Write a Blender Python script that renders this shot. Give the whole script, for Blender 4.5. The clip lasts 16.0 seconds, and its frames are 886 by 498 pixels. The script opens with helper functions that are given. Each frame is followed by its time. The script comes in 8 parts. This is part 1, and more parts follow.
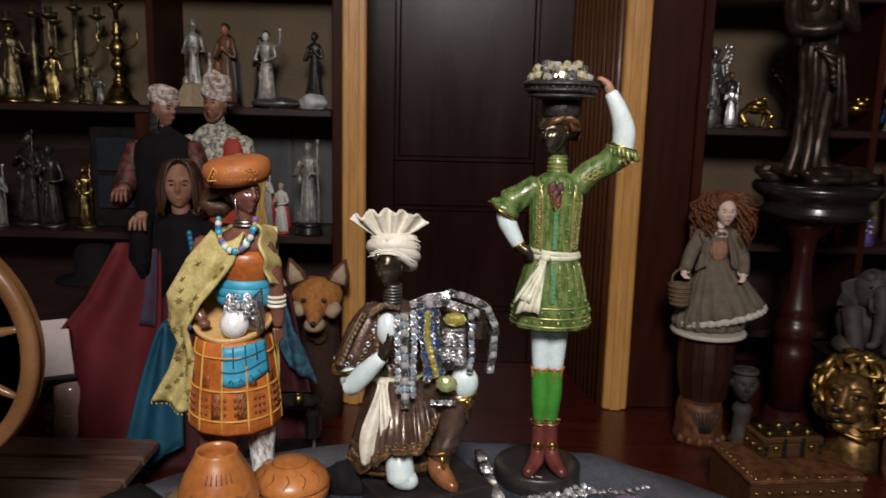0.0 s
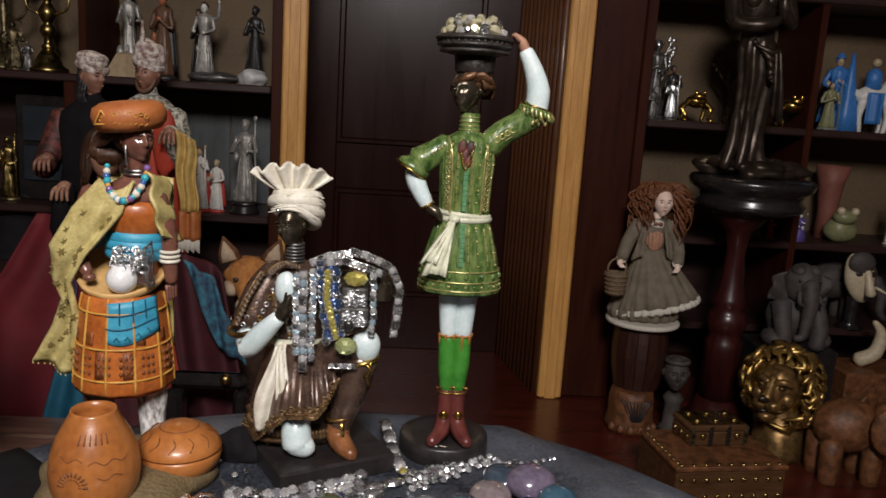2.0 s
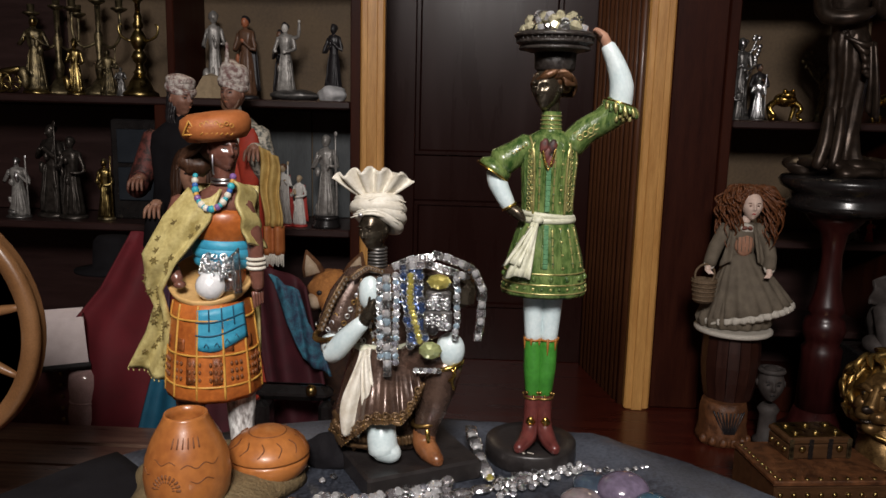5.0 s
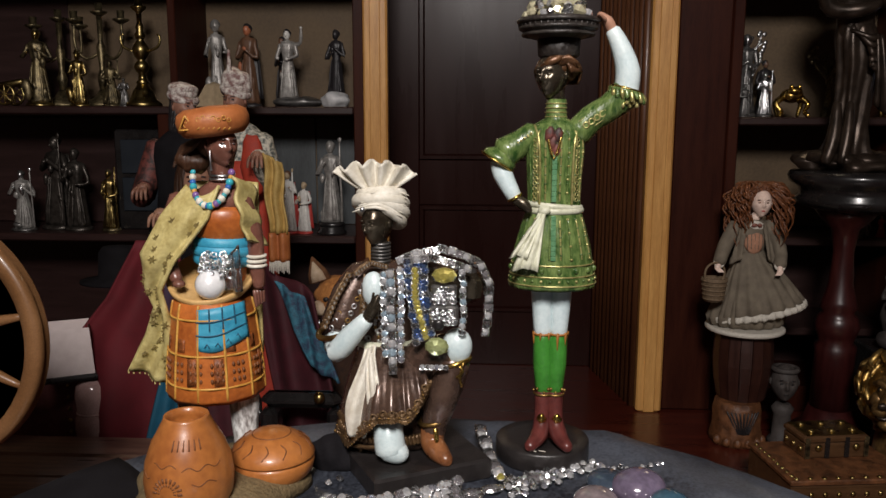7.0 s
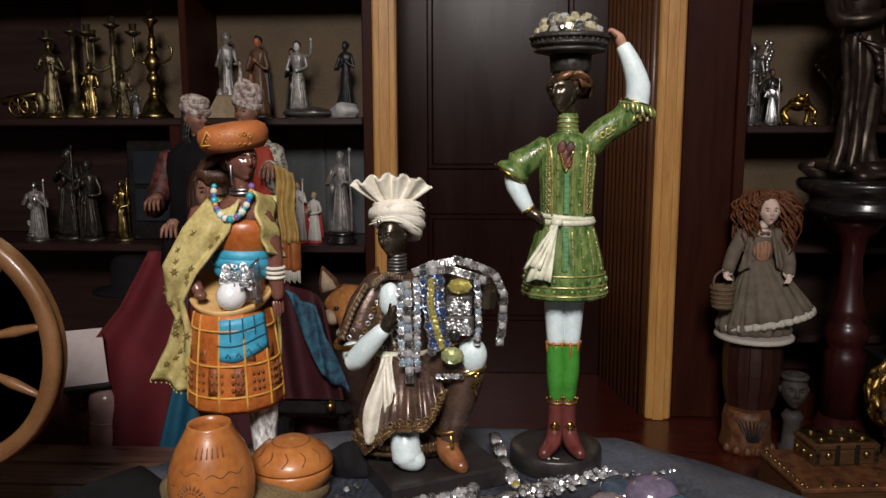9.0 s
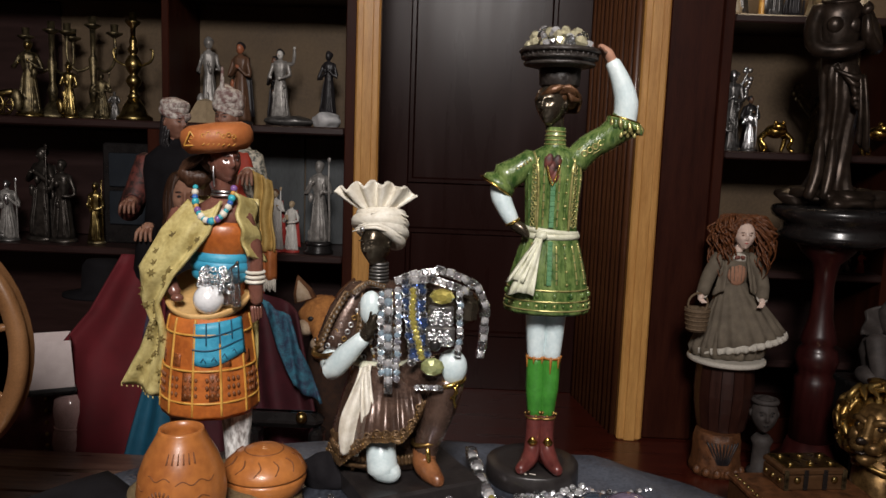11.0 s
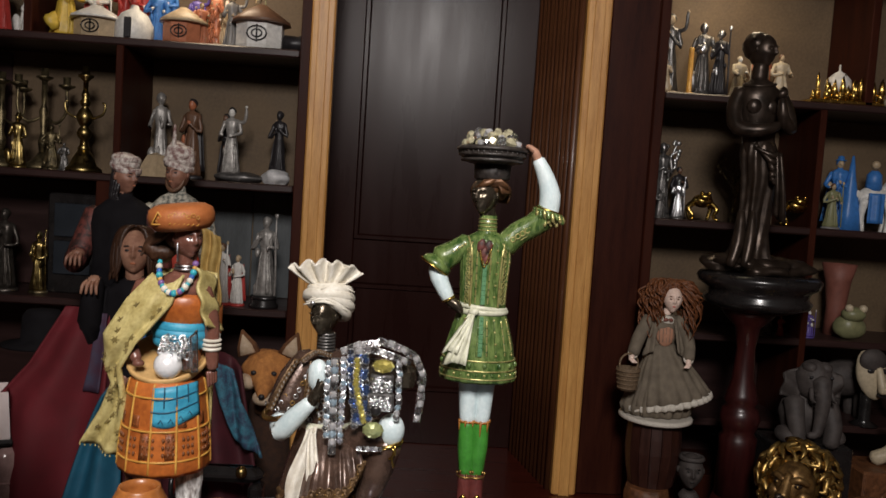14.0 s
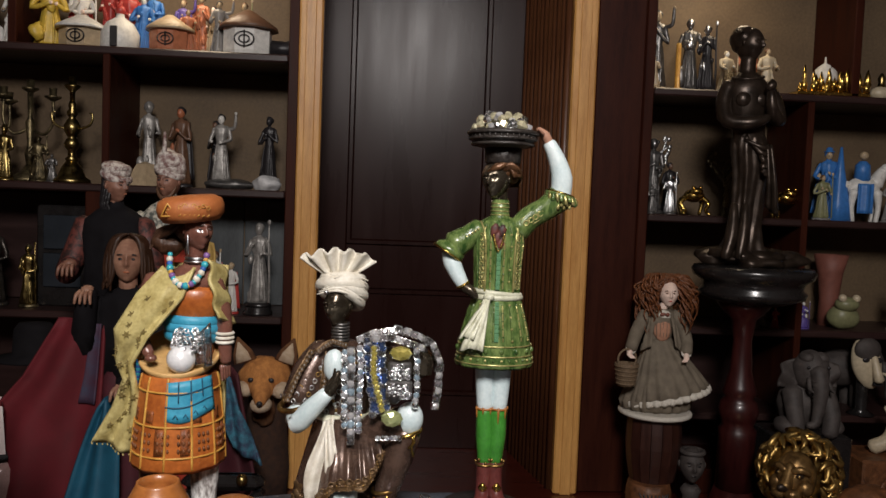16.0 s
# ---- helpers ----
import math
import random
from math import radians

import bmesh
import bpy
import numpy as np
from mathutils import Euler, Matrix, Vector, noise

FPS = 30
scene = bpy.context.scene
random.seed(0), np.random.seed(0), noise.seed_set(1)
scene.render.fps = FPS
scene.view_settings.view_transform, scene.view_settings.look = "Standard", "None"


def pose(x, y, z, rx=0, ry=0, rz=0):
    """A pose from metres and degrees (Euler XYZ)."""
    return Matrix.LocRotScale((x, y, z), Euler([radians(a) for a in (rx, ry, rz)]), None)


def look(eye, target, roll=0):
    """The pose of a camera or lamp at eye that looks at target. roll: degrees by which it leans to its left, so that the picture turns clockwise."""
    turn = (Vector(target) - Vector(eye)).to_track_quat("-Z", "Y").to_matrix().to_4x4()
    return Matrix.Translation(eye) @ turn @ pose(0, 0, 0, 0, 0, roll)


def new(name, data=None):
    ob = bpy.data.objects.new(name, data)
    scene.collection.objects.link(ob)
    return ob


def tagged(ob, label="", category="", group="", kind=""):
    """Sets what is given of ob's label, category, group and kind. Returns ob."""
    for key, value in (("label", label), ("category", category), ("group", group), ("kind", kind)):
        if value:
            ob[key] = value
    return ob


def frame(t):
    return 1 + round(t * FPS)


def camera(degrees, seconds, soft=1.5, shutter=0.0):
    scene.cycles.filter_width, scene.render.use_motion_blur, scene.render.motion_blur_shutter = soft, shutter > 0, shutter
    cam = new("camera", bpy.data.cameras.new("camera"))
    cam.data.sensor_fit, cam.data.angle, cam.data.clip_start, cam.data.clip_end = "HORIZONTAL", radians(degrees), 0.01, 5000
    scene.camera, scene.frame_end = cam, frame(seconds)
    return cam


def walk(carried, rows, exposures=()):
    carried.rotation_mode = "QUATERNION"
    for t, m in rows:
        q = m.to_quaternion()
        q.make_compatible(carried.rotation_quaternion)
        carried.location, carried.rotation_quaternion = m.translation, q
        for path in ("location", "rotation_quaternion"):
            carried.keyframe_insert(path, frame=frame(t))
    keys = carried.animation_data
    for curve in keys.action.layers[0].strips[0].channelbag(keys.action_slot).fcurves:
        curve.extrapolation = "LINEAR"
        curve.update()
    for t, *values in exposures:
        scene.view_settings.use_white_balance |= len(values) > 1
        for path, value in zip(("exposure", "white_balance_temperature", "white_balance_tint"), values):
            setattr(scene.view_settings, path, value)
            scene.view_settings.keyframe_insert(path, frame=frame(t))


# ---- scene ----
cam = camera(58.5, 16.0, shutter=0.5)
METRES, EYE, TILT, LEAN, TURN = 0.68, 1.07, 0.0, 0.0, 0.0
ROWS = [
    (0.0, 0.0, 0.0, 0.0, 0.24, -10.43, -1.32),
    (0.5, -0.0228, -0.0724, -0.0021, -2.84, -10.38, -2.82),
    (1.0, -0.0094, -0.0984, -0.0183, -3.64, -10.36, -3.77),
    (1.5, 0.0351, -0.0474, -0.0389, -3.54, -10.42, -4.04),
    (2.0, 0.0683, 0.0325, -0.053, -2.91, -10.75, -3.55),
    (2.5, 0.059, 0.042, -0.0624, 0.75, -10.76, -1.83),
    (3.0, 0.0589, 0.063, -0.0638, 1.73, -10.74, -1.56),
    (3.5, 0.0692, 0.0512, -0.0647, 2.04, -10.84, -1.29),
    (4.0, 0.0687, 0.0447, -0.0596, 2.28, -10.67, -1.3),
    (6.5, 0.0575, 0.0593, -0.0955, 3.01, -9.36, -0.9),
    (7.0, 0.0664, 0.0703, -0.0961, 2.83, -9.42, -0.17),
    (7.5, 0.0623, 0.0679, -0.0976, 2.82, -9.37, 0.04),
    (8.0, 0.0595, 0.0632, -0.0963, 2.79, -9.38, 0.16),
    (8.5, 0.0553, 0.0615, -0.0931, 2.95, -9.55, 0.11),
    (9.0, 0.0566, 0.0468, -0.0876, 3.3, -8.84, 0.12),
    (11.5, 0.0365, 0.0558, -0.0978, 1.33, -7.69, -2.88),
    (12.0, 0.0292, -0.0156, -0.068, 1.19, -7.98, -3.62),
    (12.5, 0.0678, -0.0735, -0.1065, 1.01, -9.01, -3.91),
    (13.0, 0.0424, -0.1594, -0.082, -1.24, -8.84, -4.33),
    (13.5, 0.0421, -0.166, -0.0532, -1.59, -5.93, -4.7),
    (14.0, 0.0485, -0.0658, -0.0442, -2.07, -3.87, -3.73),
    (14.5, 0.0367, -0.0502, -0.0578, -2.82, -3.58, -1.76),
    (15.0, 0.0537, -0.0572, -0.0733, -3.02, -3.81, -1.15),
    (15.5, 0.0133, -0.0807, -0.0809, -3.09, -3.36, -1.5),
    (16.0, 0.0092, -0.0543, -0.0812, -3.17, -3.23, -2.18),
]
walk(cam, [(t, pose(0, 0, EYE, TILT, LEAN, TURN) @ pose(METRES * x, METRES * y, METRES * z, 90 + pitch, roll, yaw)) for t, x, y, z, yaw, pitch, roll in ROWS])

# ---- light ----
world = bpy.data.worlds.new("room_world")
scene.world = world
world.use_nodes = True
world.node_tree.nodes["Background"].inputs[0].default_value = (1.0, 0.9, 0.78, 1)
world.node_tree.nodes["Background"].inputs[1].default_value = 0.006


def area_light(name, at, target, size, watts, colour):
    d = bpy.data.lights.new(name, "AREA")
    d.shape, d.size, d.energy, d.color = "DISK", size, watts, colour
    ob = new(name, d)
    ob.matrix_world = look(at, target)
    return ob


area_light("ceiling_lamp_light", (0.05, -1.25, 2.50), (0.10, 1.4, 0.80), 0.75, 97, (1.0, 0.935, 0.900))
area_light("cabinet_light_left", (-0.75, 2.80, 1.93), (-0.75, 2.86, 1.0), 0.25, 2.1, (1.0, 0.80, 0.56))
area_light("cabinet_light_right", (1.15, 2.80, 1.93), (1.15, 2.90, 1.0), 0.25, 1.5, (1.0, 0.80, 0.55))


# ---- materials ----
def mat(name, a, b=None, rough=0.5, metal=0.0, size=40.0, fine=300.0, bump=0.15, stretch=(1, 1, 1), spec=0.5, coat=0.0, spread=0.5, depth=0.002):
    """Two colours mixed by coarse and fine noise, with relief and uneven gloss."""
    m = bpy.data.materials.new(name)
    m.use_nodes = True
    n, l = m.node_tree.nodes, m.node_tree.links
    p = n["Principled BSDF"]
    b = b or tuple(c * 0.7 for c in a)
    co, mp = n.new("ShaderNodeTexCoord"), n.new("ShaderNodeMapping")
    mp.inputs["Scale"].default_value = stretch
    l.new(co.outputs["Object"], mp.inputs[0])
    t1, t2 = n.new("ShaderNodeTexNoise"), n.new("ShaderNodeTexNoise")
    for t, s, d in ((t1, size, 6), (t2, fine, 4)):
        t.inputs["Scale"].default_value, t.inputs["Detail"].default_value = s, d
        l.new(mp.outputs[0], t.inputs[0])
    ad = n.new("ShaderNodeMix")
    ad.inputs[0].default_value = 0.35
    l.new(t1.outputs[0], ad.inputs[2]), l.new(t2.outputs[0], ad.inputs[3])
    rp = n.new("ShaderNodeValToRGB")
    rp.color_ramp.elements[0].position, rp.color_ramp.elements[1].position = 0.5 - spread / 3, 0.5 + spread / 3
    rp.color_ramp.elements[0].color, rp.color_ramp.elements[1].color = (*b, 1), (*a, 1)
    l.new(ad.outputs[0], rp.inputs[0]), l.new(rp.outputs[0], p.inputs["Base Color"])
    rr = n.new("ShaderNodeMapRange")
    rr.inputs[3].default_value, rr.inputs[4].default_value = max(0.02, rough - 0.12), min(1, rough + 0.12)
    l.new(t1.outputs[0], rr.inputs[0]), l.new(rr.outputs[0], p.inputs["Roughness"])
    p.inputs["Metallic"].default_value, p.inputs["Specular IOR Level"].default_value = metal, spec
    p.inputs["Coat Weight"].default_value, p.inputs["Coat Roughness"].default_value = coat, 0.12
    if bump:
        bp = n.new("ShaderNodeBump")
        bp.inputs["Strength"].default_value, bp.inputs["Distance"].default_value = bump, depth
        l.new(ad.outputs[0], bp.inputs["Height"]), l.new(bp.outputs[0], p.inputs["Normal"])
    return m


def gem(name, colour, rough=0.2, ior=1.6, clear=0.4, metal=0.72):
    m = mat(name, colour, tuple(c * 0.6 for c in colour), rough=rough, bump=0.0, size=120)
    p = m.node_tree.nodes["Principled BSDF"]
    p.inputs["Transmission Weight"].default_value, p.inputs["IOR"].default_value, p.inputs["Metallic"].default_value = clear, ior, metal
    p.inputs["Specular IOR Level"].default_value, p.inputs["Coat Weight"].default_value, p.inputs["Coat Roughness"].default_value = 0.9, 1.0, 0.02
    p.inputs["Roughness"].default_value = rough
    return m


PINE = mat("pine", (0.73, 0.395, 0.120), (0.46, 0.210, 0.055), 0.38, size=9, fine=60, stretch=(6, 6, 0.5), bump=0.1, coat=0.2)
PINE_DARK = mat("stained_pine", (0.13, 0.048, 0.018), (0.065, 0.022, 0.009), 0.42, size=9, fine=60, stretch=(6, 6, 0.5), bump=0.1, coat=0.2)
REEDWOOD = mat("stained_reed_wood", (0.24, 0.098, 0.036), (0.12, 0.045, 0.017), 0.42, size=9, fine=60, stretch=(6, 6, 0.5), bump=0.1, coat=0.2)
DOORWOOD = mat("dark_door_wood", (0.026, 0.007, 0.005), (0.015, 0.005, 0.004), 0.29, size=3, fine=40, stretch=(4, 4, 0.5), bump=0.01, spread=0.9, spec=0.17)
CABINET = mat("mahogany", (0.046, 0.011, 0.005), (0.022, 0.005, 0.003), 0.45, size=7, fine=60, stretch=(5, 5, 0.6), bump=0.1, spec=0.12)
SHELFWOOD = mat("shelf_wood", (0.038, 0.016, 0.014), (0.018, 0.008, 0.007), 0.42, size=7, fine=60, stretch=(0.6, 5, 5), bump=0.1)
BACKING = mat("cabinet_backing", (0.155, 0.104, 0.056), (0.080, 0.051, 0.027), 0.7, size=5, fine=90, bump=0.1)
SLATEBOARD = mat("slate_painted_board", (0.100, 0.112, 0.118), (0.055, 0.060, 0.062), 0.42, size=5, fine=90, stretch=(3, 3, 0.5), bump=0.08)
BENCHWOOD = mat("worn_bench_wood", (0.250, 0.150, 0.105), (0.070, 0.038, 0.028), 0.32, size=9, fine=70, stretch=(0.5, 6, 6), bump=0.2, coat=0.3)
FLOORWOOD = mat("red_floor_wood", (0.090, 0.015, 0.008), (0.045, 0.008, 0.005), 0.30, size=6, fine=60, stretch=(0.5, 5, 5), bump=0.08, coat=0.3)
PLASTER = mat("plaster", (0.11, 0.07, 0.05), (0.08, 0.05, 0.036), 0.85, size=4, fine=120, bump=0.2)
# strong light and dark blotches paint the satin's sheen and fold shade
CLOTH = mat("satin_cloth", (0.090, 0.102, 0.128), (0.010, 0.011, 0.016), 0.34, size=7, fine=300, bump=0.10, spread=0.30)
BLACKSTONE = mat("black_base", (0.026, 0.022, 0.021), (0.013, 0.011, 0.011), 0.34, size=60, bump=0.3)
GREEN = mat("green_glaze", (0.170, 0.235, 0.070), (0.024, 0.066, 0.014), 0.27, size=110, fine=420, bump=0.7, coat=0.55, spread=0.4, stretch=(1.5, 1.5, 0.5))
GREENLEG = mat("green_stocking", (0.060, 0.27, 0.035), (0.026, 0.14, 0.016), 0.33, size=50, coat=0.3)
WHITEGLAZE = mat("white_glaze", (0.74, 0.83, 0.83), (0.52, 0.64, 0.66), 0.34, size=45, bump=0.25, coat=0.3, depth=0.004)
CREAM = mat("cream_plaster", (0.80, 0.77, 0.68), (0.55, 0.50, 0.40), 0.5, size=90, bump=0.4)
IVORY = mat("ivory_sash", (0.70, 0.70, 0.56), (0.46, 0.46, 0.33), 0.45, size=90, bump=0.4)
BRONZEFACE = mat("dark_bronze", (0.115, 0.095, 0.068), (0.050, 0.038, 0.026), 0.27, metal=0.75, size=60, bump=0.1)
BRONZE = mat("black_bronze", (0.072, 0.050, 0.037), (0.022, 0.016, 0.012), 0.33, metal=0.6, size=30, bump=0.25, depth=0.004)
HAIRBRONZE = mat("hair_bronze", (0.17, 0.080, 0.035), (0.040, 0.017, 0.008), 0.35, metal=0.4, size=140, bump=0.8)
GOLD = mat("gold_leaf", (0.80, 0.55, 0.16), (0.45, 0.28, 0.06), 0.25, metal=1.0, size=90, bump=0.3)
BRASS = mat("old_brass", (0.50, 0.38, 0.15), (0.17, 0.115, 0.04), 0.30, metal=1.0, size=45, bump=0.3, spread=0.35)
DULLBRASS = mat("tarnished_brass", (0.27, 0.215, 0.115), (0.035, 0.028, 0.018), 0.42, metal=0.85, size=45, bump=0.5, spread=0.3, depth=0.004)
OLDGOLD = mat("gilded_plaster", (0.44, 0.27, 0.085), (0.10, 0.052, 0.018), 0.38, metal=0.85, size=35, bump=0.5)
DARKPEWTER = mat("blackened_pewter", (0.110, 0.095, 0.082), (0.030, 0.025, 0.021), 0.36, metal=0.7, size=60, bump=0.4)
SILVER = mat("silver", (0.86, 0.86, 0.86), (0.50, 0.50, 0.52), 0.33, metal=1.0, size=150, bump=0.15)
CHROME = mat("bright_silver", (0.96, 0.96, 0.97), (0.80, 0.80, 0.82), 0.26, metal=1.0, size=300, bump=0.1)
SILVERSTONE = mat("silvered_plaster", (0.46, 0.44, 0.41), (0.16, 0.15, 0.14), 0.42, metal=0.35, size=60, bump=0.5)
HATCLAY = mat("matt_orange_clay", (0.46, 0.155, 0.045), (0.30, 0.085, 0.022), 0.55, size=40, fine=260, bump=0.4)
PEWTER = mat("pewter", (0.25, 0.24, 0.23), (0.08, 0.077, 0.074), 0.38, metal=0.75, size=60, bump=0.4)
# the mirror ball's blown-out glare, put into a near-white base colour
GLAREWHITE = mat("glare_white_ball", (0.95, 0.95, 0.95), (0.86, 0.87, 0.88), 0.22, bump=0.35, size=260, coat=1.0, metal=0.15)
BROWNROBE = mat("brown_glaze", (0.135, 0.082, 0.060), (0.046, 0.026, 0.019), 0.27, metal=0.35, size=48, fine=420, bump=0.4, coat=0.35, spread=0.4, depth=0.002)
BOOT = mat("boot_leather", (0.30, 0.12, 0.045), (0.13, 0.045, 0.018), 0.30, size=60, coat=0.4)
REDBOOT = mat("red_boot", (0.150, 0.036, 0.030), (0.060, 0.014, 0.013), 0.33, size=60, coat=0.3)
BASKET = mat("dark_basket", (0.050, 0.042, 0.036), (0.016, 0.013, 0.012), 0.4, size=200, bump=0.9)
ORANGE = mat("orange_clay", (0.56, 0.165, 0.030), (0.27, 0.066, 0.014), 0.40, size=35, fine=240, bump=0.35, coat=0.2)
GOURD = mat("gourd_clay", (0.50, 0.185, 0.045), (0.27, 0.085, 0.022), 0.36, size=22, fine=160, bump=0.2, coat=0.25)
GOURDDARK = mat("carved_line", (0.20, 0.07, 0.02), (0.12, 0.04, 0.012), 0.6, size=60)
TANSKIRT = mat("tan_tray", (0.70, 0.45, 0.19), (0.52, 0.31, 0.11), 0.5, size=60, bump=0.3)
YELLOWLINE = mat("ochre_rib", (0.66, 0.38, 0.08), (0.42, 0.18, 0.03), 0.42, size=90)
TURQ = mat("turquoise_paint", (0.055, 0.36, 0.52), (0.025, 0.22, 0.36), 0.45, size=70, bump=0.35)
TURQLINE = mat("dark_blue_paint", (0.02, 0.10, 0.17), (0.012, 0.07, 0.12), 0.5)
YELLOWCAPE = mat("ochre_cape", (0.62, 0.53, 0.23), (0.35, 0.27, 0.09), 0.48, size=60, fine=300, bump=0.5, spread=0.4)
SKIN = mat("brown_skin_glaze", (0.20, 0.085, 0.060), (0.12, 0.048, 0.034), 0.26, size=60, bump=0.08, coat=0.4)
STOCKING = mat("speckled_stocking", (0.78, 0.78, 0.76), (0.22, 0.20, 0.19), 0.5, size=110, bump=0.3, spread=0.25, stretch=(1.6, 1.6, 0.6))
ROCK = mat("ochre_rock", (0.21, 0.15, 0.070), (0.07, 0.048, 0.024), 0.7, size=35, bump=0.8, depth=0.006)
SHELLWHITE = mat("white_mineral", (0.72, 0.71, 0.70), (0.5, 0.5, 0.51), 0.4, size=60, bump=0.5)
mat_green_stone = gem("lime_crystal", (0.62, 0.68, 0.30), 0.1, 1.6, 0.2, 0.4)
mat_terracotta = mat("terracotta", (0.24, 0.085, 0.06), (0.15, 0.05, 0.035), 0.6, size=30)
mat_stripe = mat("slate_ribbon", (0.050, 0.055, 0.10), (0.075, 0.020, 0.040), 0.7, size=20, spread=0.5)
BEADS = [mat("bead_turquoise", (0.05, 0.42, 0.50), rough=0.2), mat("bead_blue", (0.04, 0.14, 0.45), rough=0.2), mat("bead_orange", (0.75, 0.25, 0.10), rough=0.2),
         mat("bead_violet", (0.25, 0.13, 0.36), rough=0.2), mat("bead_yellow", (0.75, 0.60, 0.10), rough=0.2)]
CRYSTAL = gem("clear_crystal", (0.97, 0.98, 0.99), 0.0, 1.75, 0.97, 0.0)
BRILLIANT = gem("bright_crystal", (0.98, 0.98, 0.99), 0.07, 1.7, 0.10, 0.55)
PALECRYSTAL = gem("violet_crystal", (0.78, 0.78, 0.88), 0.06, 1.7, 0.6, 0.4)
BLUEGEM = gem("blue_crystal", (0.16, 0.26, 0.55))
YELLOWGEM = gem("yellow_crystal", (0.90, 0.78, 0.20), 0.12, 1.6, 0.2, 0.55)
GREENGEM = gem("green_crystal", (0.05, 0.42, 0.38))
GLASSGOLD = gem("straw_glass", (0.97, 0.90, 0.60), 0.08, 1.6, 0.10, 0.45)
CRIMSON = mat("crimson_cloth", (0.17, 0.012, 0.020), (0.10, 0.008, 0.012), 0.75, size=14, fine=500, bump=0.4)
MAROON = mat("maroon_cloth", (0.085, 0.010, 0.018), (0.040, 0.006, 0.010), 0.75, size=20, fine=500, bump=0.4)
BLUELINING = mat("petrol_lining", (0.014, 0.12, 0.20), (0.008, 0.07, 0.125), 0.6, size=20, fine=500, bump=0.3)
TEALPRINT = mat("teal_print", (0.05, 0.20, 0.28), (0.035, 0.05, 0.10), 0.7, size=45, bump=0.4, spread=0.3)
BLACKCLOTH = mat("black_cloth", (0.012, 0.011, 0.013), (0.006, 0.005, 0.006), 0.85, size=30, bump=0.4, spec=0.15)
PRINTED = mat("patterned_tunic", (0.62, 0.58, 0.48), (0.09, 0.10, 0.09), 0.65, size=75, fine=160, bump=0.4, spread=0.22)
PRINTRED = mat("patterned_red_brocade", (0.17, 0.045, 0.035), (0.030, 0.014, 0.012), 0.6, size=50, fine=160, bump=0.4, spread=0.22)
TURBANPRINT = mat("printed_turban", (0.72, 0.67, 0.61), (0.20, 0.10, 0.09), 0.65, size=60, bump=0.4, spread=0.25)
REDCLOTH = mat("red_cloth", (0.50, 0.050, 0.022), (0.28, 0.025, 0.012), 0.7, size=30, bump=0.4)
SCARF = mat("gold_scarf", (0.60, 0.42, 0.14), (0.38, 0.23, 0.06), 0.6, size=40, bump=0.4)
DOLLSKIN = mat("painted_face", (0.46, 0.25, 0.165), (0.24, 0.11, 0.07), 0.5, size=28, fine=90, bump=0.35, spread=0.5)
DARKFACE = mat("weathered_painted_face", (0.36, 0.18, 0.12), (0.15, 0.062, 0.042), 0.5, size=30, fine=90, bump=0.4, spread=0.45)
PORCELAIN = mat("porcelain", (0.88, 0.70, 0.60), (0.80, 0.59, 0.49), 0.3, size=40, bump=0.03)
BROWNHAIR = mat("brown_hair", (0.070, 0.030, 0.014), (0.022, 0.009, 0.005), 0.45, size=90, bump=0.8, stretch=(3, 3, 0.6))
AUBURN = mat("auburn_curls", (0.250, 0.086, 0.028), (0.040, 0.012, 0.005), 0.5, size=120, bump=0.9)
OLIVECLOTH = mat("grey_olive_dress", (0.215, 0.178, 0.130), (0.105, 0.084, 0.060), 0.85, size=30, fine=600, bump=0.4)
LACE = mat("white_lace", (0.68, 0.64, 0.56), (0.52, 0.48, 0.41), 0.8, size=200, bump=0.7)
PEACH = mat("peach_bodice", (0.48, 0.25, 0.16), (0.36, 0.17, 0.10), 0.8, size=80, bump=0.4)
WICKER = mat("wicker", (0.22, 0.15, 0.09), (0.10, 0.065, 0.035), 0.7, size=160, bump=0.9)
BARK = mat("reddish_barrel_wood", (0.046, 0.014, 0.008), (0.022, 0.007, 0.005), 0.45, size=12, fine=70, stretch=(5, 5, 0.6), bump=0.3, coat=0.15)
CARVED = mat("carved_brown_wood", (0.23, 0.090, 0.034), (0.04, 0.016, 0.008), 0.45, size=40, bump=0.7, depth=0.006)
CHESTWOOD = mat("chest_wood", (0.12, 0.058, 0.024), (0.05, 0.023, 0.010), 0.4, size=14, fine=90, stretch=(0.6, 4, 4), bump=0.2, coat=0.2)
REDWOOD = mat("turned_cherry", (0.050, 0.009, 0.008), (0.022, 0.004, 0.004), 0.36, size=14, stretch=(4, 4, 0.6), coat=0.2)
EBONY = mat("black_lacquer", (0.020, 0.018, 0.018), (0.010, 0.009, 0.009), 0.28, size=20, coat=0.3)
GREYSTONE = mat("dark_grey_carving", (0.080, 0.066, 0.060), (0.030, 0.024, 0.022), 0.68, size=35, bump=0.5)
FOXFUR = mat("fox_fur", (0.62, 0.27, 0.075), (0.30, 0.11, 0.030), 0.9, size=60, fine=500, bump=0.9, stretch=(1, 1, 0.4))
FOXWHITE = mat("fox_white_fur", (0.60, 0.48, 0.35), (0.42, 0.30, 0.19), 0.9, size=60, fine=500, bump=0.9)
WHEELWOOD = mat("turned_beech", (0.31, 0.155, 0.066), (0.17, 0.078, 0.030), 0.35, size=14, bump=0.2, coat=0.3)
OXLEATHER = mat("oxblood_leather", (0.170, 0.060, 0.058), (0.085, 0.026, 0.027), 0.35, size=30, fine=260, bump=0.4, coat=0.2)
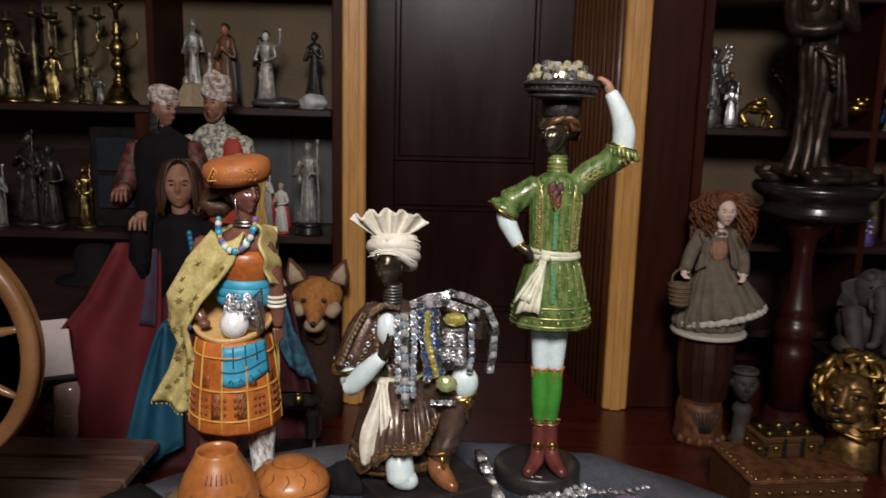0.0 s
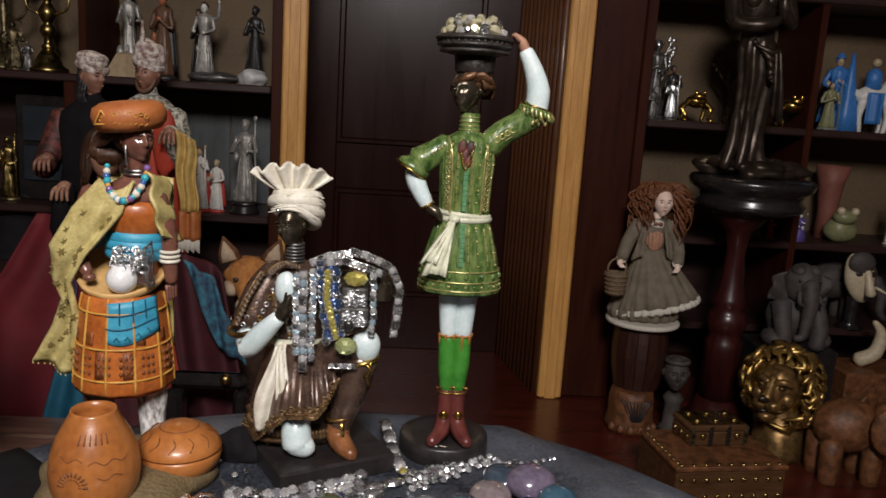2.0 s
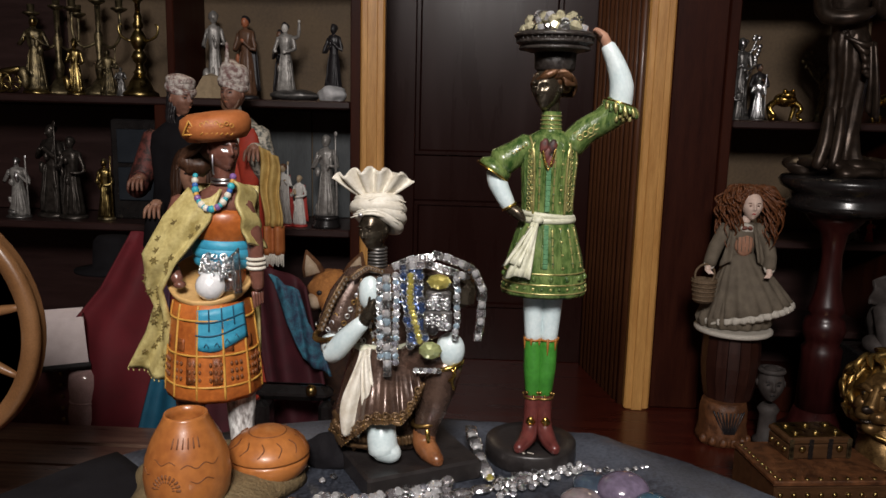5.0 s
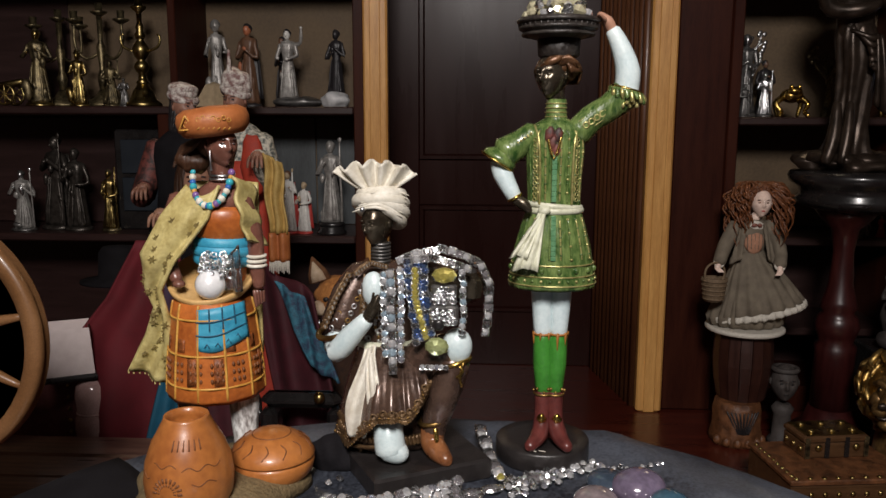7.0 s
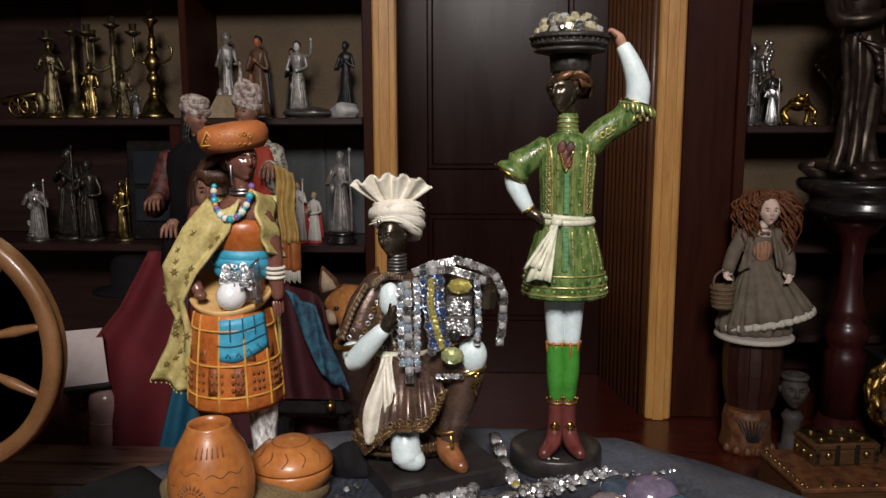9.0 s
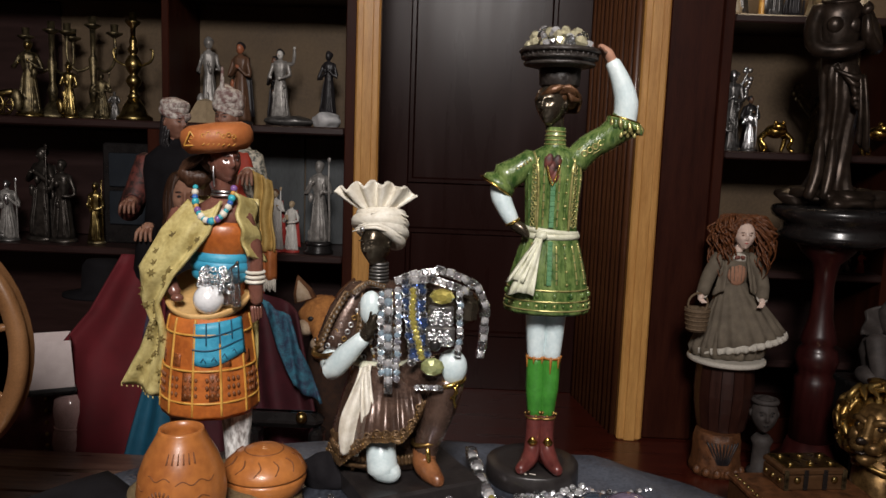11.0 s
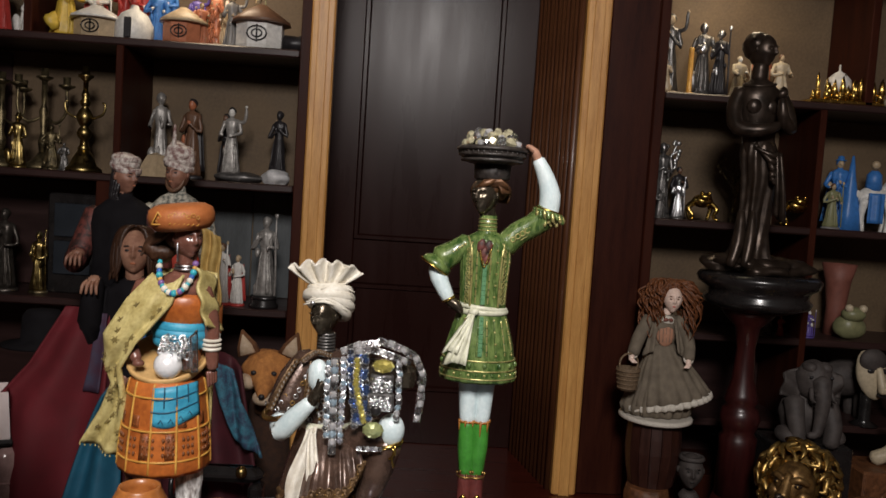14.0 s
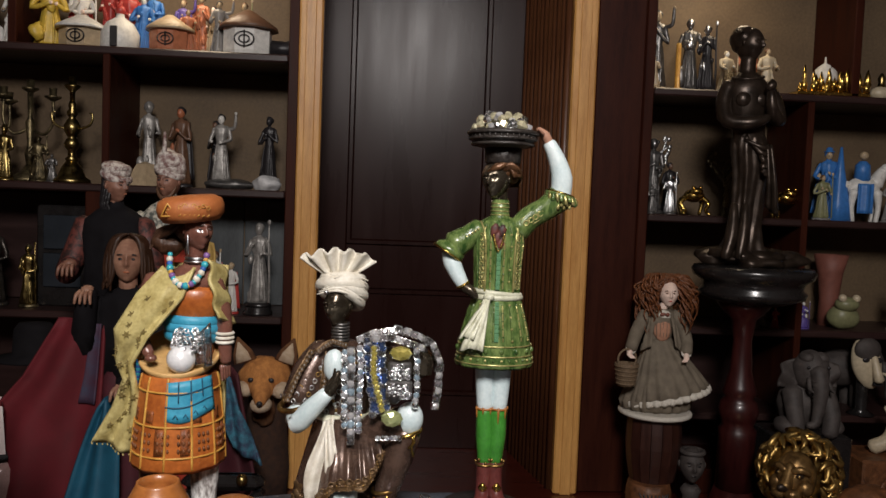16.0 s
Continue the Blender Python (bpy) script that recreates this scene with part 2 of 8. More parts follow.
SLATEGLASS = mat("dull_slate_glass", (0.030, 0.036, 0.044), (0.020, 0.024, 0.030), 0.2, size=12)
SHADE = mat("linen_shade", (0.80, 0.70, 0.68), (0.66, 0.56, 0.54), 0.8, size=30, fine=600, bump=0.3)
PINKGLASS = mat("pink_glazed_vase", (0.60, 0.40, 0.37), (0.32, 0.20, 0.19), 0.15, size=16, bump=0.1, coat=0.6)
PAINT = {k: mat("paint_" + k, c, tuple(v * 0.70 for v in c), 0.42, size=70, bump=0.3) for k, c in dict(
    yellow=(0.72, 0.50, 0.07), white=(0.80, 0.78, 0.73), red=(0.48, 0.05, 0.04), blue=(0.05, 0.20, 0.55), terracotta=(0.50, 0.17, 0.08),
    black=(0.025, 0.022, 0.024), grey=(0.22, 0.21, 0.20), olive=(0.24, 0.24, 0.12), brown=(0.16, 0.08, 0.045), violet=(0.12, 0.08, 0.34), beige=(0.50, 0.38, 0.24), bone=(0.62, 0.52, 0.36)).items()}


# ---- mesh building ----
class Body:
    """Gathers vertices and faces, each with a material, into one mesh."""

    def __init__(self, *mats):
        self.v, self.f, self.m, self.s, self.mats = [], [], [], [], list(mats)

    def slot(self, m):
        if m not in self.mats:
            self.mats.append(m)
        return self.mats.index(m)

    def grid(self, rings, m, closed=True, caps=True, smooth=True):
        """Faces between rings of equally many points."""
        k, o, n = self.slot(m), len(self.v), len(rings[0])
        for r in rings:
            self.v += [tuple(p) for p in r]
        for i in range(len(rings) - 1):
            for j in range(n if closed else n - 1):
                a, b = o + i * n + j, o + i * n + (j + 1) % n
                self.f.append((a, b, b + n, a + n)), self.m.append(k), self.s.append(smooth)
        if caps and closed:
            for base, flip in ((o, True), (o + (len(rings) - 1) * n, False)):
                c = [base + j for j in range(n)]
                self.f.append(tuple(reversed(c)) if flip else tuple(c)), self.m.append(k), self.s.append(False)
        return self

    def lathe(self, c, profile, m, seg=24, sx=1.0, sy=1.0, wave=0.0, folds=0, turn=0.0, tilt=None, smooth=True):
        """A turned body: profile of (radius, height) above c, with optional folds round it."""
        rings = []
        top = max(abs(r) for r, z in profile) or 1
        for r, z in profile:
            ring = []
            for j in range(seg):
                a = 2 * math.pi * j / seg + turn
                w = 1 + wave * math.sin(folds * a) * (r / top)
                p = Vector((r * w * sx * math.cos(a), r * w * sy * math.sin(a), z))
                if tilt:
                    p = tilt @ p
                ring.append((c[0] + p.x, c[1] + p.y, c[2] + p.z))
            rings.append(ring)
        return self.grid(rings, m, smooth=smooth)

    def tube(self, path, radii, m, seg=12, flat=1.0, steps=3):
        """A limb along a bent path with changing thickness."""
        pts, rad = [Vector(p) for p in path], list(radii) if hasattr(radii, "__len__") else [radii] * len(path)
        fine, fr = [], []
        for i in range(len(pts) - 1):
            p0, p1, p2, p3 = pts[max(i - 1, 0)], pts[i], pts[i + 1], pts[min(i + 2, len(pts) - 1)]
            for s in range(steps):
                t = s / steps
                fine.append(0.5 * ((2 * p1) + (p2 - p0) * t + (2 * p0 - 5 * p1 + 4 * p2 - p3) * t * t + (3 * p1 - p0 - 3 * p2 + p3) * t ** 3))
                fr.append(rad[i] + (rad[i + 1] - rad[i]) * t)
        fine.append(pts[-1]), fr.append(rad[-1])
        rings = []
        for i, p in enumerate(fine):
            d = (fine[min(i + 1, len(fine) - 1)] - fine[max(i - 1, 0)]).normalized()
            side = d.cross(Vector((0, 1, 0.02))).normalized()
            up = side.cross(d)
            rings.append([p + (side * math.cos(a) + up * math.sin(a) * flat) * fr[i] for a in (2 * math.pi * j / seg for j in range(seg))])
        d0, d1 = (fine[0] - fine[1]).normalized() * fr[0] * 0.5, (fine[-1] - fine[-2]).normalized() * fr[-1] * 0.5
        first = [p + d0 + (fine[0] - p) * 0.5 for p in rings[0]]
        last = [p + d1 + (fine[-1] - p) * 0.5 for p in rings[-1]]
        return self.grid([first] + rings + [last], m)

    def ball(self, c, r, m, seg=16, lumps=0.0, freq=30.0, turn=None):
        """An ellipsoid, lumpy where asked."""
        r = r if hasattr(r, "__len__") else (r, r, r)
        rings, n = [], max(6, seg // 2)
        for i in range(n + 1):
            th = math.pi * (0.02 + 0.96 * i / n)
            ring = []
            for j in range(seg):
                a = 2 * math.pi * j / seg
                d = Vector((math.sin(th) * math.cos(a), math.sin(th) * math.sin(a), -math.cos(th)))
                k = 1 + (lumps * noise.noise(Vector((d.x * r[0], d.y * r[1], d.z * r[2])) * freq + Vector(c) * 7) if lumps else 0)
                p = Vector((d.x * r[0], d.y * r[1], d.z * r[2])) * k
                if turn:
                    p = turn @ p
                ring.append((c[0] + p.x, c[1] + p.y, c[2] + p.z))
            rings.append(ring)
        return self.grid(rings, m)

    def ring(self, c, R, r, m, seg=28, sec=8, sx=1.0, sy=1.0, tilt=None):
        """A torus lying flat, or tilted."""
        rings = []
        for j in range(seg + 1):
            a = 2 * math.pi * j / seg
            row = []
            for k in range(sec):
                b = 2 * math.pi * k / sec
                p = Vector(((R + r * math.cos(b)) * math.cos(a) * sx, (R + r * math.cos(b)) * math.sin(a) * sy, r * math.sin(b)))
                if tilt:
                    p = tilt @ p
                row.append((c[0] + p.x, c[1] + p.y, c[2] + p.z))
            rings.append(row)
        return self.grid(rings, m, caps=False)

    def head(self, c, s, m, turn=None, eyes=None, lips=None, seg=44, rows=34):
        """A sculpted head that faces -y: brow, sockets, nose, cheeks, lips and chin; s is a little under half its height."""
        t, o, rings = turn or rot(), Vector(c), []

        def bump(x, z, x0, z0, wx, wz):
            return math.exp(-((x - x0) / wx) ** 2 - ((z - z0) / wz) ** 2)
        for i in range(rows + 1):
            th, ring = math.pi * (0.012 + 0.976 * i / rows), []
            for j in range(seg):
                q = 2 * j / seg - 1
                a = -math.pi / 2 + math.pi * math.copysign(abs(q) ** 1.5, q)
                dx, dy, z = math.sin(th) * math.cos(a), math.sin(th) * math.sin(a), -math.cos(th)
                x, y = 0.74 * dx * (1 - 0.34 * max(0.0, -z - 0.05) ** 1.4), 0.90 * dy
                if dy < 0:
                    push = 0.17 * bump(x, z, 0, -0.09, 0.11, 0.10) + 0.13 * bump(x, z, 0, 0.08, 0.075, 0.22) + 0.06 * bump(x, z, 0, 0.34, 0.42, 0.10)
                    push += 0.08 * bump(x, z, 0, -0.40, 0.19, 0.055) + 0.09 * bump(x, z, 0, -0.54, 0.16, 0.06) - 0.05 * bump(x, z, 0, -0.47, 0.2, 0.03) + 0.13 * bump(x, z, 0, -0.82, 0.2, 0.15)
                    for sg in (-1, 1):
                        push += 0.05 * bump(x, z, sg * 0.34, -0.12, 0.16, 0.15) - 0.12 * bump(x, z, sg * 0.27, 0.15, 0.15, 0.10) + 0.055 * bump(x, z, sg * 0.27, 0.13, 0.085, 0.05)
                        push += 0.07 * bump(x, z, sg * 0.09, -0.13, 0.06, 0.06)
                    y -= push * min(1.0, -dy * 1.6)
                ring.append(o + t @ (Vector((x, y, 1.08 * z)) * s))
            rings.append(ring)
        self.grid(rings, m)
        for sg in (-1, 1):
            self.ball(o + t @ (Vector((sg * 0.73, 0.04, 0.02)) * s), (0.10 * s, 0.16 * s, 0.22 * s), m, 10)
            if eyes:
                self.ball(o + t @ (Vector((sg * 0.27, -0.765, 0.13)) * s), (0.115 * s, 0.06 * s, 0.062 * s), eyes, 10)
                self.ball(o + t @ (Vector((sg * 0.28, -0.80, 0.34)) * s), (0.17 * s, 0.06 * s, 0.035 * s), eyes, 8)
        if lips:
            self.ball(o + t @ (Vector((0, -0.85, -0.46)) * s), (0.15 * s, 0.045 * s, 0.055 * s), lips, 10)
        return self

    def rough_up(self, amount, freq, start=0):
        """Uneven, modelled surface on all points from the given one."""
        for i in range(start, len(self.v)):
            p = Vector(self.v[i])
            self.v[i] = tuple(p + noise.noise_vector(p * freq) * amount + noise.noise_vector(p * freq * 2.7) * amount * 0.45)
        return self

    def box(self, lo, hi, m, edge=0.003, turn=None, about=None):
        """A box with bevelled edges."""
        e = min(edge, *(abs(h - l) * 0.45 for l, h in zip(lo, hi)))
        (x0, y0, z0), (x1, y1, z1) = lo, hi

        def loop(d, z):
            return [(x0 + d + e, y0 + d, z), (x1 - d - e, y0 + d, z), (x1 - d, y0 + d + e, z), (x1 - d, y1 - d - e, z),
                    (x1 - d - e, y1 - d, z), (x0 + d + e, y1 - d, z), (x0 + d, y1 - d - e, z), (x0 + d, y0 + d + e, z)]
        rings = [loop(e, z0), loop(0, z0 + e), loop(0, z1 - e), loop(e, z1)]
        if turn is not None:
            o = Vector(about or ((x0 + x1) / 2, (y0 + y1) / 2, (z0 + z1) / 2))
            rings = [[tuple(o + turn @ (Vector(p) - o)) for p in r] for r in rings]
        return self.grid(rings, m, smooth=False)

    def sheet(self, fn, nu, nv, m, thick=0.002):
        """A cloth-like sheet: fn(u, v) gives a point; it has a front, a back and edges."""
        P = [[Vector(fn(i / nu, j / nv)) for j in range(nv + 1)] for i in range(nu + 1)]
        rings = []
        for i in range(nu + 1):
            front, back = [], []
            for j in range(nv + 1):
                du = P[min(i + 1, nu)][j] - P[max(i - 1, 0)][j]
                dv = P[i][min(j + 1, nv)] - P[i][max(j - 1, 0)]
                n = du.cross(dv)
                n = n.normalized() if n.length > 1e-12 else Vector((0, -1, 0))
                front.append(P[i][j] + n * thick / 2), back.append(P[i][j] - n * thick / 2)
            rings.append(front + back[::-1])
        return self.grid(rings, m)


def put(name, body, origin=(0, 0, 0), parent=None, label="", category="", group="", kind="", at=None):
    """Links a body as one mesh object with its origin at the given place."""
    me = bpy.data.meshes.new(name)
    o = Vector(origin)
    me.from_pydata([tuple(Vector(p) - o) for p in body.v], [], body.f)
    for m in body.mats:
        me.materials.append(m)
    me.polygons.foreach_set("material_index", body.m)
    me.polygons.foreach_set("use_smooth", body.s)
    me.update()
    bm = bmesh.new()
    bm.from_mesh(me)
    bmesh.ops.recalc_face_normals(bm, faces=bm.faces)
    bm.to_mesh(me)
    bm.free()
    ob = new(name, me)
    if parent:
        ob.parent = parent
        ob.location = o - parent.location if at is None else at
    else:
        ob.location = o if at is None else at
    return tagged(ob, label, category, group, kind)


def empty(name, at, label="", category="", group="", kind=""):
    ob = new(name)
    ob.location = at
    ob.empty_display_size = 0.02
    return tagged(ob, label, category, group, kind)


def rot(x=0, y=0, z=0):
    return Euler((radians(x), radians(y), radians(z))).to_matrix()


rng = random.Random(5)

# ---- structure ----
FACE, BACK, DOORY = 2.72, 3.05, 3.20
put("floor", Body().box((-3.2, -2.4, -0.06), (3.2, 3.6, 0.0), FLOORWOOD), kind="structure")
put("ceiling", Body().box((-3.2, -2.4, 2.72), (3.2, 3.6, 2.80), PLASTER), kind="structure")
put("wall_south", Body().box((-3.2, -2.5, 0), (3.2, -2.4, 2.72), PLASTER), kind="structure")
put("wall_west", Body().box((-3.2, -2.4, 0), (-3.1, 3.6, 2.72), PLASTER), kind="structure")
put("wall_east", Body().box((3.1, -2.4, 0), (3.2, 3.6, 2.72), PLASTER), kind="structure")
put("wall_north", Body().box((-3.1, 3.08, 0), (-0.36, 3.24, 2.72), PLASTER).box((0.70, 3.08, 0), (3.1, 3.24, 2.72), PLASTER)
    .box((-0.36, 2.74, 2.10), (0.70, 3.24, 2.72), PLASTER).box((-3.1, 3.5, 0), (3.1, 3.58, 2.72), PLASTER), kind="structure")

# glossy, and lighter than the door: part of the edge highlight is in the colour
MOULDING = mat("polished_lit_door_moulding", (0.058, 0.022, 0.016), (0.030, 0.012, 0.009), 0.22, size=12, fine=60, spec=0.6, coat=0.6)
# the dark panelled door in its deep opening
door = empty("door_1", (0.085, DOORY, 0), "closed dark-stained panelled wooden door", "door", kind="structure")
b = Body()
b.box((-0.33, DOORY, 0.0), (-0.205, DOORY + 0.045, 2.06), DOORWOOD)
put("stile", b, (-0.27, DOORY, 0), door)
b = Body()
b.box((0.36, DOORY, 0.0), (0.50, DOORY + 0.045, 2.06), DOORWOOD)
put("stile", b, (0.42, DOORY, 0), door)
for z0, z1 in ((0.0, 0.225), (0.66, 0.840), (1.93, 2.06)):
    put("rail", Body().box((-0.205, DOORY + 0.001, z0), (0.36, DOORY + 0.044, z1), DOORWOOD), (0.08, DOORY, z0), door)
for z0, z1 in ((0.225, 0.66), (0.840, 1.93)):
    b = Body()
    x0, x1 = -0.205, 0.36

    def frame_ring(d, y):
        return [(x0 + d, y, z0 + d), (x1 - d, y, z0 + d), (x1 - d, y, z1 - d), (x0 + d, y, z1 - d)]
    b.grid([frame_ring(0, DOORY + 0.0), frame_ring(0.004, DOORY - 0.014), frame_ring(0.017, DOORY - 0.014), frame_ring(0.030, DOORY + 0.016),
            frame_ring(0.05, DOORY + 0.018), frame_ring(0.085, DOORY + 0.004)], DOORWOOD, smooth=False)
    pan = put("panel", b, (0.08, DOORY, z0), door)
    e = 0.011
    for name, p, q in (("moulding", (x0 + e, z0 + e), (x1 - e, z0 + e)), ("moulding", (x0 + e, z1 - e), (x1 - e, z1 - e)), ("moulding", (x0 + e, z0 + e), (x0 + e, z1 - e)), ("moulding", (x1 - e, z0 + e), (x1 - e, z1 - e))):
        put(name, Body().tube([(p[0], DOORY - 0.015, p[1]), (q[0], DOORY - 0.015, q[1])], 0.0080, MOULDING, 10, steps=1), (p[0], DOORY, p[1]), pan)

# casing of light pine with reeded dark jambs
for name, x0, x1 in (("trim_left", -0.350, -0.270), ("trim_right", 0.586, 0.672)):
    b = Body()
    b.box((x0, FACE - 0.025, 0.0), (x1, FACE + 0.02, 2.14), PINE, edge=0.006)
    b.box((x0 + (x1 - x0) * 0.28, FACE - 0.031, 0.0), (x0 + (x1 - x0) * 0.72, FACE - 0.0255, 2.14), PINE, edge=0.005)
    put(name, b, (x0, FACE, 0), label="light pine door casing", kind="structure")
put("trim_top", Body().box((-0.350, FACE - 0.025, 2.142), (0.672, FACE + 0.02, 2.22), PINE, edge=0.006), (0, FACE, 2.14), kind="structure")
jamb = empty("trim_jamb_right", (0.59, FACE, 0), "reeded brown wooden door jamb", kind="structure")
slope = (0.50 - 0.590) / (DOORY - FACE - 0.02)
b = Body()
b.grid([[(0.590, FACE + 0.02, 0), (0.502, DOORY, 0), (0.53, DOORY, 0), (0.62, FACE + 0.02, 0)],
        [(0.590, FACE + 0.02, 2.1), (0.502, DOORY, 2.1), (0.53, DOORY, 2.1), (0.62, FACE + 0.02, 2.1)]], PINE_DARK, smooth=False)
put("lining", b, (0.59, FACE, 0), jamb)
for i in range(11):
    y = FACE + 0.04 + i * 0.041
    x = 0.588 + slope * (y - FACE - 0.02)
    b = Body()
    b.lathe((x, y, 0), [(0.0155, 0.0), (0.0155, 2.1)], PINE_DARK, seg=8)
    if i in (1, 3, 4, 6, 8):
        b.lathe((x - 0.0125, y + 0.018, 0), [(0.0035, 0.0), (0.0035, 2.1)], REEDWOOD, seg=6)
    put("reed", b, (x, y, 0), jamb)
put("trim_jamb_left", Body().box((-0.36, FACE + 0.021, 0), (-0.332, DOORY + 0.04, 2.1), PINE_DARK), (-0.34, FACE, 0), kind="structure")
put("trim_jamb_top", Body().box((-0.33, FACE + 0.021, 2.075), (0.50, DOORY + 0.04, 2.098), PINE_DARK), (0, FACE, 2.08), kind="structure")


def cabinet(x0, x1, shelves, dividers, label):
    cx = (x0 + x1) / 2
    c = empty("display_cabinet", (cx, BACK, 0), label, "cabinet")
    for x, w in ((x0, 0.035), (x1 - 0.035, 0.035)):
        put("side_panel", Body().box((x, FACE, 0.0), (x + w, BACK, 2.35), CABINET), (x, BACK, 0), c)
    put("back_panel", Body().box((x0 + 0.036, BACK - 0.012, 0.55), (x1 - 0.036, BACK, 2.35), BACKING), (cx, BACK, 0.55), c)
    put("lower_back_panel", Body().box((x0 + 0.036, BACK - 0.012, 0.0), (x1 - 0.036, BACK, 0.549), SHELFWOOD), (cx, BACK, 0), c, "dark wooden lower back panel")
    put("cornice", Body().box((x0, FACE - 0.03, 2.352), (x1, BACK, 2.44), CABINET, edge=0.01), (cx, BACK, 2.35), c)
    for z in shelves:
        b = Body().box((x0 + 0.036, FACE + 0.004, z - 0.027), (x1 - 0.036, BACK - 0.013, z), SHELFWOOD, edge=0.005)
        put("shelf", b, (cx, BACK, z), c)
    for x, w, z0, z1 in dividers:
        put("divider", Body().box((x, FACE + (0.001 if z1 < 1.9 else 0.03), z0), (x + w, BACK - 0.0135, z1), CABINET), (x, BACK, z0), c)
    put("plinth", Body().box((x0 + 0.036, FACE + 0.01, 0.0), (x1 - 0.036, BACK - 0.013, 0.09), CABINET), (cx, BACK, 0), c)
    return c


A_L, B_L, C_L, A_R, B_R, C_R = 1.505, 1.040, 0.600, 1.455, 1.010, 0.610
cabinet(-2.60, -0.352, (C_L, B_L, A_L, 1.97), ((-1.008, 0.025, B_L, A_L - 0.027), (-1.06, 0.07, 0.091, B_L - 0.027), (-1.335, 0.028, A_L, 1.94)),
        "tall dark mahogany display cabinet crowded with figurines")
left = bpy.data.objects["display_cabinet"]
# two dark panels added in front of the backing to keep these bays near black
put("bay_back_panel", Body().box((-2.560, BACK - 0.020, B_L + 0.002), (-1.505, BACK - 0.0135, A_L - 0.036), SHELFWOOD), (-1.8, BACK, B_L), left, "dark wooden panel added to darken a middle bay")
put("bay_back_panel", Body().box((-2.560, BACK - 0.020, C_L + 0.002), (-1.062, BACK - 0.0135, B_L - 0.036), SHELFWOOD), (-1.8, BACK, C_L), left, "dark wooden panel added to darken a lower bay")
for x0, x1 in ((-0.988, -0.584), (-0.580, -0.390)):
    put("bay_back_panel", Body().box((x0, BACK - 0.020, C_L + 0.002), (x1, BACK - 0.0135, B_L - 0.036), SLATEBOARD, 0.002), (x0, BACK, C_L), left, "slate-grey painted back board of a lower bay")
cabinet(0.85, 2.60, (0.30, C_R, B_R, A_R, 1.97), ((1.447, 0.024, 0.091, A_R - 0.027), (1.615, 0.03, A_R, 1.93)),
        "dark mahogany display cabinet with brass and bronze ornaments")
put("trim_pilaster", Body().box((0.6725, FACE - 0.005, 0), (0.849, BACK, 2.44), CABINET, edge=0.008), (0.76, FACE, 0), label="plain dark mahogany pilaster", kind="structure")

# ---- round table with its cloth ----
TZ = 0.667
table = empty("round_table", (0, 0.48, 0), "round table under a dark satin cloth", "table")
put("tabletop", Body().lathe((0, 0.48, 0), [(0.40, 0.625), (0.42, 0.63), (0.42, 0.655), (0.40, 0.660)], CHESTWOOD, seg=48), (0, 0.48, 0.64), table)
put("leg", Body().lathe((0, 0.48, 0), [(0.16, 0.0), (0.15, 0.03), (0.05, 0.08), (0.035, 0.3), (0.05, 0.5), (0.12, 0.62)], CHESTWOOD), (0, 0.48, 0), table)
b = Body()
rings = []
for r, z, w in (*((0.020 * k, TZ, 0) for k in range(21)), (0.425, TZ - 0.001, 0.0), (0.437, TZ - 0.006, 0.002), (0.444, TZ - 0.02, 0.006),
                (0.452, TZ - 0.08, 0.015), (0.462, TZ - 0.2, 0.024), (0.475, TZ - 0.36, 0.030), (0.487, 0.10, 0.034)):
    ring = []
    for j in range(144):
        a = 2 * math.pi * j / 144
        rr = r + w * (math.sin(9 * a) + 0.5 * math.sin(17 * a + 1) + 0.3 * math.sin(5 * a + 2))
        zz = z + (0.0022 * noise.noise(Vector((r * math.cos(a) * 9, r * math.sin(a) * 9, 3))) if r > 0 and w == 0 else 0)
        px, py = rr * math.cos(a), 0.48 + rr * math.sin(a)
        for ax, ay, bx, by, h in ((0.17, 0.89, 0.36, 0.55, 0.0055), (0.30, 0.86, 0.40, 0.62, 0.003), (0.08, 0.90, 0.25, 0.82, 0.003)):
            n2 = (bx - ax) ** 2 + (by - ay) ** 2
            t = ((px - ax) * (bx - ax) + (py - ay) * (by - ay)) / n2
            d = abs((px - ax) * (by - ay) - (py - ay) * (bx - ax)) / math.sqrt(n2)
            if r > 0.05 and w == 0 and -0.1 < t < 1.2:
                zz += h * math.exp(-(d / 0.014) ** 2)
        ring.append((px, py, zz))
    rings.append(ring)
b.grid(rings, CLOTH, caps=False)
put("tablecloth", b, (0, 0.48, TZ), label="dark slate-grey satin cloth draped over the table", category="tablecloth")
b = Body().sheet(lambda u, v: ((0.10 + 0.347 * u) * math.cos(radians(137 + 122 * v)), 0.48 + (0.10 + 0.347 * u + 0.004 * math.sin(v * 30) * u) * math.sin(radians(137 + 122 * v)),
                               TZ + 0.004 + 0.0015 * math.sin(v * 23 + u * 9) - 0.012 * max(0, u - 0.93) / 0.07), 16, 60, BLACKCLOTH, 0.002)
put("velvet_runner", b, (-0.2, 0.45, TZ), label="black velvet cloth spread over the satin tablecloth", category="cloth")

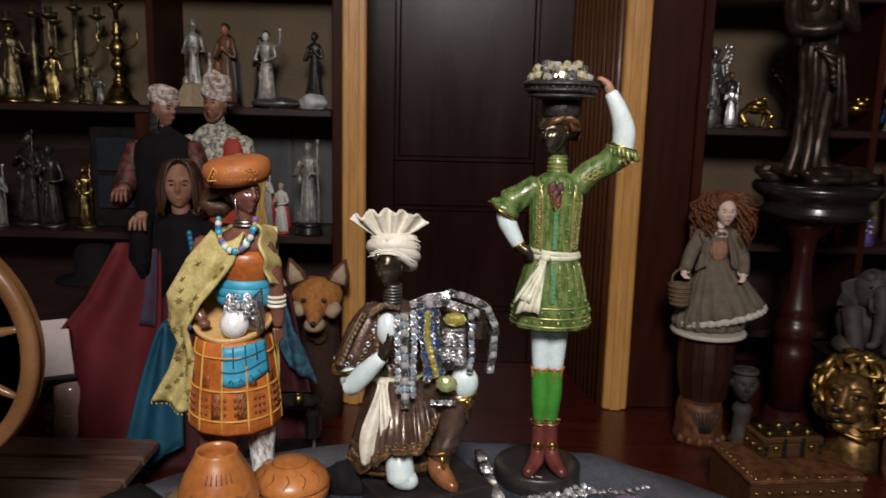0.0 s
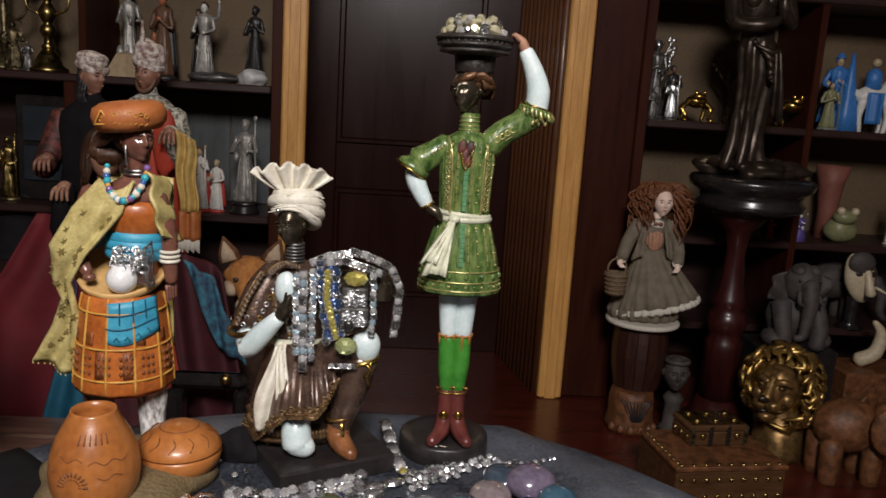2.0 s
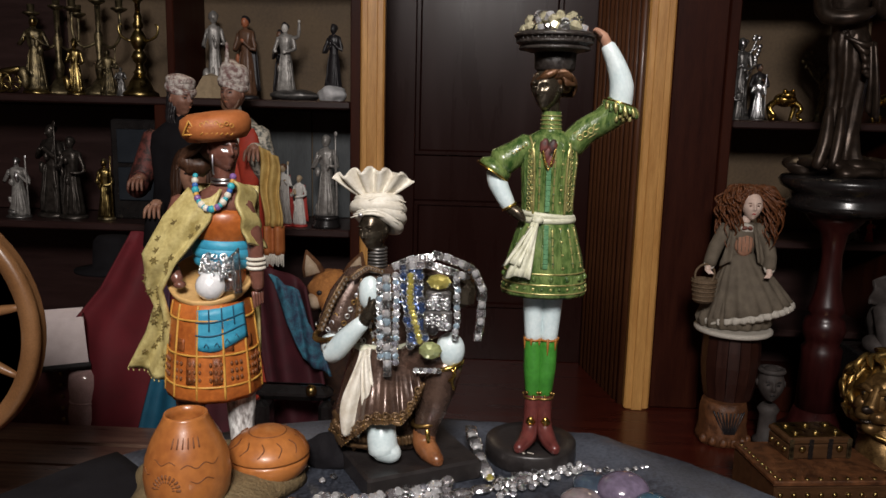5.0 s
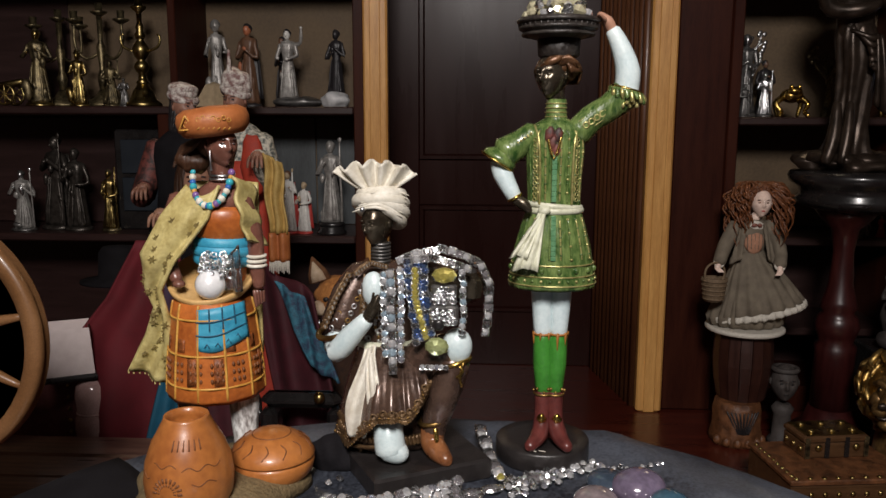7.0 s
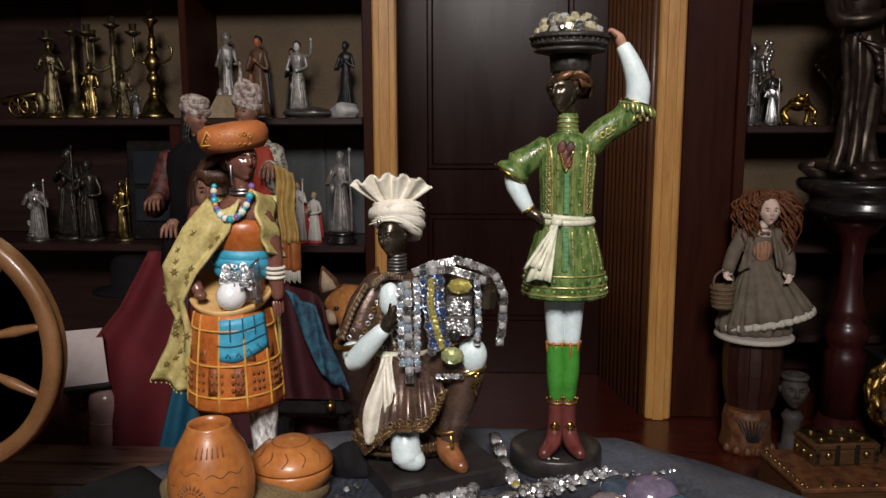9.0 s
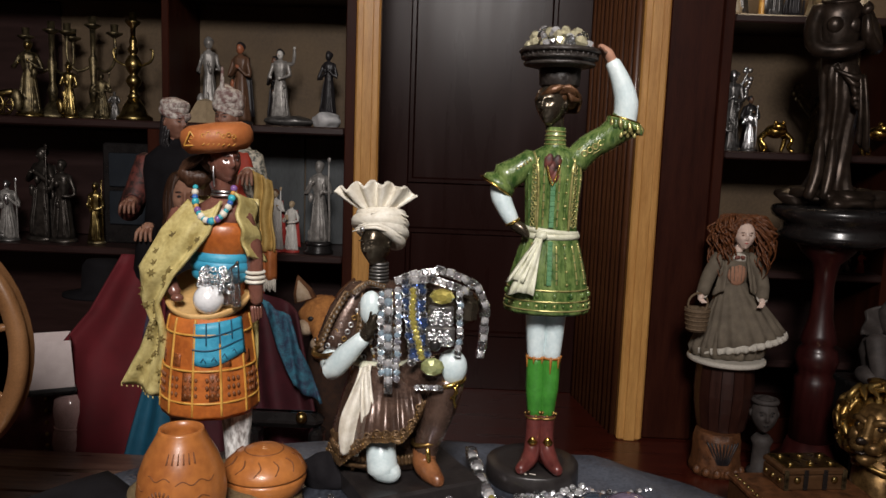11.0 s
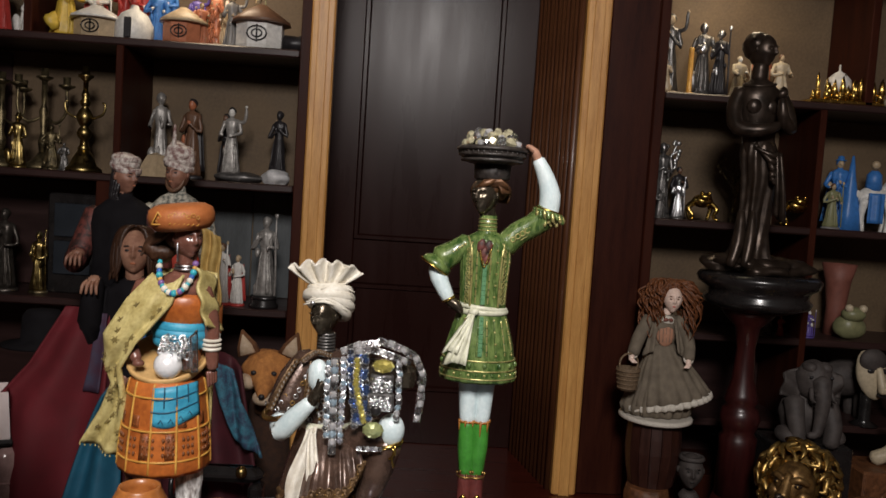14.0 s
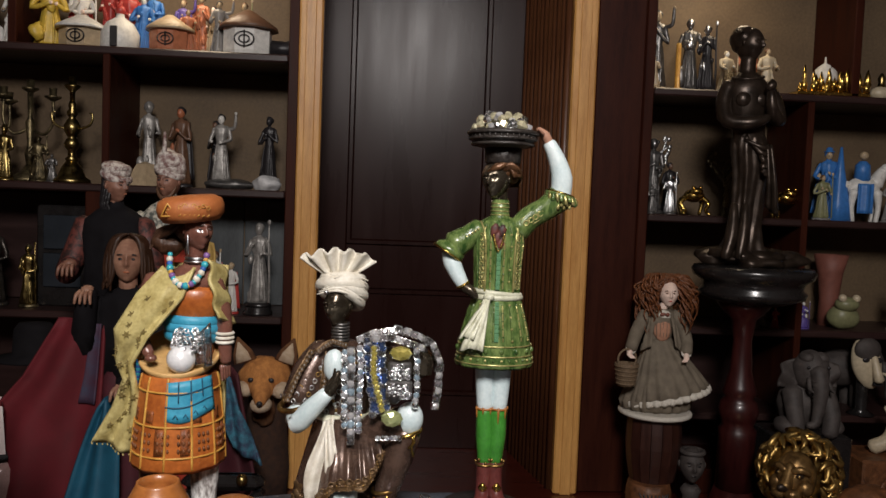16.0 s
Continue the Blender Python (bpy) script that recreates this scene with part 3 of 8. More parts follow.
# ---- figures on the table ----
def basket_bearer():
    """Standing figure in a green tunic that holds a basket on its head."""
    b, cx, y = Body(), 0.1135, 0.80
    b.lathe((0.109, y + 0.010, TZ), [(0.0455, 0), (0.0470, 0.003), (0.0466, 0.018), (0.0452, 0.0200), (0.030, 0.0203)], BLACKSTONE, seg=48, wave=0.01, folds=5)
    for s, x, toe in ((-1, 0.1080, 0.0930), (1, 0.1190, 0.1300)):
        b.tube([(x, y, 0.738), (x + s * 0.001, y - 0.002, 0.712), (x + s * 0.004, y - 0.012, 0.698), (toe, y - 0.031, 0.693)], (0.0090, 0.0078, 0.0088, 0.0052), REDBOOT)
        b.ball((x, y + 0.004, 0.6935), (0.007, 0.010, 0.007), REDBOOT)
        b.ball((x + s * 0.002, y - 0.0105, 0.714), (0.0042, 0.003, 0.0052), GOLD, 10, 0.4, 300)
        b.ring((x, y, 0.737), 0.0088, 0.0013, OLDGOLD)
        for k in range(8):
            a = k * math.pi / 4
            b.ball((x + 0.0096 * math.cos(a), y + 0.0096 * math.sin(a), 0.740 + 0.003 * (k % 2)), 0.0017, OLDGOLD, 8)
        b.tube([(x, y, 0.738), (x + s * 0.0012, y, 0.768), (x + s * 0.0018, y, 0.797)], (0.0074, 0.0098, 0.0092), GREENLEG)
        b.ring((x + s * 0.0018, y, 0.798), 0.0094, 0.0011, mat_rim)
        for k in range(7):
            a = 2 * math.pi * k / 7 + s
            b.tube([(x + s * 0.0018 + 0.0094 * math.cos(a), y + 0.0094 * math.sin(a), 0.799), (x + s * 0.0018 + 0.0095 * math.cos(a), y + 0.0095 * math.sin(a), 0.793 - 0.005 * ((k * 5) % 3))], (0.0018, 0.0005), mat_rim, 5, steps=1)
        b.tube([(x + s * 0.0018, y, 0.797), (x + s * 0.0026, y, 0.825), (x + s * 0.0032, y, 0.86)], (0.0088, 0.0106, 0.0125), WHITEGLAZE)
    b.lathe((cx, y, 0), [(0.030, 0.850), (0.0405, 0.845), (0.0415, 0.848), (0.0395, 0.862), (0.0365, 0.882), (0.0305, 0.905), (0.0255, 0.921), (0.0252, 0.935), (0.0262, 0.955),
                         (0.0278, 0.975), (0.0265, 0.990), (0.020, 0.999), (0.0115, 1.004)], GREEN, seg=48, sy=0.74, wave=0.025, folds=12)
    for z, r in ((0.850, 0.0418), (0.8585, 0.0405), (0.869, 0.0392)):
        b.ring((cx, y, z), r, 0.0008, PALEGOLD, sx=1, sy=0.74, seg=40)
    for k in range(30):
        a = 2 * math.pi * k / 30
        b.ball((cx + 0.0408 * math.cos(a), y + 0.0303 * math.sin(a), 0.8545), 0.0015, PALEGOLD if k % 2 else GREEN, 8)
        if k % 2:
            b.ball((cx + 0.0396 * math.cos(a), y + 0.0294 * math.sin(a), 0.864), (0.0026, 0.0022, 0.003), GREEN, 8)
    for deg in (-150, -130, -112, -98, -82, -66, -48, -28):
        a = radians(deg)
        braid = []
        for k in range(30):
            z = 0.875 + k * 0.0041
            if abs(z - 0.921) < 0.006:
                continue
            r = np.interp(z, (0.862, 0.882, 0.905, 0.921, 0.935, 0.955, 0.975, 0.990, 0.999), (0.0395, 0.0365, 0.0305, 0.0255, 0.0252, 0.0262, 0.0278, 0.0265, 0.020))
            big = k % 3 == 0 and deg in (-130, -66, -28)
            p = (cx + r * 1.012 * math.cos(a), y + 0.752 * r * math.sin(a), z)
            braid.append(p)
            if big or k % 2:
                b.ball(p, 0.0014 if big else 0.0012, PALEGOLD if big else GREEN, 6)
        half = [p for p in braid if p[2] < 0.916], [p for p in braid if p[2] > 0.926]
        for run in half:
            b.tube(run, 0.0009, PALEGOLD if deg in (-112, -82, -48, -130, -28) else GREEN, 5, steps=1)
    for k in range(11):
        z = 0.928 + k * 0.0050
        b.box((cx - 0.0042, y - 0.0214, z), (cx + 0.0004, y - 0.0190, z + 0.0049), TEALENAMEL, 0.0004)
    for k in range(9):
        z = 0.874 + k * 0.0046
        r = np.interp(z, (0.862, 0.882, 0.905, 0.921), (0.0395, 0.0365, 0.0305, 0.0255)) * 0.752
        b.box((cx - 0.0042, y - r - 0.0008, z), (cx + 0.0004, y - r + 0.002, z + 0.0045), TEALENAMEL, 0.0004)
    for dx, w in ((0.0, 0.9), (0.009, 0.6)):
        b.tube([(0.094 + dx, 0.7745 - dx * 0.1, TZ + 0.0206), (0.100 + dx, 0.7715, TZ + 0.0206)], 0.0007 * w, CREAM, 5, steps=1)
    b.ring((cx, y, 0.919), 0.0255, 0.0032, IVORY, sy=0.76, tilt=None)
    b.ring((cx, y, 0.9235), 0.0250, 0.0028, IVORY, sy=0.76, tilt=rot(0, 5, 0))
    b.ball((0.103, y - 0.021, 0.920), (0.006, 0.005, 0.005), IVORY, 12, 0.3, 200)

    def tail(x0, x1, z1, w):
        def f(u, v):
            return (x0 + (x1 - x0) * u + (v - 0.5) * w * (0.35 + u), y - 0.0235 - 0.010 * u + 0.0022 * math.sin(v * 14 + u * 3), 0.918 + (z1 - 0.918) * u - 0.006 * u * abs(v - 0.5))
        return f
    b.sheet(tail(0.101, 0.085, 0.868, 0.018), 8, 10, IVORY, 0.0016)
    b.sheet(tail(0.101, 0.079, 0.880, 0.012), 8, 8, IVORY, 0.0016)
    # neck, cravat, head and hair
    b.lathe((0.1135, y, 0), [(0.0125, 0.998), (0.0105, 1.004), (0.0095, 1.012), (0.0093, 1.022)], GREEN)
    for z in (1.002, 1.006, 1.010, 1.014, 1.018):
        b.ring((0.1135, y, z), 0.0103 - (z - 1.002) * 0.04, 0.0006, PALEGOLD, seg=20, sec=6)
    for k, (dx, dz) in enumerate(((-0.004, 0.0), (0.0035, -0.001), (-0.001, -0.008), (0.002, -0.014))):
        b.ball((0.1105 + dx, y - 0.0195, 0.990 + dz), (0.0048, 0.003, 0.008), PRINTRED, 10, 0.3, 250)
    b.tube([(0.104, y - 0.020, 0.992), (0.1105, y - 0.0235, 0.968), (0.118, y - 0.020, 0.992)], 0.0011, GOLD, 6)
    b.tube([(0.1135, y + 0.002, 1.018), (0.1105, y, 1.034)], (0.0088, 0.0095), BRONZEFACE, 14)
    b.head((0.1085, y - 0.003, 1.0425), 0.0190, BRONZEFACE, rot(4, 0, -34), BRONZEFACE)
    b.ball((0.1145, y + 0.004, 1.0500), (0.0185, 0.0172, 0.0140), HAIRBRONZE, 28, 0.3, 160)
    for k in range(74):
        a = radians(-75 + 260 * k / 73)
        low = 1.036 if -30 < math.degrees(a) < 150 else 1.048
        b.tube([(0.1105 + 0.004 * math.cos(a), y - 0.006 + 0.004 * math.sin(a), 1.0635), (0.1140 + 0.0165 * math.cos(a + 0.12), y + 0.0155 * math.sin(a + 0.12), 1.0555),
                (0.1145 + 0.0205 * math.cos(a + 0.3), y + 0.001 + 0.0190 * math.sin(a + 0.3), 1.0465), (0.1145 + 0.0185 * math.cos(a + 0.42), y + 0.001 + 0.0180 * math.sin(a + 0.42), low)],
               (0.0011, 0.0019, 0.0021, 0.0008), HAIRBRONZE, 6)
    for k in range(16):
        q = k / 15
        b.tube([(0.1185 - 0.003 * q, y - 0.008, 1.0635), (0.1215 - 0.016 * q, y - 0.0165, 1.0600 - 0.002 * q), (0.1290 - 0.030 * q, y - 0.0160 + 0.004 * q, 1.0545 - 0.003 * q), (0.1310 - 0.036 * q, y - 0.0125 + 0.003 * q, 1.0500 - 0.002 * math.sin(k))],
               (0.0010, 0.0017, 0.0018, 0.0008), HAIRBRONZE, 6)
    b.tube([(0.118, y - 0.014, 1.060), (0.107, y - 0.0165, 1.0555), (0.0975, y - 0.0125, 1.050)], (0.0035, 0.0042, 0.002), HAIRBRONZE, 8)
    b.lathe((0.1145, y, 0), [(0.017, 1.0595), (0.0190, 1.061), (0.0200, 1.077)], BASKET)
    b.lathe((0.1135, y, 0), [(0.010, 1.0750), (0.024, 1.0765), (0.032, 1.0810), (0.0352, 1.087), (0.0362, 1.091), (0.0355, 1.0945), (0.033, 1.094), (0.030, 1.090), (0.0, 1.088)], BASKET, seg=40)
    for z, r in ((1.080, 0.0320), (1.0855, 0.0346), (1.0915, 0.0366)):
        b.ring((0.1135, y, z), r, 0.0018, BASKET, seg=40)
    for k in range(36):
        a = 2 * math.pi * k / 36
        b.ball((0.1135 + 0.0352 * math.cos(a), y + 0.0352 * math.sin(a), 1.088), (0.0014, 0.0014, 0.0034), BASKET, 6)
    # raised arm
    b.tube([(0.133, y, 0.990), (0.146, y, 1.004), (0.162, y - 0.002, 1.014), (0.176, y - 0.003, 1.026)], (0.0135, 0.0130, 0.0128, 0.0150), GREEN, 16)
    for k in range(7):
        b.ring((0.140 + k * 0.0048, y - 0.0132, 0.9985 + k * 0.0034), 0.0026, 0.0007, PALEGOLD, seg=12, sec=5, tilt=rot(90, 0, 0))
        b.ball((0.1425 + k * 0.0048, y - 0.0134, 1.0015 + k * 0.0034), 0.0010, PALEGOLD, 6)
    for up in (0.0075, -0.0065):
        b.tube([(0.134, y - 0.0105, 0.994 + up), (0.148, y - 0.0108, 1.0045 + up), (0.168, y - 0.0125, 1.018 + up)], 0.0008, PALEGOLD, 5)
    for k in range(22):
        a = 2 * math.pi * k / 22
        q = rot(0, 15, 0) @ Vector((0.0150 * math.cos(a), 0.0150 * math.sin(a), 0.0))
        b.tube([(0.1765 + q.x, y - 0.003 + q.y, 1.0295 + q.z), (0.1775 + q.x * 1.12, y - 0.003 + q.y * 1.12, 1.0250 + q.z - 0.002 * (k % 3)), (0.1780 + q.x * 1.08, y - 0.003 + q.y * 1.08, 1.0225 + q.z - 0.002 * (k % 2))],
               (0.0018, 0.0022, 0.0007), PALEGOLD if k % 2 else GREEN, 6)
    for k in range(9):
        b.ball((0.0900 - k * 0.0030, y - 0.0125, 0.9905 - k * 0.0022), (0.0014, 0.0012, 0.0016), PALEGOLD, 6)
    for sg in (-1, 1):
        b.tube([(cx + sg * 0.020, y - 0.0060, 0.998), (cx + sg * 0.0165, y - 0.0165, 0.985), (cx + sg * 0.0150, y - 0.0185, 0.955), (cx + sg * 0.0150, y - 0.0172, 0.926)], 0.0012, PALEGOLD, 6)
        for k in range(12):
            b.ring((cx + sg * 0.0195, y - 0.0148, 0.930 + k * 0.0050), 0.0019, 0.0005, PALEGOLD, seg=9, sec=4, tilt=rot(90, 0, sg * 40))
    b.ring((0.1765, y - 0.003, 1.0285), 0.0148, 0.0022, GREEN, tilt=rot(0, 15, 0))
    b.ring((0.1765, y - 0.003, 1.0310), 0.0145, 0.0012, GOLD, tilt=rot(0, 15, 0))
    for k in range(7):
        b.ball((0.166 + k * 0.0032, y - 0.0165 + 0.0012 * abs(k - 3), 1.0165 + 0.003 * (k % 2)), (0.0020, 0.0014, 0.0030), PALEGOLD, 8, 0.4, 400)
    b.tube([(0.1765, y - 0.003, 1.026), (0.1775, y - 0.003, 1.047), (0.171, y - 0.003, 1.067), (0.1625, y - 0.003, 1.0835)], (0.0112, 0.0115, 0.0092, 0.0068), WHITEGLAZE, 16)
    b.tube([(0.1625, y - 0.003, 1.083), (0.1575, y - 0.004, 1.091), (0.1495, y - 0.006, 1.0975)], (0.0048, 0.0055, 0.0028), DOLLSKIN, 10)
    for k in range(3):
        b.tube([(0.156 - k * 0.001, y - 0.006 - k * 0.003, 1.092), (0.1485, y - 0.010 - k * 0.003, 1.0965)], (0.0018, 0.0013), DOLLSKIN, 6)
    # arm on the hip
    b.tube([(0.094, y, 0.990), (0.082, y, 0.982), (0.066, y - 0.003, 0.972)], (0.0125, 0.0125, 0.0150), GREEN, 16)
    b.lathe((0.0640, y - 0.004, 0.9705), [(0.009, 0.004), (0.0165, -0.002), (0.0175, -0.008), (0.012, -0.006)], GREEN, seg=20, tilt=rot(0, 32, 0))
    b.ring((0.0595, y - 0.004, 0.9645), 0.0172, 0.0011, GOLD, tilt=rot(0, 32, 0))
    b.tube([(0.0625, y - 0.005, 0.964), (0.0645, y - 0.008, 0.953), (0.0755, y - 0.013, 0.932)], (0.0095, 0.0095, 0.0070), WHITEGLAZE, 14)
    b.ring((0.0760, y - 0.013, 0.9315), 0.0066, 0.0014, GOLD, seg=16, tilt=rot(0, -30, 0))
    b.tube([(0.0765, y - 0.013, 0.930), (0.0840, y - 0.016, 0.9255), (0.090, y - 0.019, 0.919)], (0.0055, 0.0060, 0.0030), BRONZEFACE, 10)
    put("statue", b, (0.111, y, TZ), label="tall glazed statue in a green tunic carrying a basket", category="statue", group="table statues")


def kneeling_figure():
    """Figure on one knee in a brown robe, with turban and fan-shaped plume."""
    b = Body()
    b.box((-0.0755, 0.7200, TZ), (0.0425, 0.8170, TZ + 0.021), BLACKSTONE, 0.0025, rot(0, 0, 28))
    b.lathe((-0.045, 0.79, 0), [(0.044, 0.690), (0.047, 0.695), (0.040, 0.735), (0.033, 0.770), (0.028, 0.790), (0.030, 0.815), (0.0345, 0.845), (0.030, 0.858), (0.020, 0.864), (0.011, 0.869)],
            BROWNROBE, seg=40, sy=0.8, wave=0.06, folds=7)
    b.ring((-0.046, 0.782, 0.700), 0.043, 0.0022, HEM, sy=0.85, tilt=rot(0, -6, 0))
    for k in range(34):
        a = radians(180 + 180 * k / 33)
        b.ball((-0.046 + 0.045 * math.cos(a), 0.782 + 0.038 * math.sin(a), 0.707 - 0.004 * math.cos(a)), (0.003, 0.003, 0.005), HEM, 8, 0.4, 300)
    for deg, z0, z1 in ((-152, 0.70, 0.848), (-128, 0.715, 0.852), (-104, 0.74, 0.85), (-70, 0.75, 0.85)):
        for k in range(34):
            z = z0 + (z1 - z0) * k / 33
            a = radians(deg + 3 * math.sin(k * 0.8))
            r = np.interp(z, (0.695, 0.735, 0.770, 0.790, 0.815, 0.845, 0.858), (0.047, 0.040, 0.033, 0.028, 0.030, 0.0345, 0.030)) * 1.03
            b.ball((-0.045 + r * math.cos(a), 0.79 + 0.8 * r * math.sin(a), z), (0.0017, 0.0015, 0.0020), SILVER if k % 3 else OLDGOLD, 6)
            if k % 4 == 0:
                b.ring((-0.045 + r * math.cos(a + 0.12), 0.79 + 0.8 * r * math.sin(a + 0.12), z), 0.0024, 0.0006, SILVER, seg=10, sec=5, tilt=rot(90, 0, deg + 90))
    # head
    for k in range(8):
        b.ring((-0.0500, 0.785, 0.864 + k * 0.0033), 0.0086, 0.0014, PEWTER, seg=20, sec=6)
    b.lathe((-0.0515, 0.785, 0.862), [(0.0085, 0), (0.008, 0.03)], BRONZEFACE)
    b.head((-0.0525, 0.7800, 0.9065), 0.0187, BRONZEFACE, rot(10, 0, -30), BRONZEFACE)
    b.ball((-0.0500, 0.7930, 0.9230), (0.0262, 0.0215, 0.0175), CREAM, 28)
    for z, R, tx, ty, w in ((0.9150, 0.0212, -26, 24, 0.0056), (0.9200, 0.0222, -24, 12, 0.0064), (0.9255, 0.0215, -16, 2, 0.0064), (0.9300, 0.0190, -10, -10, 0.0062), (0.9345, 0.0150, -6, -4, 0.0060), (0.9215, 0.0226, -14, 34, 0.0050)):
        b.ring((-0.0503, 0.791, z), R, w, CREAM, seg=40, sec=12, sy=0.92, tilt=rot(tx, ty, 0))
    for k in range(7):
        b.tube([(-0.0745 + 0.003 * k, 0.7735 - 0.001 * k, 0.918 + 0.003 * k), (-0.052 + 0.002 * k, 0.7655 + 0.002 * k, 0.9235 + 0.0026 * k), (-0.029 + 0.001 * k, 0.7745 + 0.001 * k, 0.914 + 0.0032 * k)], (0.0006, 0.0016, 0.0006), CREAM, 6)
    b.ball((-0.0640, 0.7655, 0.9215), 0.0026, SILVER, 10)

    def plume(u, v):
        w = 0.010 + 0.028 * u ** 0.8
        s = v * 2 - 1
        return (-0.054 + s * w + 0.001 * s, 0.783 + 0.0045 * math.sin(v * math.pi * 9) * (0.3 + u) - 0.006 * u, 0.937 + 0.027 * u - 0.009 * u * s * s + 0.003 * u * math.sin(v * 31))
    b.sheet(plume, 10, 60, CREAM, 0.0022)
    # near arm with puffed sleeve
    b.tube([(-0.066, 0.787, 0.860), (-0.079, 0.782, 0.838), (-0.087, 0.775, 0.810)], (0.0135, 0.0180, 0.0200), BROWNROBE, 18)
    b.ring((-0.091, 0.772, 0.806), 0.0185, 0.0028, OLDGOLD, tilt=rot(10, -15, 0))
    for k in range(40):
        t, a = (k % 8) / 7, radians(-175 + 34 * (k // 8))
        q = Vector((-0.066, 0.787, 0.856)).lerp(Vector((-0.087, 0.775, 0.812)), t)
        r = 0.0145 + 0.0065 * t
        b.ring((q.x + r * math.cos(a), q.y + r * math.sin(a), q.z), 0.0022, 0.0007, SILVER if k % 3 else OLDGOLD, seg=8, sec=5, tilt=rot(90, 0, math.degrees(a) + 90))
    b.tube([(-0.091, 0.768, 0.800), (-0.0885, 0.758, 0.7895), (-0.074, 0.750, 0.806), (-0.0585, 0.745, 0.823)], (0.0105, 0.0112, 0.0100, 0.0072), WHITEGLAZE, 16)
    b.tube([(-0.058, 0.745, 0.823), (-0.052, 0.742, 0.834), (-0.0475, 0.741, 0.846)], (0.0058, 0.0062, 0.0022), BRONZEFACE, 10)
    for k in range(3):
        b.tube([(-0.054 + 0.003 * k, 0.740, 0.832), (-0.051 + 0.004 * k, 0.739, 0.849 - k * 0.003)], (0.0017, 0.0012), BRONZEFACE, 6)
    b.ball((-0.0525, 0.755, 0.8485), (0.0115, 0.0095, 0.0175), WHITEGLAZE, 20, 0.10, 120)
    # far arm holding the tray
    b.tube([(-0.024, 0.79, 0.855), (-0.004, 0.785, 0.862), (0.022, 0.775, 0.858), (0.044, 0.768, 0.850)], (0.013, 0.014, 0.012, 0.009), BROWNROBE, 16)
    b.box((-0.028, 0.752, 0.838), (0.046, 0.795, 0.866), BRONZEFACE, 0.006, rot(0, 4, 0))
    # legs and sash
    b.tube([(-0.0400, 0.758, 0.732), (-0.0390, 0.741, 0.718), (-0.0365, 0.737, 0.7000)], (0.0125, 0.0140, 0.0145), WHITEGLAZE, 20)
    b.ball((-0.0350, 0.7360, 0.7010), (0.0150, 0.0130, 0.0120), WHITEGLAZE, 20, 0.22, 70)
    hem = [Vector(p) for p in ((-0.098, 0.790, 0.694), (-0.078, 0.757, 0.698), (-0.063, 0.738, 0.716), (-0.048, 0.727, 0.732), (-0.034, 0.724, 0.736), (-0.020, 0.727, 0.733), (-0.010, 0.733, 0.742), (0.000, 0.742, 0.766))]
    top = [Vector(p) for p in ((-0.072, 0.786, 0.792), (-0.064, 0.770, 0.792), (-0.056, 0.762, 0.792), (-0.047, 0.760, 0.792), (-0.038, 0.760, 0.792), (-0.030, 0.762, 0.792), (-0.022, 0.766, 0.792), (-0.014, 0.772, 0.792))]

    def drape(u, v):
        k = min(int(v * 7), 6)
        f = v * 7 - k
        p, q = top[k].lerp(top[k + 1], f), hem[k].lerp(hem[k + 1], f)
        r = p.lerp(q, u)
        return r + Vector((0, -0.010 * math.sin(u * 2.6) - 0.0022 * u * math.sin(v * 31 + u * 3) - 0.0012 * u * math.sin(v * 67), 0))
    b.sheet(drape, 16, 48, BROWNROBE, 0.002)
    b.sheet(lambda u, v: drape(0.86 + 0.15 * u, v) + Vector((0, -0.0016, 0)), 4, 48, HEM, 0.0018)
    for row in (0.86, 0.93, 1.0):
        for k in range(44):
            b.ball(drape(row, k / 43) + Vector((0, -0.0026, 0)), 0.0010 if row != 0.93 else 0.0015, HEM if k % 4 else OLDGOLD, 6)
    for k in range(11):
        q = drape(0.90, (k + 0.5) / 11) + Vector((0, -0.0030, 0.003))
        b.ring(q, 0.0026, 0.0009, HEM, seg=10, sec=5, tilt=rot(90, 0, 0))
    b.tube([(-0.020, 0.742, 0.750), (-0.012, 0.741, 0.742), (-0.005, 0.744, 0.752), (0.000, 0.747, 0.765)], (0.0022, 0.0030, 0.0028, 0.0015), HEM, 8)
    b.sheet(lambda u, v: (-0.092 + 0.020 * v + 0.006 * u, 0.775 - 0.018 * v, 0.722 - 0.030 * u + 0.003 * math.sin(v * 12)), 8, 12, HEM, 0.003)
    b.tube([(-0.040, 0.762, 0.715), (-0.042, 0.80, 0.704)], (0.015, 0.012), BROWNROBE)
    b.tube([(-0.034, 0.782, 0.758), (-0.006, 0.765, 0.782), (0.020, 0.752, 0.795)], (0.022, 0.019, 0.0155), BROWNROBE, 18)
    b.ball((0.0240, 0.748, 0.7985), (0.0142, 0.0125, 0.0170), WHITEGLAZE, 24)
    b.ring((0.0215, 0.752, 0.7835), 0.0150, 0.0022, GOLD, tilt=rot(0, -14, 0))
    b.tube([(0.026, 0.738, 0.783), (0.030, 0.736, 0.778), (0.024, 0.737, 0.772)], 0.0012, GOLD, 6)
    b.tube([(0.030, 0.738, 0.785), (0.027, 0.736, 0.772), (0.029, 0.736, 0.764)], 0.0012, GOLD, 6)
    b.tube([(0.0215, 0.752, 0.785), (0.0135, 0.756, 0.757), (0.0035, 0.760, 0.722), (0.001, 0.762, 0.708)], (0.0155, 0.0165, 0.0130, 0.0112), BROWNROBE, 18)
    b.ring((0.002, 0.761, 0.722), 0.0135, 0.0022, OLDGOLD, tilt=rot(0, -12, 0))
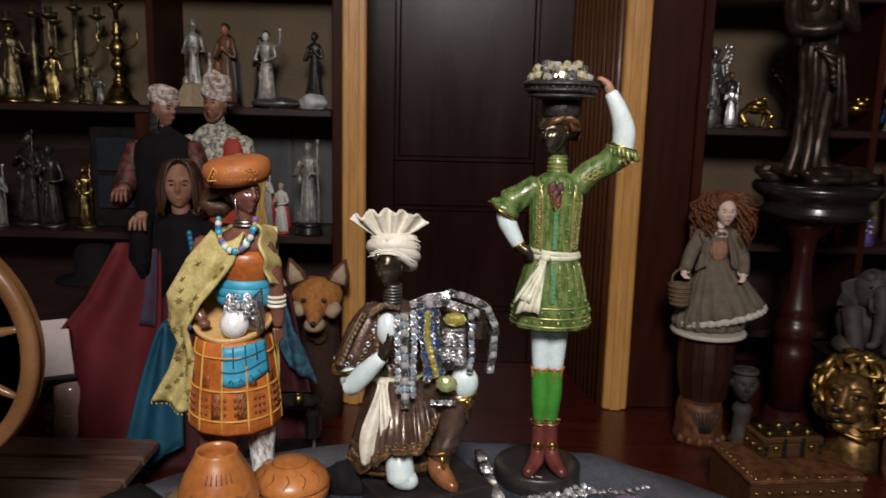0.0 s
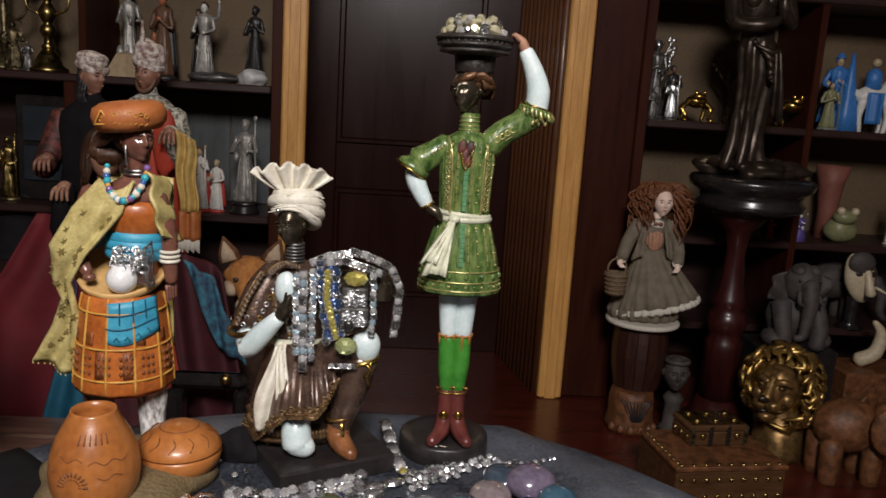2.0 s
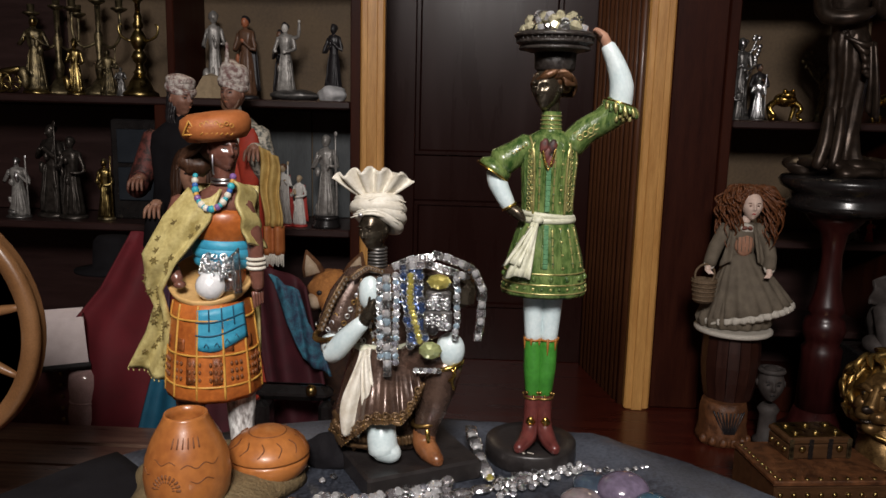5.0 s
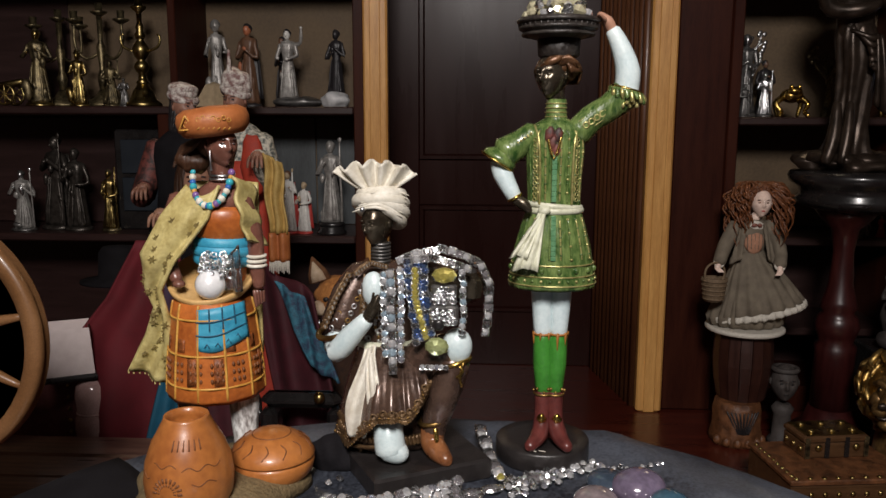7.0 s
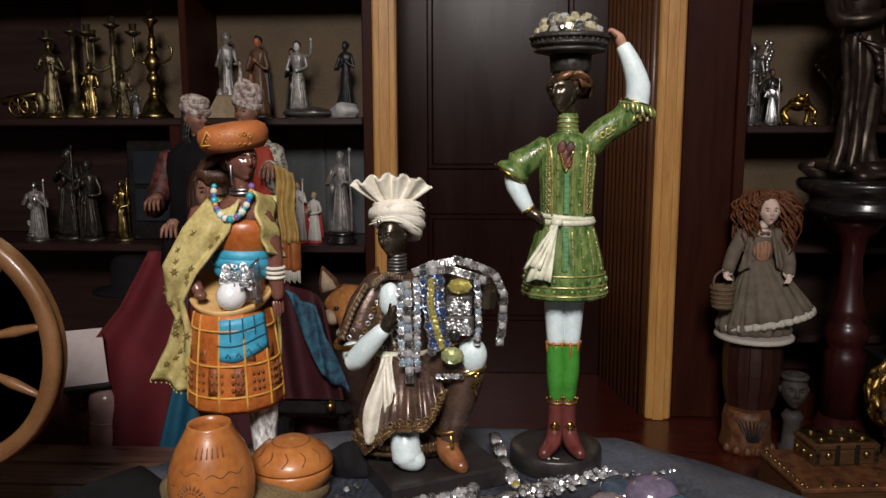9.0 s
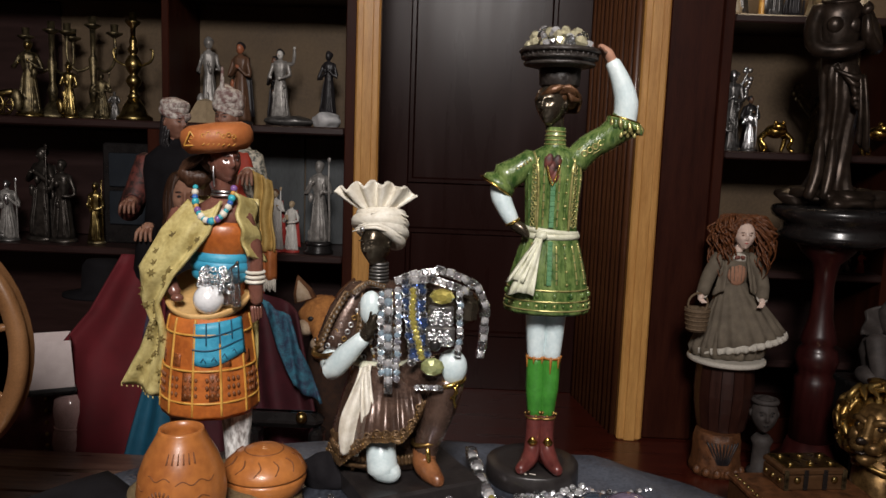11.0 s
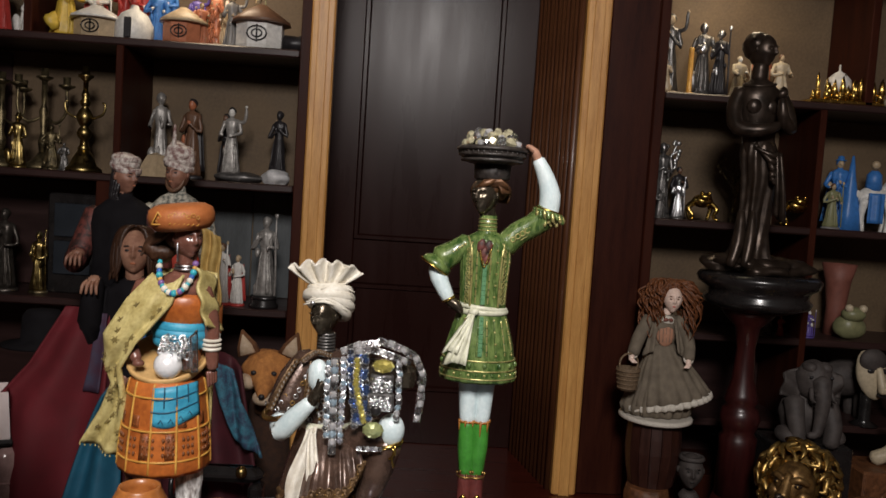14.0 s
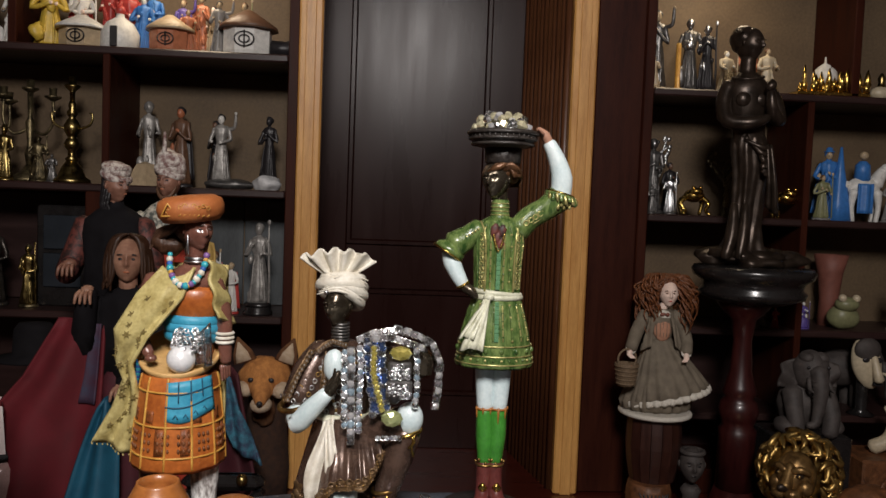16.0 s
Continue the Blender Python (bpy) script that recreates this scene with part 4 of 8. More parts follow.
    b.tube([(0.001, 0.762, 0.716), (0.001, 0.757, 0.701), (0.008, 0.745, 0.696), (0.0165, 0.733, 0.693)], (0.0118, 0.0115, 0.0100, 0.0058), BOOT, 14)
    b.tube([(0.004, 0.749, 0.718), (0.006, 0.745, 0.704)], (0.0025, 0.002), GOLD, 6)
    b.ring((-0.045, 0.788, 0.792), 0.0295, 0.0038, IVORY, sy=0.84)
    b.ball((-0.058, 0.762, 0.791), (0.0065, 0.005, 0.0055), IVORY, 12, 0.3, 200)

    def sash(u, v):
        w = 0.010 + 0.016 * math.sin(u * 2.5) ** 2
        return (-0.0565 - 0.004 * math.sin(u * 3.2) - 0.012 * u * u + (v - 0.5) * w, 0.752 - 0.016 * math.sin(u * 2.0) + 0.0026 * math.sin(v * 9 + 3 * u), 0.792 - 0.078 * u - 0.006 * u * v + 0.005 * v)

    def second(u, v):
        return (-0.0560 + 0.006 * u + (v - 0.5) * (0.007 + 0.007 * u), 0.749 - 0.016 * math.sin(u * 2.0) + 0.0020 * math.sin(v * 9), 0.790 - 0.046 * u + 0.006 * u * v)
    b.sheet(sash, 24, 18, CREAM, 0.0018)
    b.sheet(second, 16, 12, CREAM, 0.0018)
    # coat edges with raised scrolls
    for pts in (((-0.062, 0.760, 0.862), (-0.066, 0.757, 0.830), (-0.068, 0.757, 0.800)), ((-0.079, 0.767, 0.862), (-0.092, 0.757, 0.838), (-0.102, 0.752, 0.812)), ((-0.074, 0.762, 0.862), (-0.060, 0.766, 0.872), (-0.045, 0.768, 0.868))):
        pts = [Vector(p) for p in pts]
        b.tube(pts, 0.0012, HEM, 6)
        for k in range(12):
            u = (k + 0.5) / 12 * 2
            q = pts[int(u)].lerp(pts[int(u) + 1], u - int(u)) + Vector((0.0032, -0.0022, 0))
            b.ring(q, 0.0019, 0.0009, HEM, seg=10, sec=5, tilt=rot(90, 0, 20)).ball(q, (0.0009, 0.0008, 0.0022), SILVERSTONE, 6)
    put("statue", b, (-0.03, 0.79, TZ), label="kneeling glazed statue with cream turban and plume, in a brown robe", category="statue", group="table statues")


def market_woman():
    """Standing clay figure with an orange headdress, chequered skirt and ochre cape."""
    b, cx, sk, y = Body(), -0.177, -0.184, 0.70
    for x, m, s in ((-0.2065, SKIN, -1), (-0.1605, STOCKING, 1)):
        b.tube([(x, y, 0.80), (x, y, 0.755), (x + 0.001, y - 0.002, 0.708)], (0.0145, 0.0128, 0.0085), m, 14)
        b.tube([(x, y, 0.703), (x + s * 0.002, y - 0.012, 0.697), (x + s * 0.003, y - 0.026, 0.695)], (0.0082, 0.0085, 0.0055), SKIN, 12)
    b.lathe((sk, y, 0), [(0.034, 0.776), (0.0400, 0.769), (0.0412, 0.773), (0.0392, 0.80), (0.0345, 0.84), (0.0318, 0.8530), (0.0280, 0.8535)], ORANGE, seg=48, wave=0.02, folds=11)
    b.lathe((sk - 0.0005, y, 0.8715), [(0.0318, -0.010), (0.0366, -0.0040), (0.0374, 0.0010), (0.0356, 0.0018), (0.0330, -0.0010), (0.0, -0.0018)], TANSKIRT, seg=48, tilt=rot(27, 0, 0))
    for k in range(11):
        a = 2 * math.pi * k / 11 + 0.1
        b.tube([(sk + r * math.cos(a), y + r * math.sin(a), z) for r, z in ((0.0416, 0.773), (0.0398, 0.80), (0.0351, 0.84), (0.0327, 0.852))], 0.0011, YELLOWLINE, 6)
    for z, r in ((0.7835, 0.0407), (0.8105, 0.0386), (0.8400, 0.0351)):
        b.ring((sk, y, z), r, 0.0010, YELLOWLINE, seg=48, sec=6)
    for row, z in enumerate((0.790, 0.7965, 0.803)):
        for k in range(56):
            if k % 4 == 3:
                continue
            a = 2 * math.pi * k / 56 + 0.02
            b.ball((sk + (0.1058 - 0.083 * z) * math.cos(a), y + (0.1058 - 0.083 * z) * math.sin(a), z), (0.0014, 0.0015, 0.0021), GOURDDARK, 6)
    for k in range(22):
        if k % 3 == 1:
            continue
        for z0, z1 in ((0.7855, 0.8085),) if k % 2 else ((0.813, 0.824),):
            def patch(u, v, k=k, z0=z0, z1=z1):
                a = 0.1 + 2 * math.pi * (k + 0.14 + 0.72 * v) / 22
                z = z0 + (z1 - z0) * u
                r = float(np.interp(z, (0.773, 0.80, 0.84), (0.0414, 0.0394, 0.0348))) + 0.0001
                return (sk + r * math.cos(a), y + r * math.sin(a), z)
            b.sheet(patch, 3, 3, SKIRTBROWN, 0.0005)
    # apron panel

    def apron(u, v):
        a = radians(-94 + 70 * v)
        r = 0.0338 + 0.0042 * u
        return (sk + r * math.cos(a), y + r * math.sin(a), 0.8490 - 0.033 * u - 0.003 * math.sin(v * 5) * u + 0.004 * v)
    b.sheet(apron, 6, 12, TURQ, 0.0014)
    for u in (0.3, 0.62):
        b.tube([tuple(Vector(apron(u, v / 6)) * 1.0 + Vector((0, -0.0016, 0))) for v in range(7)], 0.0006, TURQLINE, 5)
    for v in (0.25, 0.5, 0.75):
        b.tube([tuple(Vector(apron(u / 4, v)) + Vector((0, -0.0016, 0))) for u in range(3)], 0.0006, TURQLINE, 5)
    for k in range(4):
        p = apron(0.84, 0.2 + k * 0.19)
        b.tube([(p[0] - 0.002, p[1] - 0.0017, p[2] - 0.0015), (p[0], p[1] - 0.0017, p[2] + 0.0018), (p[0] + 0.002, p[1] - 0.0017, p[2] - 0.0015)], 0.0005, TURQLINE, 5, steps=1)
    # waist wrap, bodice, chest
    for z, r in ((0.8870, 0.0238), (0.8945, 0.0250), (0.9010, 0.0244)):
        b.ring((cx + 0.003, y, z), r - 0.005, 0.0065, TURQ, seg=36, sec=10, sy=0.85, tilt=rot(0, 3, 0))
    b.lathe((cx + 0.004, y, 0), [(0.018, 0.863), (0.020, 0.903), (0.0245, 0.907), (0.0282, 0.919), (0.0278, 0.928), (0.0225, 0.933)], ORANGE, seg=32, sy=0.85)
    b.lathe((cx + 0.005, y, 0), [(0.0235, 0.929), (0.0252, 0.936), (0.0215, 0.945), (0.0115, 0.951), (0.0085, 0.957), (0.0080, 0.968)], SKIN, seg=28, sy=0.8)
    b.ring((cx + 0.006, y - 0.002, 0.954), 0.0100, 0.0011, SILVER, seg=24)
    b.ring((cx + 0.006, y - 0.002, 0.957), 0.0095, 0.0011, SILVER, seg=24)
    # head and broad flat headdress
    b.tube([(cx + 0.005, y, 0.955), (-0.1690, y - 0.001, 0.975)], (0.0082, 0.0095), SKIN, 14)
    b.head((-0.1705, y - 0.003, 0.9815), 0.0172, SKIN, rot(2, 0, 42), P_DARK)
    b.ball((-0.1790, y + 0.004, 0.985), (0.0145, 0.0150, 0.0150), BROWNHAIR, 18)
    b.ball((-0.2000, y + 0.012, 0.9690), (0.0150, 0.0140, 0.0120), BROWNHAIR, 20, 0.35, 120)
    for k in range(9):
        b.tube([(-0.186 - 0.0006 * k, y - 0.008 + 0.002 * k, 0.986), (-0.196 - 0.002 * k, y - 0.003 + 0.003 * k, 0.979), (-0.210 - 0.0006 * k, y + 0.006, 0.971 - 0.001 * k)], (0.0020, 0.0026, 0.0012), BROWNHAIR, 6)
    b.tube([(-0.1755, y - 0.0165, 0.978), (-0.1750, y - 0.0180, 0.970), (-0.1745, y - 0.0175, 0.962)], 0.0008, SILVER, 5)
    t = rot(5, -6, 0)
    b.lathe((-0.1775, y - 0.001, 1.0010), [(0.012, -0.0115), (0.0245, -0.0105), (0.0290, -0.0050), (0.0298, 0.0020), (0.0280, 0.0080), (0.022, 0.0115), (0.0, 0.0130)], HATCLAY, seg=40, tilt=t, wave=0.012, folds=3)
    p = [Vector((-0.1895 + dx, y - 0.0296 + abs(dx) * 0.4, 0.9990 + dz)) for dx, dz in ((-0.0065, -0.0050), (0.0060, -0.0042), (-0.0006, 0.0065))]
    for i in range(3):
        b.tube([p[i], p[(i + 1) % 3]], 0.0007, YELLOWLINE, 5, steps=1)
        b.tube([p[i].lerp(p[(i + 1) % 3], 0.3) * 0.5 + p[(i + 2) % 3] * 0.5, p[(i + 1) % 3].lerp(p[i], 0.3) * 0.5 + p[(i + 2) % 3] * 0.5], 0.0004, YELLOWLINE, 5, steps=1)
    for k in range(7):
        b.ring((-0.1790 + k * 0.0038, y - 0.0306 + 0.0003 * k + 0.00012 * k * k, 1.0026 + 0.0016 * (k % 2)), 0.0016, 0.0004, YELLOWLINE, seg=8, sec=4, tilt=rot(90, 0, 6 * k))
        b.tube([(-0.1800 + k * 0.0038, y - 0.0304 + 0.0004 * k + 0.00012 * k * k, 0.9950), (-0.1782 + k * 0.0038, y - 0.0304 + 0.0004 * k + 0.00012 * k * k, 0.9965)], 0.0005, YELLOWLINE, 4, steps=1)
    for k in range(22):
        a = math.pi * (1.0 + k / 21)
        big = (k * 5) % 4
        b.ball((-0.1755 + 0.0160 * math.cos(a), y - 0.013 - 0.012 * math.sin(-a), 0.9600 + 0.0265 * math.sin(a)), (0.0024, 0.0031, 0.0027, 0.0034)[big], (BEADS[0], CREAM, BEADS[1], BEADS[0], YELLOWLINE, BEADS[3], BEADS[0], CREAM)[k % 8], 8)
    # arms
    b.tube([(-0.2075, y - 0.004, 0.938), (-0.2155, y - 0.010, 0.912), (-0.2165, y - 0.012, 0.888), (-0.2050, y - 0.024, 0.8720)], (0.0085, 0.0078, 0.0070, 0.0046), SKIN, 12)
    b.ball((-0.2030, y - 0.026, 0.8690), (0.0055, 0.005, 0.0036), SKIN, 12)
    b.tube([(-0.1560, y - 0.002, 0.938), (-0.1465, y - 0.002, 0.910), (-0.1440, y - 0.004, 0.884), (-0.1420, y - 0.006, 0.864)], (0.0085, 0.0078, 0.0068, 0.0052), SKIN, 12)
    for z in (0.8815, 0.8855, 0.8895):
        b.ring((-0.1440, y - 0.004, z), 0.0074, 0.0016, CREAM, seg=18, sec=6)
    for k in range(4):
        b.tube([(-0.1455 + k * 0.0018, y - 0.008 + k * 0.002, 0.860), (-0.1440 + k * 0.0016, y - 0.009 + k * 0.002, 0.847 + 0.001 * k)], (0.0020, 0.0014), SKIN, 6)
    # cape

    def cape(u, v):
        left = np.interp(u, (0, 0.15, 0.35, 0.5, 0.62, 0.8, 1), (-0.198, -0.219, -0.238, -0.239, -0.232, -0.243, -0.262))
        right = np.interp(u, (0, 0.15, 0.35, 0.5, 0.62, 0.8, 1), (-0.168, -0.176, -0.203, -0.220, -0.218, -0.213, -0.220))
        bulge = 0.0045 * math.sin(v * 9 + u * 5) * (0.4 + u)
        fore = np.interp(u, (0, 0.12, 0.35, 0.5, 0.7, 1), (0.0, 0.007, 0.013, 0.006, 0.003, 0.0))
        return (left + (right - left) * v, y - 0.020 - fore + 0.018 * u + 0.008 * (1 - v) - 0.004 * math.sin(v * 3.1) + bulge, 0.950 - 0.164 * u - (0.018 * (1 - u) * v * (1 - v) * 2) - 0.010 * u * v)
    b.sheet(cape, 40, 20, YELLOWCAPE, 0.0028)
    for k in range(12):
        v = k / 11
        b.tube([cape(0.93, v), cape(1.0, v), tuple(Vector(cape(1.0, v)) + Vector((0, 0, -0.003)))], 0.0007, YELLOWCAPE, 5)
    for (u, v) in [(0.14 + 0.062 * (k // 2) + 0.02 * (k % 3), (0.26, 0.72)[k % 2] + 0.1 * math.sin(k * 2.3)) for k in range(26)]:
        q = Vector(cape(u, v)) + Vector((0, -0.002, 0))
        b.ring(q, 0.0018, 0.0004, CAPELINE, seg=12, sec=4, tilt=rot(90, 0, 0))
        for a in range(0, 360, 60):
            b.tube([q, q + Vector((0.0034 * math.cos(radians(a)), 0.0002, 0.0034 * math.sin(radians(a))))], 0.0005, CAPELINE, 4, steps=1)
    b.sheet(lambda u, v: (-0.157 + 0.010 * v + 0.009 * u + 0.002 * math.sin(u * 14), y - 0.020 + 0.022 * v + 0.003 * math.sin(u * 9), 0.957 - 0.052 * u - 0.008 * v), 12, 8, YELLOWCAPE, 0.0024)
    b.sheet(lambda u, v: (-0.204 + 0.058 * v, y + 0.020 + 0.006 * math.sin(v * 11), 0.950 - 0.15 * u), 12, 12, YELLOWCAPE, 0.0024)
    b.v = [tuple(SPOT + (Vector(p) - SPOT) * GROW) for p in b.v]
    b.lathe((-0.192, 0.715, TZ), [(0.078, 0.0), (0.076, 0.008), (0.068, 0.016), (0.050, 0.023), (0.0, 0.028)], ROCK, seg=64, wave=0.10, folds=5)
    put("statue", b, (-0.192, 0.715, TZ), label="painted clay statue with orange headdress, chequered skirt and ochre cape", category="statue", group="table statues")


P_DARK = mat("dark_eye_paint", (0.035, 0.018, 0.014), (0.02, 0.01, 0.008), 0.3)
CAPELINE = mat("olive_print", (0.20, 0.15, 0.04), (0.14, 0.10, 0.03), 0.6)
PALEGOLD = mat("pale_gold_braid", (0.62, 0.55, 0.24), (0.34, 0.30, 0.10), 0.3, metal=0.6, size=200)
SPOT, GROW = Vector((0.045, 0.048, 1.005)), 1.115
TEALENAMEL = mat("teal_enamel", (0.15, 0.31, 0.16), (0.07, 0.19, 0.09), 0.25, size=90, coat=0.5)
HEM = mat("gilded_hem", (0.23, 0.14, 0.065), (0.060, 0.032, 0.016), 0.33, metal=0.45, size=120, fine=400, bump=0.9)
SKIRTBROWN = mat("burnt_clay_pattern", (0.30, 0.085, 0.020), (0.12, 0.034, 0.010), 0.5, size=220, fine=500, bump=0.7, spread=0.3)
mat_rim = mat("amber_rim", (0.40, 0.16, 0.03), (0.25, 0.09, 0.02), 0.35)
basket_bearer()
kneeling_figure()
market_woman()

# crystals heaped in the basket and held on the tray of the skirt
for k in range(64):
    a, r, fat = k * 2.4, 0.0300 * math.sqrt((k % 32) / 32) * (1.0 if k < 54 else 0.6), 0.75 + 0.25 * ((k * 5) % 4) / 2
    b = Body().lathe((0, 0, 0), [(0.001 * fat, -0.0056 * fat), (0.0054 * fat, -0.001 * fat), (0.0050 * fat, 0.0022 * fat), (0.0028 * fat, 0.0050 * fat), (0.0, 0.0052 * fat)], (GLASSGOLD, GLASSGOLD, BRILLIANT, GLASSGOLD, CHROME, CRYSTAL)[k % 6], seg=6, smooth=False)
    ob = put("glass_gem", b, at=(0.1135 + r * math.cos(a), 0.80 + r * math.sin(a), 1.0970 + (0.0 if k < 32 else 0.0062 if k < 54 else 0.0105) + 0.0015 * (k % 2)),
             label="pale straw-coloured faceted glass gem heaped in a basket", category="gem", group="gems in the basket")
    ob.rotation_euler = (rng.uniform(-1.2, 1.2), rng.uniform(-1.2, 1.2), rng.uniform(0, 3))
def onto(p):
    return tuple(SPOT + (Vector(p) - SPOT) * GROW)


orn = empty("silver_ornament", onto((-0.178, 0.676, 0.864)), "silver filigree ornament with a mirror ball", "ornament")
put("ball", Body().lathe(onto((-0.1765, 0.6735, 0.8690)), [(0.0140 * math.sin(math.pi * k / 14), -0.0140 * math.cos(math.pi * k / 14)) for k in range(15)], GLAREWHITE, seg=28), onto((-0.1765, 0.6735, 0.8680)), orn, "polished mirror ball")
b = Body()
for k in range(60):
    a = rng.uniform(0, 6.28)
    h = rng.random()
    b.ring(onto((-0.1715 + 0.0150 * math.cos(a) * (1 - 0.5 * h), 0.6725 + 0.005 * math.sin(a), 0.8760 + 0.019 * h)), rng.uniform(0.0018, 0.0040), 0.0008, CHROME, seg=12, sec=5,
           tilt=rot(rng.uniform(40, 120), rng.uniform(-40, 40), rng.uniform(0, 180)))
put("filigree", b, onto((-0.178, 0.676, 0.875)), orn, kind="stuff")
b = Body().sheet(lambda u, v: onto((-0.1645 + 0.0145 * v - 0.002 * u, 0.674 + 0.003 * math.sin(v * 6), 0.864 + 0.038 * u * (0.6 + 0.4 * v))), 8, 8, CRYSTAL, 0.003)
put("glass_leaf", b, onto((-0.165, 0.684, 0.864)), orn)


def gourd_pot():
    c = empty("gourd_pot", (-0.198, 0.662, TZ + 0.010), "carved orange-brown gourd pot with open neck", "pot")
    b = Body().lathe((-0.198, 0.662, 0), [(0.022, 0.675), (0.030, 0.681), (0.0355, 0.694), (0.0368, 0.708), (0.0348, 0.724), (0.0292, 0.7395), (0.0222, 0.752), (0.0186, 0.7592),
                                          (0.0180, 0.7615), (0.0164, 0.7612), (0.0160, 0.754), (0.020, 0.742)], GOURD, seg=56, wave=0.006, folds=3)
    put("body", b, (-0.198, 0.662, 0.677), c)
    b = Body()

    def skin(deg, z):
        r = float(np.interp(z, (0.681, 0.694, 0.708, 0.724, 0.7395, 0.752), (0.030, 0.0355, 0.0368, 0.0348, 0.0292, 0.0222)))
        return Vector((-0.198 + r * math.cos(radians(deg)), 0.662 + r * math.sin(radians(deg)), z))
    for k in range(11):
        t = math.pi * k / 10
        for r0, r1, w in ((0.0060, 0.0078, 0.0007), (0.0092, 0.0124, 0.0011)):
            b.tube([skin(-98 + math.degrees(r * math.cos(t) / 0.036), 0.708 + r * math.sin(t)) for r in (r0, r1)], w, GOURDDARK, 5, steps=1)
    for z, d0, d1 in ((0.7290, -122, -82), (0.7265, -78, -18), (0.7140, -66, -30), (0.7185, -150, -122)):
        b.tube([skin(d, z + 0.0016 * math.sin(d * 0.25)) for d in range(d0, d1, 4)], 0.0005, GOURDDARK, 5)
    for d in (-94, -85, -76, -67, -58, -49):
        b.tube([skin(d, 0.7405), skin(d + 1, 0.7480)], (0.0009, 0.0005), GOURDDARK, 5, steps=1)
    put("carving", b, (-0.198, 0.662, 0.70), c, "dark burnt-in pattern")
    c = empty("lidded_bowl", (-0.1465, 0.733, TZ + 0.008), "squat orange-brown gourd bowl with carved lid", "bowl")
    b = Body().lathe((-0.1465, 0.733, 0), [(0.020, 0.669), (0.029, 0.673), (0.0370, 0.683), (0.0392, 0.6925), (0.0375, 0.6965)], GOURD, seg=40)
    put("body", b, (-0.1465, 0.733, 0.672), c)
    b = Body().lathe((-0.1465, 0.733, 0), [(0.0390, 0.6968), (0.0395, 0.6985), (0.0345, 0.7065), (0.0255, 0.7135), (0.0170, 0.7175), (0.0080, 0.7195), (0.001, 0.7200)], GOURD, seg=40)
    put("lid", b, (-0.1465, 0.733, 0.697), c)
    b = Body().ring((-0.1465, 0.733, 0.7172), 0.0175, 0.0006, GOURDDARK)
    for k in range(12):
        a = 2 * math.pi * k / 12
        b.tube([(-0.1465 + r * math.cos(a + d), 0.733 + r * math.sin(a + d), z) for r, z, d in ((0.036, 0.7045, 0), (0.031, 0.7100, 0.15), (0.0255, 0.7142, 0.05))], 0.0006, GOURDDARK, 4)
    put("carving", b, (-0.1465, 0.733, 0.705), c, "dark burnt-in pattern")


gourd_pot()

# ---- jewellery and polished stones on the table ----
def as_mesh(name, b):
    me = bpy.data.meshes.new(name)
    me.from_pydata(b.v, [], b.f)
    for mm in b.mats:
        me.materials.append(mm)
    me.polygons.foreach_set("material_index", b.m)
    me.update()
    return me


def setting_mesh(kind):
    b = Body(CHROME)
    if kind == "square":
        for s in (-1, 1):
            b.box((-0.0044, s * 0.0034 - 0.0006, -0.0022), (0.0044, s * 0.0034 + 0.0006, 0.0014), CHROME, 0.0004)
            b.box((s * 0.0040 - 0.0006, -0.0034, -0.0020), (s * 0.0040 + 0.0006, 0.0034, 0.0012), PEWTER, 0.0003)
    elif kind == "oval":
        b.ring((0, 0, 0), 0.0105, 0.0013, CHROME, seg=24, sec=6, sx=1.0, sy=0.8)
        b.ring((0, 0, 0.0012), 0.0088, 0.0006, CHROME, seg=24, sec=5, sx=1.0, sy=0.8)
    elif kind == "hex":
        b.ring((0, 0, 0), 0.0082, 0.0011, CHROME, seg=6, sec=6)
        b.ring((0, 0, 0.0006), 0.0058, 0.0008, CHROME, seg=8, sec=6)
    else:
        b.ring((0, 0, 0), 0.0030, 0.0007, CHROME, seg=10, sec=5)
    return as_mesh(kind + "_setting", b)


def stone_mesh(kind, m):
    b = Body(m)
    if kind == "square":
        b.lathe((0, 0, 0), [(0.0020, -0.0022), (0.0042, 0.0004), (0.0038, 0.0018), (0.0018, 0.0032), (0.0, 0.0032)], m, seg=8, turn=math.pi / 8, smooth=False)
    elif kind == "oval":
        b.lathe((0, 0, -0.0015), [(0.0070, 0), (0.0088, 0.0016), (0.0070, 0.0034), (0.0045, 0.0044), (0.0, 0.0046)], m, seg=16, sy=0.8, smooth=False)
    elif kind == "hex":
        b.lathe((0, 0, -0.001), [(0.0040, 0), (0.0052, 0.0012), (0.0030, 0.0032)], m, seg=8, smooth=False)
    else:
        b.lathe((0, 0, -0.0020), [(0.0008, 0), (0.0029, 0.0022), (0.0029, 0.0028), (0.0016, 0.0044)], m, seg=7, smooth=False)
    return as_mesh(kind + "_stone", b)


ICEGEM = gem("ice_blue_crystal", (0.62, 0.82, 0.96), 0.08, 1.7, 0.15, 0.5)
SMOKEGEM = gem("smoky_crystal", (0.55, 0.52, 0.54), 0.05, 1.6, 0.75, 0.0)
SETTINGS = {k: setting_mesh(k) for k in ("square", "hex", "oval", "round")}
STONES = {(k, c): stone_mesh(k, m) for k in ("square", "hex", "oval", "round") for c, m in
         (("clear", CRYSTAL), ("white", BRILLIANT), ("pale", PALECRYSTAL), ("blue", BLUEGEM), ("yellow", YELLOWGEM), ("green", GREENGEM), ("smoke", SMOKEGEM), ("ice", ICEGEM))}


